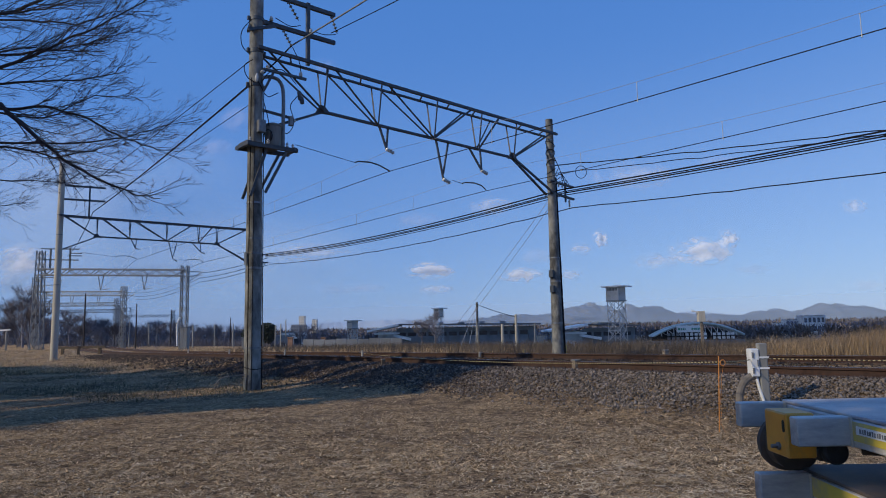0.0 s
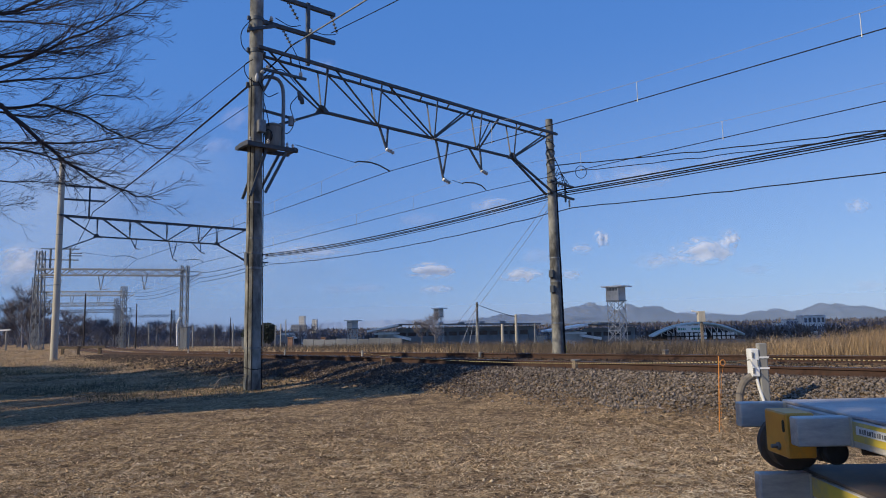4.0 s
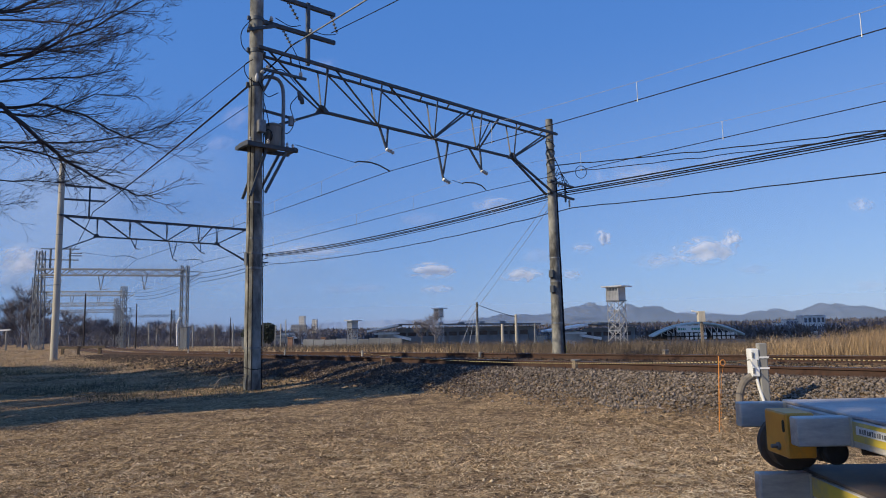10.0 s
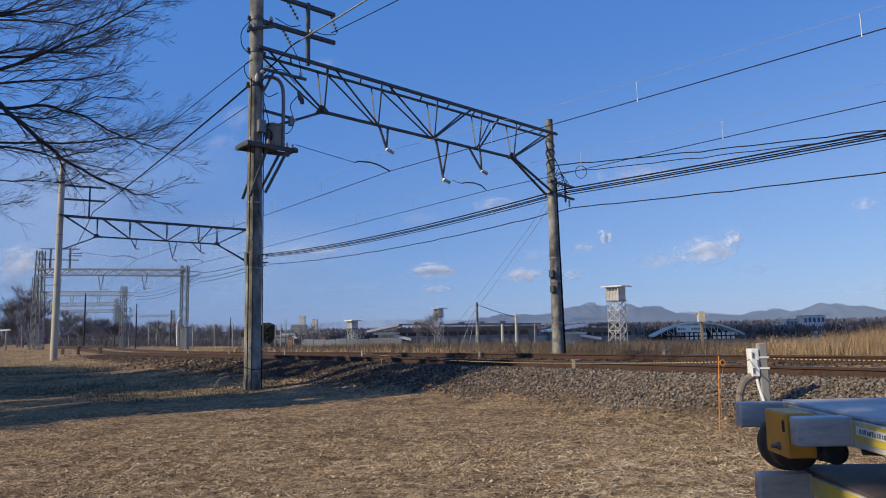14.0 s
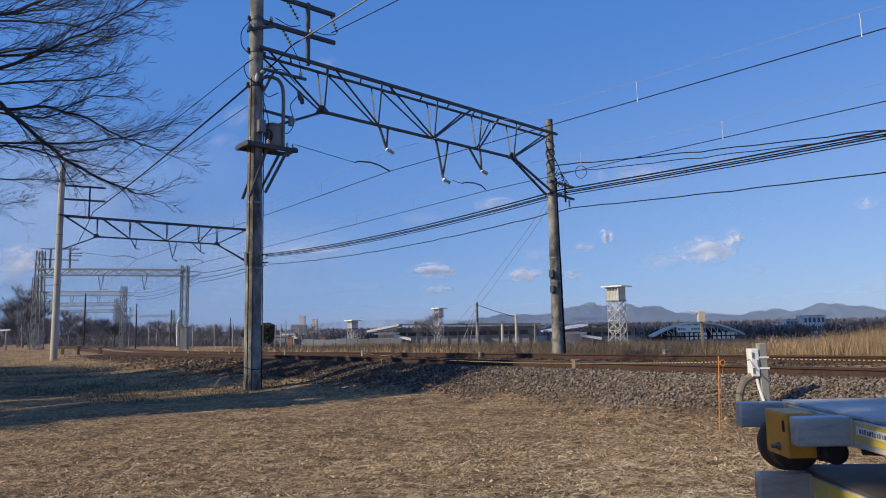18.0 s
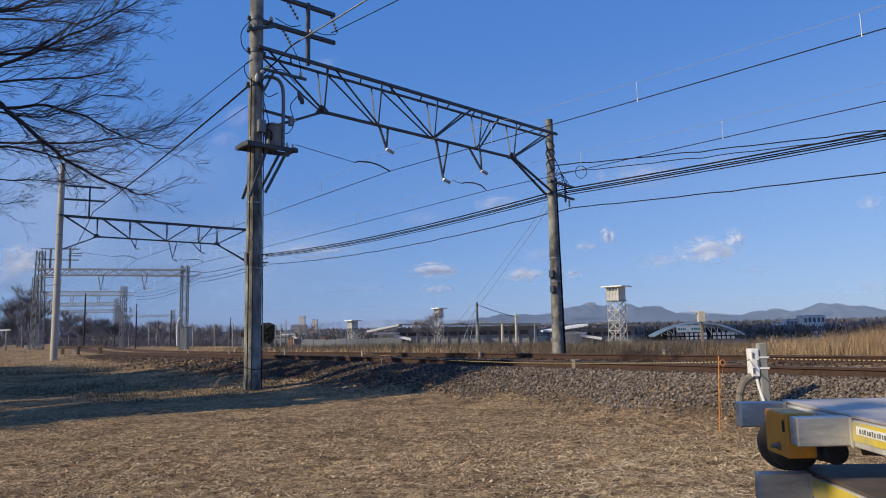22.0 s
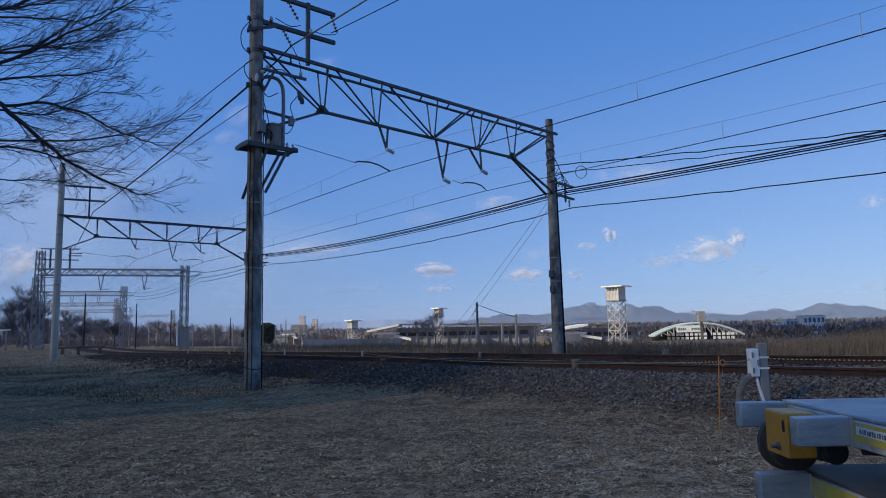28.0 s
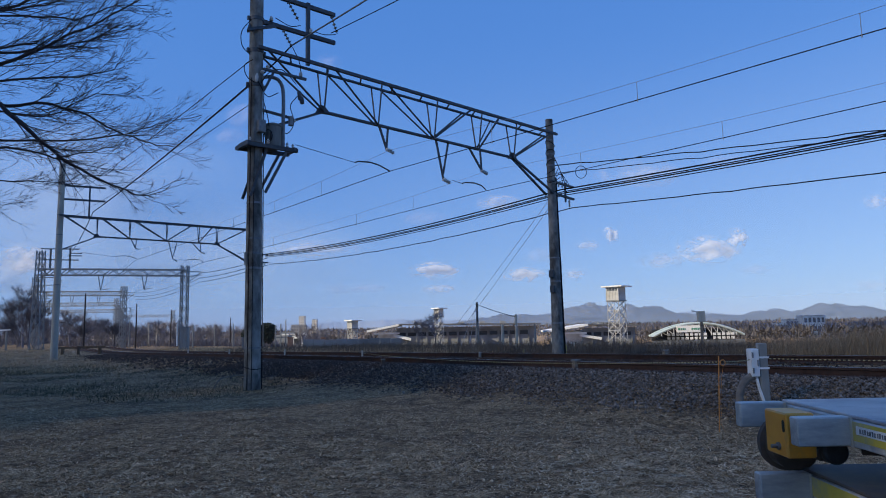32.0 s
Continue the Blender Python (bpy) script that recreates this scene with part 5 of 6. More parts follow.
solid("yellow_guard", Geo().lathe((3.13, 27.0, zg(3.13, 27.0) - 0.1), (0, 0, 1), [(0, 0.05), (0.42, 0.05), (0.45, 0.03)], 10), YELLOW_WORN, "yellow plastic guard on a stay wire", "guard")
wire("stay_wire", (2.2, 45.0, 2.85), (4.26, 40.0, 1.9), 0.06, 0.02, CABLE, "black cable between two short poles")
for xx in (0.9, 1.5, 2.0):
    wire("stay_wire", (2.15, 45.0, 2.7), (xx, 44.0, zg(xx, 44.0)), 0.0, 0.015, MESSENGER, "thin stay wire from a short pole")
for xx, yy, top in ((-40.3, 75, 6.0), (-41.4, 90, 5.4), (-44.9, 110, 5.1), (-38.3, 120, 3.9), (-52, 118, 3.1), (-60, 140, 3.2), (-31.5, 100, 2.6), (-29.0, 92, 2.4), (-26, 96, 2.6), (-23.2, 92, 2.2), (-20.5, 84, 2.2), (-36, 105, 2.7), (-33, 88, 2.3), (-47, 100, 3.3), (-17.0, 60.0, 2.05), (-26.5, 112, 3.2)):
    far_pole(xx, yy, top, 0.1 if top > 3 else 0.09, "slim grey post in the rail yard" if top < 3.5 else "slim dark pole in the rail yard", CONCRETE if top < 3.5 else BARK, 0)

for xx, yy, w, h, lab in ((-24.0, 62.0, 0.68, 2.3, "grey equipment cabinet beside the tracks"), (-13.9, 47.0, 0.42, 1.15, "pale grey equipment cabinet beside the tracks")):
    z = zg(xx, yy)
    cab = thing("equipment_cabinet", (xx, yy, z), lab, "cabinet", "equipment cabinets")
    part("body", Geo().box((-w / 2, -0.3, 0.1), (w / 2, 0.3, h)), STEEL_GREY, cab, bevel=0.02)
    part("base", Geo().box((-w / 2 - 0.05, -0.35, -0.2), (w / 2 + 0.05, 0.35, 0.1)), CONCRETE, cab)
    part("door", Geo().box((-w / 2 + 0.04, -0.315, 0.18), (-0.01, -0.301, h - 0.08)), STEEL_GREY, cab)
    part("door", Geo().box((0.01, -0.315, 0.18), (w / 2 - 0.04, -0.301, h - 0.08)), STEEL_GREY, cab)
    part("hood", Geo().box((-w / 2 - 0.04, -0.36, h + 0.001), (w / 2 + 0.04, 0.36, h + 0.05)), STEEL_GREY, cab)


def watch_tower(x, y, zt, cabin_w, cabin_h, leg_h, label, material=WHITE_STEEL, braced=True):
    """A lattice tower with a boxed cabin under a flat overhanging roof."""
    base = zt - cabin_h - leg_h - 0.3
    root = thing("watch_tower", pose(x, y, base, 0, 0, -45), label, "tower", "watch towers")
    w = cabin_w * 0.45
    for sx in (-1, 1):
        for sy in (-1, 1):
            part("leg", Geo().bar((sx * w * 1.15, sy * w * 1.15, -5.0), (sx * w, sy * w, leg_h), 0.13, 0.13), material, root)
    k = max(2, int(leg_h / 2.0))
    for i in range(k if braced else 2):
        za, zb = leg_h * i / k, leg_h * (i + 1) / k
        for sx, sy in ((1, 0), (-1, 0), (0, 1), (0, -1)):
            a = Vector((sx * w + (sy * w), sy * w + (sx * w), 0))
            b = Vector((sx * w - (sy * w), sy * w - (sx * w), 0))
            part("brace", Geo().bar(a + Vector((0, 0, za)), b + Vector((0, 0, zb)), 0.09, 0.09).bar(b + Vector((0, 0, za)), a + Vector((0, 0, zb)), 0.09, 0.09), material, root)
            part("ledger", Geo().bar(a + Vector((0, 0, zb)), b + Vector((0, 0, zb)), 0.12, 0.12), material, root)
    c = cabin_w / 2
    cabin = part("cabin", Geo().box((-c, -c, leg_h), (c, c, leg_h + cabin_h)), WHITE_STEEL, root, "pale panelled cabin")
    for k in range(5):
        part("panel_rib", Geo().box((-c + cabin_w * k / 4 - 0.05, -c - 0.06, leg_h), (-c + cabin_w * k / 4 + 0.05, -c - 0.001, leg_h + cabin_h)), WHITE_STEEL, cabin)
    part("window", Geo().box((-c * 0.8, -c - 0.03, leg_h + cabin_h * 0.72), (c * 0.8, -c - 0.005, leg_h + cabin_h * 0.93)), GLASS_DARK, cabin, "dark window strip")
    part("floor_frame", Geo().box((-c - 0.12, -c - 0.12, leg_h - 0.25), (c + 0.12, c + 0.12, leg_h - 0.01)), STEEL_GREY, cabin)
    part("roof", Geo().box((-c - cabin_w * 0.32, -c - 0.6, leg_h + cabin_h + 0.01), (c + cabin_w * 0.38, c + 0.9, leg_h + cabin_h + 0.28)), ROOF_WHITE, root, "flat white overhanging roof")
    part("ladder", Geo().bar((w + 0.1, -0.2, -1), (w + 0.1, -0.2, leg_h), 0.06, 0.06).bar((w + 0.1, 0.2, -1), (w + 0.1, 0.2, leg_h), 0.06, 0.06), material, root)


watch_tower(36.8, 143.0, 9.45, 2.9, 2.75, 8.5, "white lattice watch tower with a boxed cabin and flat roof")
watch_tower(-1.6, 190.0, 6.95, 1.9, 2.1, 6.8, "grey-white lattice watch tower half hidden by bare branches")
watch_tower(-23.3, 170.0, 3.75, 1.9, 1.75, 4.5, "white lattice watch tower beside the grandstand", braced=False)
lt = thing("floodlight_post", (22.95, 60.0, zg(22.95, 60)), "weathered post with a box and a white lamp on top", "post")
zt = 2.33 - zg(22.95, 60)
part("post", Geo().box((-0.1, -0.1, -0.3), (0.1, 0.1, zt)), TIMBER, lt)
part("box", Geo().box((-0.32, -0.25, zt - 0.95), (0.3, 0.2, zt)), CONCRETE_PALE, lt, "weathered box", 0.02)
part("lamp", Geo().bar((-0.85, -0.1, zt + 0.05), (-0.15, -0.1, zt - 0.12), 0.16, 0.1), WHITE, lt, "white lamp head")


# ---- grandstand ----
def grandstand(x0, x1, y, top, slope_w, label):
    base = -7.0
    root = thing("grandstand", (0, y, base), label, "grandstand", "grandstands")
    h = top - base
    part("back_wall", Geo().box((x0 + slope_w, 0, 0), (x1, 12, h - 1.6)), WALL_GREY, root, "grey clad rear wall")
    part("upper_band", Geo().box((x0 + slope_w, -0.4, h - 1.9), (x1, -0.05, h - 0.9)), WALL_GREY, root, "grey upper cladding band")
    n = int((x1 - x0 - slope_w) / 3.0)
    for k in range(n):
        xa = x0 + slope_w + 0.4 + k * 3.0
        part("window_bay", Geo().box((xa, -0.12, h - 3.3), (xa + 2.3, -0.005, h - 2.2)), GLASS_DARK, root, "dark recessed bay")
        part("column", Geo().box((xa + 2.4, -0.5, 0), (xa + 2.6, -0.13, h - 1.9)), WALL_GREY, root)
    part("roof", Geo().add([(x0 + slope_w * 1.1, -3, h), (x1 + 1, -3, h - 0.6), (x1 + 1, 13, h - 0.6), (x0 + slope_w * 1.1, 13, h), (x0 + slope_w * 1.1, -3, h + 0.4), (x1 + 1, -3, h - 0.2), (x1 + 1, 13, h - 0.2), (x0 + slope_w * 1.1, 13, h + 0.4)],
                           ((3, 2, 1, 0), (4, 5, 6, 7), (0, 1, 5, 4), (1, 2, 6, 5), (2, 3, 7, 6), (3, 0, 4, 7))), ROOF_DARK, root, "dark roof edge")
    # sloping canopy and raked side of the seating
    part("canopy", Geo().add([(x0, -3, h - 1.9), (x0 + slope_w * 1.1, -3, h - 0.25), (x0 + slope_w * 1.1, 12, h - 0.25), (x0, 12, h - 1.9), (x0, -3, h - 1.35), (x0 + slope_w * 1.1, -3, h + 0.35), (x0 + slope_w * 1.1, 12, h + 0.35), (x0, 12, h - 1.35)],
                             ((3, 2, 1, 0), (4, 5, 6, 7), (0, 1, 5, 4), (1, 2, 6, 5), (2, 3, 7, 6), (3, 0, 4, 7))), ROOF_WHITE, root, "white sloping canopy")
    part("rake", Geo().add([(x0 + 1, -0.5, 0), (x0 + slope_w + 2, -0.5, 0), (x0 + slope_w + 2, -0.5, 0.6), (x0 + slope_w * 0.75, -0.5, 2.4), (x0 + 1, -0.5, 2.2),
                            (x0 + 1, 8, 0), (x0 + slope_w + 2, 8, 0), (x0 + slope_w + 2, 8, 0.6), (x0 + slope_w * 0.75, 8, 2.4), (x0 + 1, 8, 2.2)],
                           ((0, 1, 2, 3, 4), (9, 8, 7, 6, 5), (0, 5, 6, 1), (1, 6, 7, 2), (2, 7, 8, 3), (3, 8, 9, 4), (4, 9, 5, 0))), WALL_PALE, root, "pale raked seating block")
    part("stair_flank", Geo().bar((x0 + slope_w * 0.9, -0.9, h - 2.9), (x0 + slope_w * 1.5, -0.9, h - 4.2), 0.3, 0.8), ROOF_WHITE, root, "white stair flank")
    part("side_wall", Geo().box((x0 + 3, 0.5, 0), (x0 + slope_w, 11, h - 1.8)), WALL_PALE, root)
    part("parapet", Geo().box((x0 + 2, -1.4, h - 2.6), (x0 + slope_w + 1, -1.1, h - 2.1)), ROOF_WHITE, root)
    for k in range(5):
        xa = x0 + slope_w + 6 + k * (x1 - x0 - slope_w - 10) / 5
        part("roof_vent", Geo().box((xa, 4, h), (xa + 1.6, 6, h + 0.7)), WALL_GREY, root)
    return root


grandstand(-22.7, 27.0, 198.0, 2.3, 8.5, "long grey grandstand with a white sloping canopy")
grandstand(31.0, 58.0, 205.0, 1.2, 11.0, "second grey grandstand with a white canopy end")


def arched_hall():
    """Open hall under a shallow arched roof, with rows of white boards and a green and white sign."""
    root = thing("arched_hall", (97.5, 258.0, -6.9), "low arched hall with white boards and a green sign", "hall")
    half, rise, spring = 17.4, 4.7, 3.2
    for y in (0.0, 6.0):
        pts = [(-half + 2 * half * k / 24, y, spring + rise * (1 - (2 * k / 24 - 1) ** 2)) for k in range(25)]
        part("arch_rib", Geo().tube(pts, 0.42, 6), GREEN_ROOF, root, "grey-green arched rib")
    g = Geo()
    for k in range(25):
        for y in (0.0, 7.0):
            g.v.append((-half + 2 * half * k / 24, y, spring + rise * (1 - (2 * k / 24 - 1) ** 2) - 0.1))
    for k in range(24):
        g.f.append((2 * k, 2 * k + 2, 2 * k + 3, 2 * k + 1))
    part("roof_shell", g, GREEN_ROOF, root, "grey-green arched roof")
    # Near-black wall colour puts in the shade under the arched roof.
    part("rear_wall", Geo().box((-half * 0.9, 8, 0), (half * 0.9, 8.4, spring + 2.6)), INTERIOR_SHADE, root, "rear wall coloured dark as the shade inside")
    for k in range(13):
        xa = -half + 3 + k * (2 * half - 6) / 12
        zt = spring + rise * (1 - (xa / half) ** 2)
        part("hanger", Geo().bar((xa, 0, 3.2), (xa, 0, zt), 0.16, 0.16).bar((xa, 0, zt), (xa + 2.6, 0, 3.4), 0.12, 0.12), WHITE, root)
    for row in range(2):
        for k in range(15):
            xa = -12.4 + k * 1.75
            if k in (9,):
                continue
            part("board", Geo().box((xa, -0.6, 1.75 + row * 1.45), (xa + 1.15, -0.45, 2.75 + row * 1.45)), WHITE if k > 3 else WALL_GREY, root, "white number board")
    sign = part("sign", Geo().box((-8.8, -1.0, 4.55), (0.9, -0.7, 7.1)), WHITE, root, "white and green sign board")
    part("sign_field", Geo().box((-3.4, -1.06, 4.8), (0.6, -1.005, 6.8)), WHITE, sign)
    for k, (xa, xb) in enumerate(((-8.3, -7.5), (-7.2, -6.8), (-6.5, -6.1), (-5.8, -5.5), (-3.2, -2.6), (-2.4, -1.9), (-1.7, -1.1), (-0.9, -0.4), (-0.2, 0.3))):
        part("lettering_bar", Geo().box((xa, -1.14, 5.45), (xb, -1.065, 6.15)), GREEN_SIGN, sign, "green bar of unreadable lettering")
    part("plinth", Geo().box((-half, -0.3, -1), (half, 2, 1.5)), WALL_GREY, root)
    return root


arched_hall()


def block_building(x, y, base, w, d, h, rows, cols, label, wall=WALL_PALE, name="building", rz=0.0, glass=GLASS_DARK):
    root = thing(name, pose(x, y, base, 0, 0, rz), label, "building", "distant buildings")
    part("wall", Geo().box((-w / 2, -d / 2, 0), (w / 2, d / 2, h)), wall, root)
    part("roof", Geo().box((-w / 2 - 0.2, -d / 2 - 0.2, h + 0.01), (w / 2 + 0.2, d / 2 + 0.2, h + 0.4)), WALL_GREY, root)
    cw, rh = w / cols, h / rows
    me = Geo().box((-cw * 0.3, -0.08, -rh * 0.28), (cw * 0.3, 0, rh * 0.28)).mesh("window", glass)
    for i in range(rows):
        for j in range(cols):
            part("window", me, glass, root, at=Matrix.Translation((-w / 2 + cw * (j + 0.5), -d / 2 - 0.01, rh * (i + 0.5))))
    return root


block_building(272.6, 500, -8, 16, 10, 12.3, 2, 5, "white two-storey building below the hills")
block_building(249, 502, -8, 5, 6, 7.4, 1, 2, "low white shed beside a larger building", WALL_PALE, "shed")
block_building(259, 505, -8, 8, 8, 9.6, 2, 3, "low white annex beside a larger building", WALL_PALE)
block_building(-191, 900, -8, 7.5, 8, 28.3, 9, 3, "pale apartment tower far away", WALL_PALE, "apartment_tower", glass=CONCRETE_PALE)
block_building(-190.5, 880, -8, 19, 10, 16.5, 4, 6, "grey apartment block far away", WALL_GREY, "apartment_block", glass=ROOF_DARK)
block_building(-174, 900, -8, 6.5, 7, 23.4, 6, 3, "pale apartment tower far away", WALL_PALE, "apartment_tower", glass=CONCRETE_PALE)
block_building(-46, 205, -7, 7, 6, 7.7, 1, 2, "small white house by the woods", WHITE, "house")
block_building(-44, 180, -7, 5, 5, 6.8, 1, 2, "small grey shed by the woods", WALL_GREY, "shed")
for xx, yy, w, top in ((-17.9, 78.0, 0.55, 0.5), (-16.6, 92.0, 0.6, 0.25)):
    h = top - zg(xx, yy)
    solid("brick_pier", Geo().box((-w / 2, -w / 2, -0.3), (w / 2, w / 2, h)).box((-w / 2 - 0.06, -w / 2 - 0.06, h), (w / 2 + 0.06, w / 2 + 0.06, h + 0.12)), BRICK, "faded orange brick gate pier", "pier", "brick piers", at=(xx, yy, zg(xx, yy)))


# ---- low wall of concrete panels before the grandstand ----
site_wall = thing("site_wall", (0, 0, 0), "low pale concrete panel wall beyond the tracks", "wall")
for k in range(9):
    part("panel", Geo().box((-11.6 + 0.9 * k, 55.0, -2.2), (-11.6 + 0.9 * k + 0.87, 55.12, 0.62 - 0.03 * (k % 3))), WALL_GREY, site_wall, bevel=0.015)

# ---- low timber guard rail and a lamp post by the yard ----
guard = thing("guard_rail", (0, 0, 0), "low dark timber guard rail on short posts", "rail")
part("beam", Geo().bar((-26.0, 45.1, 0.52), (-22.7, 45.0, 0.55), 0.12, 0.14), DARK_TIMBER, guard)
for xx in (-25.6, -23.1):
    part("post", Geo().box((xx - 0.08, 45.0, zg(xx, 45) - 0.2), (xx + 0.08, 45.14, 0.5)), DARK_TIMBER, guard)
lamp = thing("yard_lamp", (-43.1, 66.0, zg(-43.1, 66.0)), "thin pale post with a flat white lamp arm", "lamp post")
part("post", Geo().lathe((0, 0, -0.3), (0, 0, 1), [(0, 0.1), (2.3, 0.08)], 8), CONCRETE, lamp)
part("arm", Geo().bar((-0.9, 0, 1.98), (0.35, 0, 2.02), 0.22, 0.12), WHITE, lamp, "flat white arm")


# ---- parked cars far along the yard, a few dots of colour ----
def car(x, y, rz, paint, label):
    root = thing("parked_car", pose(x, y, zg(x, y), 0, 0, rz), label, "car", "parked cars")
    prof = [(-2.0, 0.35), (2.0, 0.35), (2.05, 0.75), (1.2, 0.9), (0.6, 1.4), (-1.2, 1.42), (-1.9, 0.95), (-2.05, 0.7)]
    n = len(prof)
    v = [(a, s * (0.8 if b < 1 else 0.66), b) for s in (-1, 1) for a, b in prof]
    part("body", Geo().add(v, [tuple(range(n)), tuple(range(2 * n - 1, n - 1, -1))] + [(i, i + n, (i + 1) % n + n, (i + 1) % n) for i in range(n)]), paint, root, bevel=0.04)
    for sx in (-1.3, 1.3):
        for sy in (-0.8, 0.62):
            part("wheel", Geo().lathe((sx, sy, 0.32), (0, 1, 0), [(0, 0.2), (0.0, 0.32), (0.18, 0.32), (0.18, 0.2)], 12), RUBBER, root)
    part("side_glass", Geo().box((-1.2, -0.765, 0.95), (0.7, -0.735, 1.3)), GLASS_DARK, root)


for i, (xx, yy) in enumerate(((-62, 125), (-57, 128), (-47, 122), (-42.5, 126), (-37, 118), (-33, 124), (-27, 122), (-70, 130), (-51, 132), (-22, 128))):
    car(xx * 2.7, yy * 2.7, RNG.uniform(-30, 30), (WHITE, WALL_GREY, WHITE, RED_PAINT, STEEL_GREY)[i % 5], ("white parked car", "grey parked car", "white parked car", "red parked car", "silver parked car")[i % 5] + " at the edge of the rail yard")


# ---- trees ----
def grow(seed, height, spread, twigs, twig_r, twig_len, trunk_r, lean=0.0):
    """A bare tree: trunk and limbs in one mesh, fine twigs in another."""
    r = random.Random(seed)
    wood, fine = Geo(), Geo()
    tips = []

    def branch(p, d, length, rad, level):
        n = 4
        pts, rr = [p], [rad]
        for i in range(n):
            d = (d + Vector((r.uniform(-1, 1), r.uniform(-1, 1), r.uniform(-0.3, 0.7))) * 0.17).normalized()
            p = p + d * length / n
            pts.append(p)
            rr.append(rad * (1 - 0.62 * (i + 1) / n))
        wood.tube(pts, rr, 6 if level < 2 else 4, level == 0)
        if level >= 3:
            tips.append((pts, d))
            return
        for k in range((5, 4, 4)[level]):
            f = r.uniform(0.35, 1.0) if level else r.uniform(0.38, 1.0)
            i = min(int(f * n), n - 1)
            q = pts[i].lerp(pts[i + 1], f * n - i)
            a = r.uniform(0, 6.283)
            out = Vector((math.cos(a), math.sin(a), r.uniform(0.15, 0.9))).normalized()
            nd = (d * 0.55 + out * spread).normalized()
            branch(q, nd, length * r.uniform(0.5, 0.72), rad * (1 - 0.62 * f) * 0.7, level + 1)
    branch(Vector((0, 0, -0.2)), Vector((lean, 0, 1)).normalized(), height * 0.5, trunk_r, 0)
    for k in range(twigs):
        pts, d = tips[k % len(tips)]
        i = r.randrange(1, len(pts))
        p = pts[i]
        v = (d + Vector((r.uniform(-1, 1), r.uniform(-1, 1), r.uniform(-0.5, 0.9)))).normalized()
        L = twig_len * r.uniform(0.5, 1.3)
        v2 = (v + Vector((r.uniform(-0.5, 0.5), r.uniform(-0.5, 0.5), r.uniform(-0.1, 0.6)))).normalized()
        fine.tube([p, p + v * L * 0.5, p + v * L * 0.5 + v2 * L * 0.5], [twig_r, twig_r * 0.8, twig_r * 0.3], 3, False)
    return wood, fine


def bare_tree(name, at, seed, height, spread, twigs, twig_r, twig_len, trunk_r, label, wood_mat, twig_mat, group):
    wood, fine = grow(seed, height, spread, twigs, twig_r, twig_len, trunk_r)
    root = thing(name, at, label, "tree", group)
    part("trunk", wood, wood_mat, root, "bare trunk and limbs")
    part("crown", fine, twig_mat, root, "bare winter twigs", smooth=False)
    return root


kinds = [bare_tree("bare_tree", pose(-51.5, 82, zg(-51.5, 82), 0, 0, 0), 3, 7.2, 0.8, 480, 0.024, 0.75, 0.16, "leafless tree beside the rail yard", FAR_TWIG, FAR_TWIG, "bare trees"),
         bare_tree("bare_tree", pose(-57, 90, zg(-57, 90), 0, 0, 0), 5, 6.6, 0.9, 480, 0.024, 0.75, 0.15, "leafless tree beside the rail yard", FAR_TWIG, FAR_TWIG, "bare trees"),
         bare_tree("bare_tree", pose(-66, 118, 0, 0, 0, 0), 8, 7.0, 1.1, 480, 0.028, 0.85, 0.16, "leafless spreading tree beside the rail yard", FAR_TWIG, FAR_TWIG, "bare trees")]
for k in range(92):
    if k < 76:
        xx, yy, sc = RNG.uniform(-118, -26), RNG.uniform(125, 200), RNG.uniform(0.8, 1.35)
        if k % 3 == 0:
            xx = RNG.uniform(-108, -72)
    elif k < 84:
        xx, yy, sc = RNG.uniform(48, 74), RNG.uniform(180, 240), RNG.uniform(0.6, 0.95)
    else:
        xx, yy, sc = RNG.uniform(-75, -56), RNG.uniform(88, 110), RNG.uniform(0.7, 1.0)
    copy_thing(kinds[k % 3], pose(xx, yy, zg(xx, yy) - 1.7 * sc, 0, 0, RNG.uniform(0, 360)) @ Matrix.Diagonal((sc, sc, sc, 1)))
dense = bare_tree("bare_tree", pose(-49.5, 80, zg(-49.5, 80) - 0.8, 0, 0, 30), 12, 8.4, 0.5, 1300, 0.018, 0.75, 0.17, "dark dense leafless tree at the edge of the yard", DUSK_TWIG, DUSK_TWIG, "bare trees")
for xx, yy, rz, sc in ((-53.5, 84, 200, 0.9), (-58, 88, 80, 0.75), (-52, 96, 120, 0.7), (-49.5, 101, 310, 0.75)):
    copy_thing(dense, pose(xx, yy, zg(xx, yy) - 1.2, 0, 0, rz) @ Matrix.Diagonal((sc, sc, sc, 1)))
for k in range(12):
    sc = RNG.uniform(1.0, 1.5)
    copy_thing(kinds[k % 3], pose(RNG.uniform(205, 256) if k < 7 else RNG.uniform(284, 325), RNG.uniform(440, 480), -8.0, 0, 0, RNG.uniform(0, 360)) @ Matrix.Diagonal((sc, sc, sc, 1)))
copy_thing(kinds[1], pose(-0.8, 56.0, zg(-0.8, 56), 0, 0, 40) @ Matrix.Diagonal((0.55, 0.55, 0.55, 1)))
copy_thing(kinds[0], pose(-2.0, 58.0, zg(-2, 58), 0, 0, 140) @ Matrix.Diagonal((0.42, 0.42, 0.42, 1)))


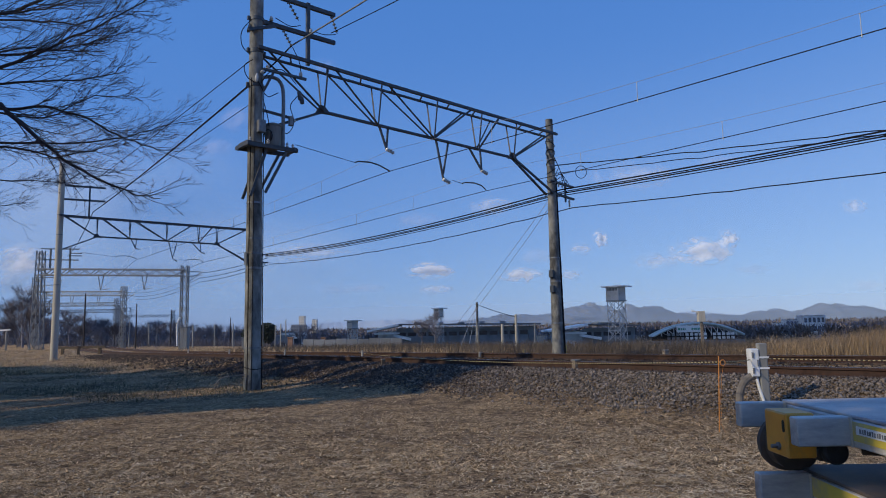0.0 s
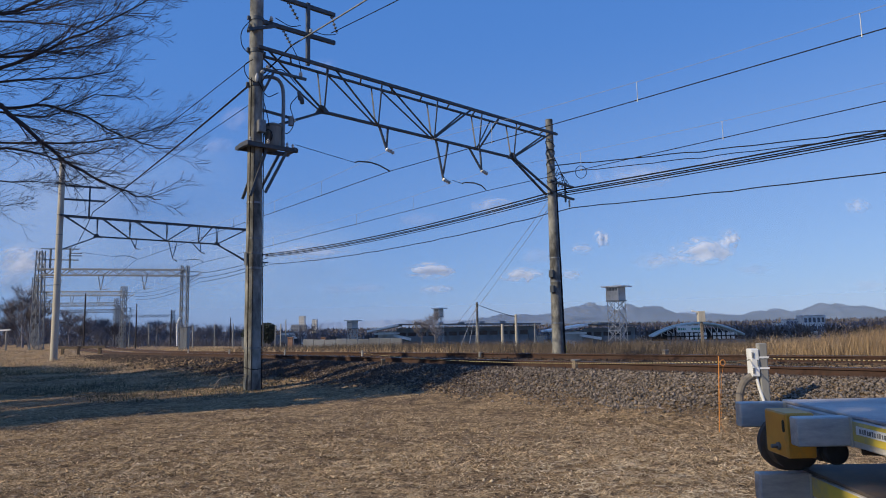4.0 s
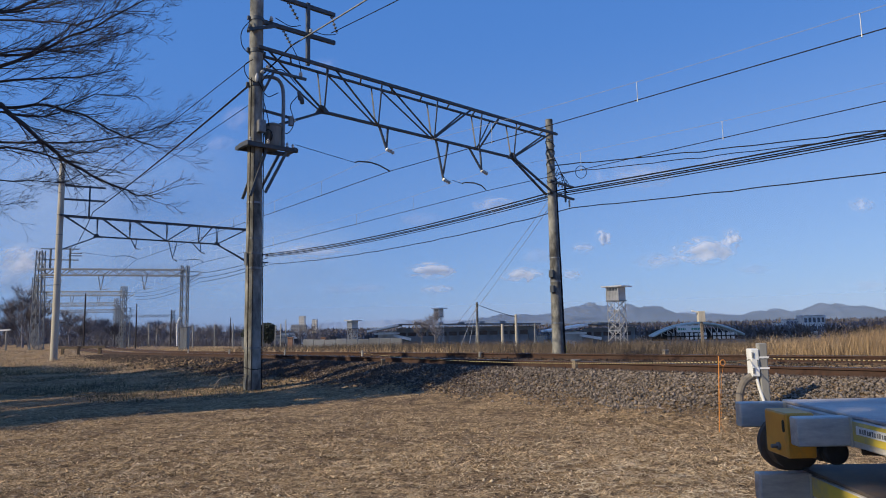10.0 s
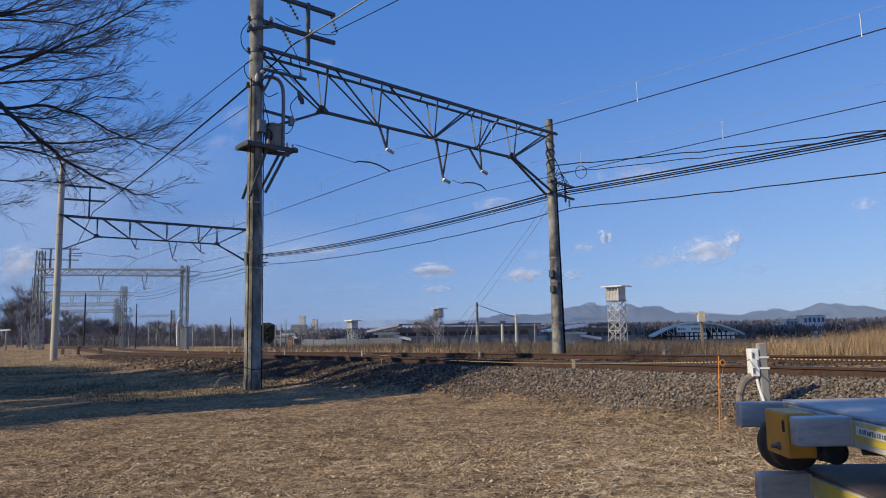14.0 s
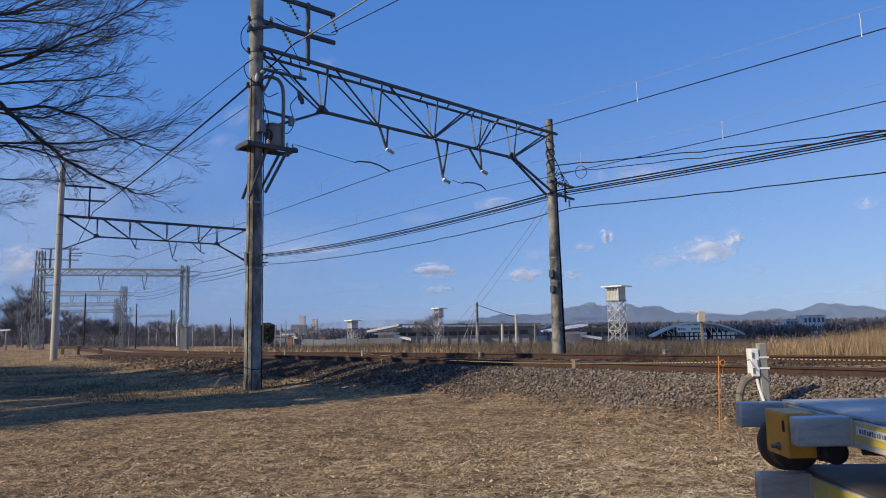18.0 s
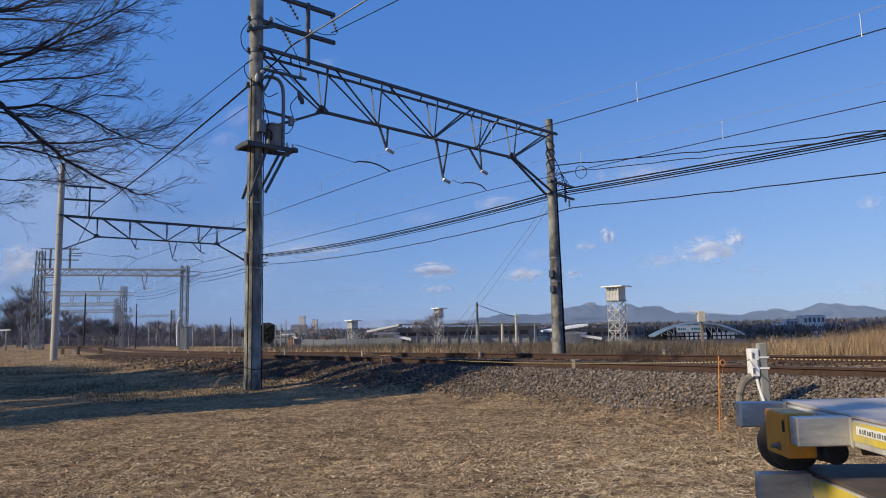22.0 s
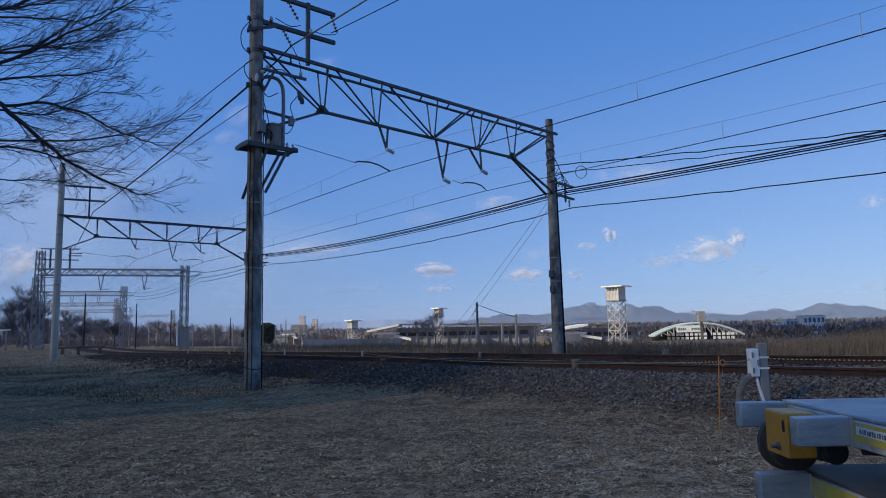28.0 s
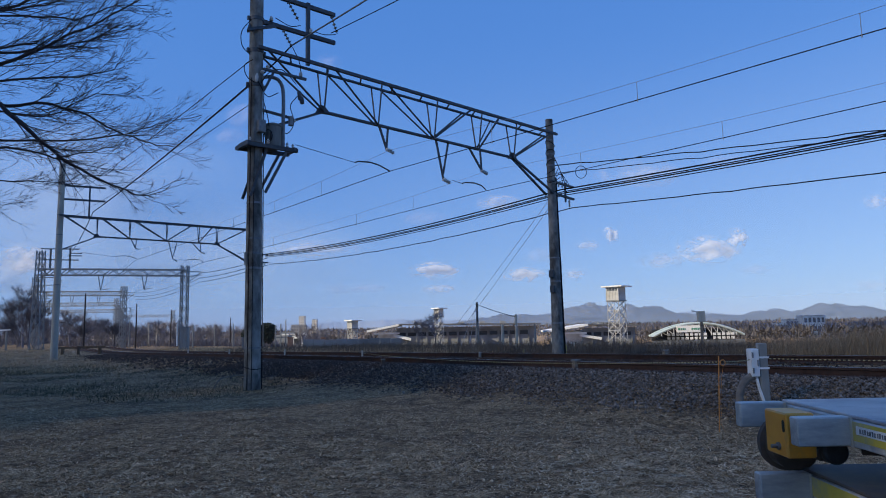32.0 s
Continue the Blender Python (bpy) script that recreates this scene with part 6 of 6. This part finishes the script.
def leafy_tree(name, x, y, h, w, seed, label, clumps=900):
    """An evergreen: trunk, and a crown of many small leaf clumps with gaps."""
    r = random.Random(seed)
    root = thing(name, (x, y, zg(x, y)), label, "tree", "evergreen trees")
    part("trunk", Geo().lathe((0, 0, -0.2), (0, 0, 1), [(0, 0.16), (h * 0.7, 0.05)], 8), BARK, root)
    g = Geo()
    for k in range(clumps):
        z = h * (0.15 + 0.85 * r.random())
        rad = w * math.sin(math.pi * min(1, 0.12 + 0.86 * (1 - (z / h)) ** 0.7)) * r.random() ** 0.4
        a = r.uniform(0, 6.283)
        p = Vector((rad * math.cos(a), rad * math.sin(a), z))
        s = r.uniform(0.12, 0.3)
        u = Vector((r.uniform(-1, 1), r.uniform(-1, 1), r.uniform(-1, 1))).normalized()
        v = u.orthogonal().normalized()
        q = u.cross(v)
        g.add([p + u * s, p - u * s * 0.5 + v * s, p - u * s * 0.5 - v * s, p + q * s * 0.6], ((0, 1, 3), (1, 2, 3), (2, 0, 3), (0, 2, 1)))
    part("crown", g, LEAF_DARK, root, "dark evergreen leaves", smooth=False)
    return root


leafy_tree("evergreen_tree", -29.6, 112.0, 3.9, 1.5, 1, "dark evergreen tree beyond the rail yard")
leafy_tree("evergreen_tree", -31.5, 113.0, 3.4, 1.6, 2, "dark evergreen tree beyond the rail yard")
leafy_tree("evergreen_tree", -33.5, 116.0, 3.1, 1.6, 4, "dark evergreen tree beyond the rail yard")


# ---- far woods and hills ----
def far_woods():
    n = 60000
    y = 300 + 900 * NPR.uniform(0, 1, n) ** 1.6
    x = y * NPR.uniform(-0.80, 0.74, n)
    lump = np.array([noise.noise(Vector((a / b * 26.0, b * 0.004, 2.0))) for a, b in zip(x, y)])
    keep = lump + NPR.uniform(-0.3, 0.3, n) > -0.12
    x, y = x[keep], y[keep]
    blades("far_woods", x, y, -7.2 + NPR.uniform(0, 4.2, len(x)), 3.4, 0.34, (0.2, 1.57), FAR_WOOD, "belt of distant woods and hedges on the plain", "woods", 0.5)
    y = NPR.uniform(1100, 3000, 26000)
    x = y * NPR.uniform(-0.80, 0.74, 26000)
    blades("far_woods", x, y, np.full(26000, -7.2) + NPR.uniform(0, 5, 26000), 9.0, 1.6, (0.2, 1.57), FAR_WOOD, "belt of hazy woods below the hills", "woods", 0.5)


far_woods()
x, y = NPR.uniform(-120, -28, 34000), NPR.uniform(105, 150, 34000)
x, y = clumped(x, y, 0.11, -0.12)
blades("yard_scrub", x, y, ground_height(x, y) - 0.2, 1.3, 0.035, (0.5, 1.57), DUSK_TWIG, "dark undergrowth along the back of the rail yard", "bushes", 0.5)
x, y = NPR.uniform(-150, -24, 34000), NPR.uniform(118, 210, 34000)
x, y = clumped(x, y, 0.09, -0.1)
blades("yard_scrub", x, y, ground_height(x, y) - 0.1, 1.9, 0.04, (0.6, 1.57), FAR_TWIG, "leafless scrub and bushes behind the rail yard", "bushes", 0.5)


def hills(name, y, crests, base, depth, material, label, rough):
    """A ridge built from rounded summits (place across, height, half width)."""
    g = Geo()
    nx, ny = 620, 14
    for j in range(ny):
        v = j / (ny - 1)
        for i in range(nx):
            x = -3400 + 6800 * i / (nx - 1)
            h = sum(a * math.exp(-((x - c) / w) ** 2) for c, a, w in crests)
            h = base + h * (1 + rough * noise.fractal(Vector((x * 0.016, v * 2, 1.7)), 0.55, 2.1, 6))
            g.v.append((x, y + depth * (v - 0.5) * 2 + 40 * noise.noise(Vector((x * 0.004, v, 5))), -6 + (h + 6) * math.sin(math.pi * min(1, v * 1.15 + 0.02)) ** 0.7))
    for j in range(ny - 1):
        for i in range(nx - 1):
            a = j * nx + i
            g.f.append((a, a + 1, a + nx + 1, a + nx))
    solid(name, g, material, label, "hills", kind="structure")


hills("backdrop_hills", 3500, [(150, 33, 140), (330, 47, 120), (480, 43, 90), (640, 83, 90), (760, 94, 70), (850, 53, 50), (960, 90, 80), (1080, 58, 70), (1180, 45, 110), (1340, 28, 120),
                                (1480, 26, 110), (1640, 49, 80), (1722, 41, 32), (1820, 45, 70), (1930, 56, 60), (2040, 71, 90), (2180, 56, 70), (2320, 40, 70), (2460, 41, 110)], 2, 240, HILL, "wooded hills along the horizon, haze painted in as blue", 0.20)
hills("backdrop_far_hills", 4300, [(-2200, 40, 700), (-900, 34, 500), (-200, 44, 420), (500, 40, 400), (1550, 62, 380), (2600, 50, 500)], 6, 200, HILL_FAR, "distant hills on the horizon, haze painted in as pale blue", 0.12)


# ---- haze over the plain, thinning with height ----
def haze_ring(name, radius, height, cover, tone):
    m = bpy.data.materials.new(name)
    m.use_nodes = True
    n, ln = m.node_tree.nodes, m.node_tree.links
    n.clear()
    co = n.new("ShaderNodeSeparateXYZ")
    ln.new(n.new("ShaderNodeTexCoord").outputs["Generated"], co.inputs[0])
    fade = n.new("ShaderNodeMapRange")
    fade.interpolation_type = "SMOOTHERSTEP"
    fade.inputs[1].default_value, fade.inputs[2].default_value, fade.inputs[3].default_value, fade.inputs[4].default_value = 0.0, 1.0, 1.0, 0.0
    ln.new(co.outputs["Z"], fade.inputs[0])
    amount = n.new("ShaderNodeMath")
    amount.operation = "MULTIPLY"
    ln.new(fade.outputs[0], amount.inputs[0])
    amount.inputs[1].default_value = cover
    di, tl, tr = n.new("ShaderNodeBsdfDiffuse"), n.new("ShaderNodeBsdfTranslucent"), n.new("ShaderNodeBsdfTransparent")
    di.inputs[0].default_value = tl.inputs[0].default_value = (*tone, 1)
    lit, mx, o = n.new("ShaderNodeMixShader"), n.new("ShaderNodeMixShader"), n.new("ShaderNodeOutputMaterial")
    lit.inputs[0].default_value = 0.5
    ln.new(di.outputs[0], lit.inputs[1])
    ln.new(tl.outputs[0], lit.inputs[2])
    ln.new(amount.outputs[0], mx.inputs[0])
    ln.new(tr.outputs[0], mx.inputs[1])
    ln.new(lit.outputs[0], mx.inputs[2])
    ln.new(mx.outputs[0], o.inputs[0])
    g = Geo()
    k = 96
    for i in range(k):
        a = 6.283185 * i / k
        g.v += [(radius * math.sin(a), radius * math.cos(a), z) for z in (-20.0, height)]
    g.f = [(2 * i, 2 * ((i + 1) % k), 2 * ((i + 1) % k) + 1, 2 * i + 1) for i in range(k)]
    solid(name, g, m, "thin pale winter haze over the plain", "haze", kind="structure")


haze_ring("backdrop_haze", 400.0, 50.0, 0.10, (0.62, 0.70, 0.95))
haze_ring("backdrop_far_haze", 2400.0, 1250.0, 0.31, (0.58, 0.75, 0.91))


# ---- clouds ----
def cloud_sheet(name, w, h, material, label, seed, bulge=0.12):
    """A thin lumpy layer of vapour, w by h, lying in its own plane."""
    g = Geo()
    nx, ny = 28, 16
    for j in range(ny):
        for i in range(nx):
            u, v = i / (nx - 1) * 2 - 1, j / (ny - 1) * 2 - 1
            lump = bulge * h * (1 - min(1, u * u + v * v)) * (1 + 0.8 * noise.noise(Vector((u * 2.2, v * 2.2, seed))))
            g.v.append((u * w / 2, v * h / 2, lump))
    for j in range(ny - 1):
        for i in range(nx - 1):
            a = j * nx + i
            g.f.append((a, a + 1, a + nx + 1, a + nx))
    return solid(name, g, material, label, "cloud", "drifting clouds")


CLOUD_Y = 3000.0
CLOUD_MAT = [[cloud_material("cloud_vapour", 0.76, 1.3 + k, 3.4, 0.9, (0.90, 0.88, 0.91), 3.2) for k in range(3)], [cloud_material("cloud_wisp", 0.42, 4.1 + k, 2.8, 1.1, (0.85, 0.85, 0.91), 2.6) for k in range(3)], [cloud_material("cloud_veil", 0.2, 8.2 + k, 1.8, 1.4, (0.86, 0.84, 0.95)) for k in range(3)], [cloud_material("cloud_film", 0.42, 12.4 + k, 1.3, 1.3, (0.80, 0.92, 1.0), 0.8) for k in range(3)]]
CLOUDS = []
# each: place across, height, width, height of the cloud, drift over the clip across and up, in metres
BRIGHT = ((-1885, 345, 190, 100, 12, 2), (1165, 317, 218, 93, 31, 7), (1291, 369, 83, 66, 44, 7), (716, 384, 58, 58, 50, 20), (-63, 256, 178, 61, 23, 2), (344, 227, 159, 51, 15, 2))
WISPS = ((953, 278, 171, 64, 23, 2), (629, 342, 88, 42, 34, 15), (1878, 510, 90, 54, 97, 19), (872, 673, 318, 106, 32, 7), (-612, 350, 337, 62, 33, 15), (-39, 171, 117, 36, 13, 2),
         (-1890, 300, 330, 200, -26, 1), (573, 227, 93, 36, 20, 2), (226, 545, 153, 66, 31, 15))
BROAD = ((-1650, 560, 1400, 640, 25, 5), (-1150, 300, 1400, 380, 20, 5))
VEILS = ((-1033, 847, 108, 59, 57, 52), (-942, 979, 133, 96, 26, 16), (-535, 1222, 93, 62, 16, 22), (1270, 728, 166, 50, 26, 5), (1389, 231, 140, 34, 10, 0), (-472, 183, 154, 36, 13, 0),
         (423, 310, 128, 51, 21, 5), (-344, 185, 128, 31, 8, 0), (1916, 151, 181, 48, 10, 0), (-110, 489, 153, 51, 26, 10))


def add_clouds():
    n = 0
    for kind, group in enumerate((BRIGHT, WISPS, VEILS, BROAD)):
        for x, z, w, h, dx, dz in group:
            ob = cloud_sheet("cloud", w * 1.7, h * 1.8, CLOUD_MAT[kind][n % 3], ("small bright white cloud drifting over the hills", "thin white wisp of cloud", "faint pale veil of cloud", "broad thin film of high cloud")[kind], n * 3.1)
            CLOUDS.append((ob, x, z, dx, dz, n))
            n += 1


add_clouds()
SHADE_HIGH = 2000.0
SHADE_MAT = [cloud_material("overcast_cloud", 0.92, 2.2, 1.2, 0.75, ragged=0.6), cloud_material("thin_overcast_cloud", 0.78, 5.5, 1.2, 1.0, ragged=0.6), cloud_material("wide_overcast_cloud", 0.94, 7.5, 1.4, 0.1, ragged=0.3)]
near_cloud = cloud_sheet("passing_cloud", 440, 400, SHADE_MAT[0], "low grey-white cloud passing before the sun", 1.0, 0.02)
early_cloud = cloud_sheet("passing_cloud", 520, 440, SHADE_MAT[1], "thin low cloud leaving the sun", 2.0, 0.02)
wide_cloud = cloud_sheet("passing_cloud", 2200, 1480, SHADE_MAT[2], "wide low cloud shading the far plain", 3.0, 0.01)


# ---- the bare tree that reaches over the field ----
TREE_AT = Vector((-15.0, 9.0, 0.0))


def limb_geo(pts, r0, seed, twiggy=1.0):
    """A drooping limb with side branches and a spray of fine twigs."""
    r = random.Random(seed)
    wood, fine = Geo(), Geo()
    pts = [Vector(p) for p in pts]
    fine_pts = []
    for i in range(len(pts) - 1):
        for k in range(4):
            p = pts[i].lerp(pts[i + 1], k / 4)
            fine_pts.append(p + Vector((r.uniform(-1, 1), r.uniform(-1, 1), r.uniform(-1, 1))) * 0.018)
    fine_pts.append(pts[-1])
    n = len(fine_pts)
    wood.tube(fine_pts, [max(0.006, r0 * (1 - 0.9 * i / (n - 1))) for i in range(n)], 6)
    total = (pts[-1] - pts[0]).length

    def spray(p, d, length, rad, level):
        m = 5
        line, q = [p], p
        up = r.uniform(0.0, 0.09)
        for i in range(m):
            d = (d + Vector((r.uniform(-0.09, 0.09), r.uniform(-0.1, 0.1), up + r.uniform(-0.1, 0.1)))).normalized()
            q = q + d * length / m
            line.append(q)
        (wood if level == 1 else fine).tube(line, [max(0.0021, rad * (1 - 0.75 * i / m)) for i in range(m + 1)], 4 if level == 1 else 3, False)
        if level == 3:
            return
        count = int((8 if level == 1 else 3) * twiggy)
        for k in range(count):
            f = r.uniform(0.12, 1.0)
            i = min(int(f * m), m - 1)
            b = line[i].lerp(line[i + 1], f * m - i)
            sgn = 1 if k % 2 else -1
            t = Vector((-d.z, r.uniform(-0.6, 0.6), d.x)) * sgn
            nd = (d + t * r.uniform(0.3, 0.75)).normalized()
            spray(b, nd, length * r.uniform(0.2, 0.42), rad * 0.5, level + 1)
    for k in range(int(20 * twiggy)):
        f = 0.30 + 0.66 * (k + r.random()) / (20 * twiggy)
        i = min(int(f * (n - 1)), n - 2)
        p = fine_pts[i]
        d = (fine_pts[min(i + 2, n - 1)] - fine_pts[max(i - 2, 0)]).normalized()
        sgn = 1 if k % 2 else -1
        t = Vector((-d.z, r.uniform(-0.5, 0.5), d.x)) * sgn
        spray(p, (d + t * r.uniform(0.15, 0.5)).normalized(), total * r.uniform(0.06, 0.14) * (1.25 - 0.75 * f), r0 * 0.3 * (1.1 - 0.7 * f), 1)
    return wood, fine


def overhanging_tree():
    root = thing("bare_tree", Matrix.Translation(TREE_AT), "large leafless tree with long drooping limbs swaying in wind", "tree", "trees beside the field")
    wood, fine = grow(31, 9.0, 0.8, 5000, 0.010, 0.55, 0.26)
    part("trunk", wood, BARK, root, "dark bare trunk and upper limbs")
    part("crown", fine, TWIG, root, "fine bare twigs", smooth=False)
    # limbs over the field: hundredths of a metre across, height, and depth of each bend
    shapes = (
        (0.075, 11.0, (-9.6, 6.0), (-7.5, 5.28), (-6.95, 4.78), (-6.38, 4.3), (-5.74, 3.92), (-5.15, 3.68), (-4.72, 3.6)),
        (0.055, 11.4, (-9.8, 5.5), (-7.6, 5.36), (-7.0, 5.42), (-6.3, 5.2), (-5.7, 4.86), (-5.1, 4.62), (-4.62, 4.54)),
        (0.045, 11.0, (-9.6, 5.3), (-7.7, 5.68), (-6.9, 5.72), (-6.2, 5.72), (-5.65, 5.82), (-5.4, 6.0)),
        (0.06, 10.8, (-9.8, 5.2), (-7.5, 5.84), (-6.9, 6.04), (-6.3, 6.34), (-5.75, 6.58), (-5.05, 6.98), (-4.7, 7.14)),
        (0.05, 11.6, (-9.8, 6.2), (-7.6, 6.44), (-6.75, 6.54), (-6.05, 6.7), (-5.3, 6.94)),
        (0.045, 10.8, (-9.5, 4.5), (-7.5, 4.5), (-7.0, 4.44), (-6.4, 4.28), (-5.6, 4.42), (-5.3, 4.5)),
        (0.04, 11.8, (-9.8, 4.9), (-7.7, 4.84), (-6.6, 4.84), (-5.75, 4.92), (-5.15, 5.1), (-4.35, 5.24)),
        (0.025, 10.6, (-9.0, 3.9), (-7.5, 3.54), (-7.1, 3.45), (-6.74, 3.5)),
        (0.055, 11.0, (-9.8, 6.6), (-7.5, 6.94), (-6.7, 7.24), (-5.5, 7.5), (-5.0, 7.6)),
        (0.045, 10.6, (-9.8, 6.0), (-7.4, 6.72), (-6.6, 6.78), (-5.85, 7.03), (-5.15, 7.3)),
        (0.04, 11.2, (-9.8, 5.2), (-7.6, 5.2), (-6.85, 5.1), (-6.0, 5.5), (-5.35, 5.46)),
        (0.03, 11.5, (-9.6, 4.2), (-7.6, 4.08), (-6.95, 4.04), (-6.35, 3.98)),
        (0.04, 10.9, (-9.8, 5.9), (-7.7, 6.14), (-6.9, 6.24), (-6.1, 6.14), (-5.45, 6.54)),
        (0.04, 11.6, (-9.8, 6.9), (-7.5, 7.1), (-6.6, 7.0), (-5.9, 7.25), (-5.2, 7.2)))
    limbs = []
    for k, (r0, depth, *bends) in enumerate(shapes):
        start = Vector((-14.6, 9.3, 3.4 + 0.28 * k))
        pts = [Vector((0, 0, 0))]
        for j, (x, z) in enumerate(bends):
            pts.append(Vector((x, depth - (0.5 if j == 0 else 0), z)) - start)
        wood, fine = limb_geo(pts, r0 * 0.72, 100 + k, 1.1 if k != 7 else 0.7)
        ob = part("limb", wood, BARK, root, "drooping bare limb", at=Matrix.Translation(start - TREE_AT))
        part("twig_spray", fine, TWIG, ob, "fine bare twigs", smooth=False, kind="stuff")
        limbs.append((ob, start - TREE_AT))
    return root, limbs


overhang, BOUGHS = overhanging_tree()
# Out-of-view tree added as a shadow caster, copied in the rows below.
shade = bare_tree("bare_tree", pose(-26.5, 8.5, 0, 0, 0, 70), 41, 9.5, 0.95, 4600, 0.030, 0.75, 0.24, "unseen leafless twiggy tree placed to shade the bank", BARK, TWIG, "trees beside the field")
# unseen shade-casting tree rows beside the field, along the sun's azimuth and across it
for along, over, rz, sc in ((-12.5, 19.5, 10, 1), (-12.5, 22.5, 200, 1), (-12, 25.5, 120, 1), (-14, 29, 300, 1), (-16, 32, 30, 1), (-18, 35.5, 150, 1), (-20, 39, 250, 1), (-22, 42.5, 190, 1), (-20, 22, 330, 1), (-22, 27, 80, 1), (-24, 32, 220, 1), (-10, 20.0, 270, 0.9)):
    copy_thing(shade, pose(0.9 * along - 0.44 * over, 0.44 * along + 0.9 * over, 0, 0, 0, rz) @ Matrix.Diagonal((sc, sc, sc, 1)))
# Slim unseen evergreens added to deepen the shade on the bank.
for along, over, high, wide, seed in ((-6.6, 14.3, 9.6, 1.1, 21), (-6.9, 18.3, 10.2, 1.6, 22), (-5.8, 13.0, 9.2, 0.9, 23), (-8.5, 20.6, 10.6, 1.5, 24)):
    leafy_tree("evergreen_tree", 0.9 * along - 0.44 * over, 0.44 * along + 0.9 * over, high, wide, seed, "unseen slim evergreen tree added to shade the bank", 620)
# Unseen stand-in tree added to keep sun off the stacked trolleys.
trolley_shade_tree = leafy_tree("evergreen_tree", -5.75, -1.1, 6.7, 1.15, 9, "unseen evergreen added to shade the trolleys, leaning aside briefly", 430)


# ---- what moves: clouds drift, limbs sway ----
def motions():
    for ob, u, v, du, dv, n in CLOUDS:
        rows = []
        for j in range(9):
            f = j / 8
            y = CLOUD_Y + 25.0 * (n % 7)
            k = y / CLOUD_Y
            rows.append((32.0 * f, pose((u + du * f) * k, y, (v + dv * f) * k, 84, 0, 0)))
        walk(ob, rows)
    up = SUN_DIR * SHADE_HIGH
    for ob, x_at, t_at, y_mid in ((near_cloud, -96.0, 27.0, 10.0), (early_cloud, 135.0, 1.5, 10.0), (wide_cloud, 605.0, 28.0, 500.0)):
        walk(ob, [(4.0 * j, pose(up.x + x_at + 20.0 * (4.0 * j - t_at), up.y + y_mid, up.z)) for j in range(9)])
    # the unseen tree leans aside for two seconds to let sun reach the trolleys
    lean = [(0.0, 0), (18.0, 0), (19.0, 1), (19.5, 7), (20.0, 14), (20.5, 16), (21.5, 16), (22.2, 10), (23.0, 5), (24.0, 6), (25.0, 7), (26.5, 2), (28.0, 0), (32.0, 0)]
    foot = trolley_shade_tree.matrix_world.translation.copy()
    walk(trolley_shade_tree, [(t, pose(foot.x, foot.y, foot.z, -a, 0, 0)) for t, a in lean])
    # sway of the limb tips, in hundredths of a metre, second by second
    sway_a = (0, 3, 1, 1, -1, 0, 1, 0, 4, 1, 1, 3, -2, 3, 1, 1, 1, 3, 3, 3, 0, 3, 3, 3, 0, 3, 1, 1, 3, -2, 4, 1, 0)
    sway_b = (-2, 1, 0, 0, 0, -3, -2, 0, 10, -2, 1, 0, -7, 0, -2, 0, 0, 0, -2, 1, 0, 3, 0, 4, 3, 4, 0, 0, 6, 1, 6, 4, 4)
    sway_c = (0, 3, -3, 0, -4, -6, -2, -3, 8, -2, 0, -3, -5, -3, -3, 0, 0, 0, -2, -2, -3, 1, 3, 4, 3, 6, 5, 4, 8, 6, 4, 8, 9)
    for i, (ob, at) in enumerate(BOUGHS):
        sway = (sway_a, sway_b, sway_b, sway_c, sway_c, sway_a, sway_b, sway_a, sway_c, sway_c, sway_b, sway_a, sway_c, sway_c)[i]
        rows = []
        for t in range(33):
            lift = math.degrees(sway[t] * 0.0095 / 9.5) * 1.0
            rows.append((float(t), pose(at.x, at.y, at.z, 0, -lift, 0.25 * math.sin(t * 2.1 + i))))
        walk(ob, rows)


motions()
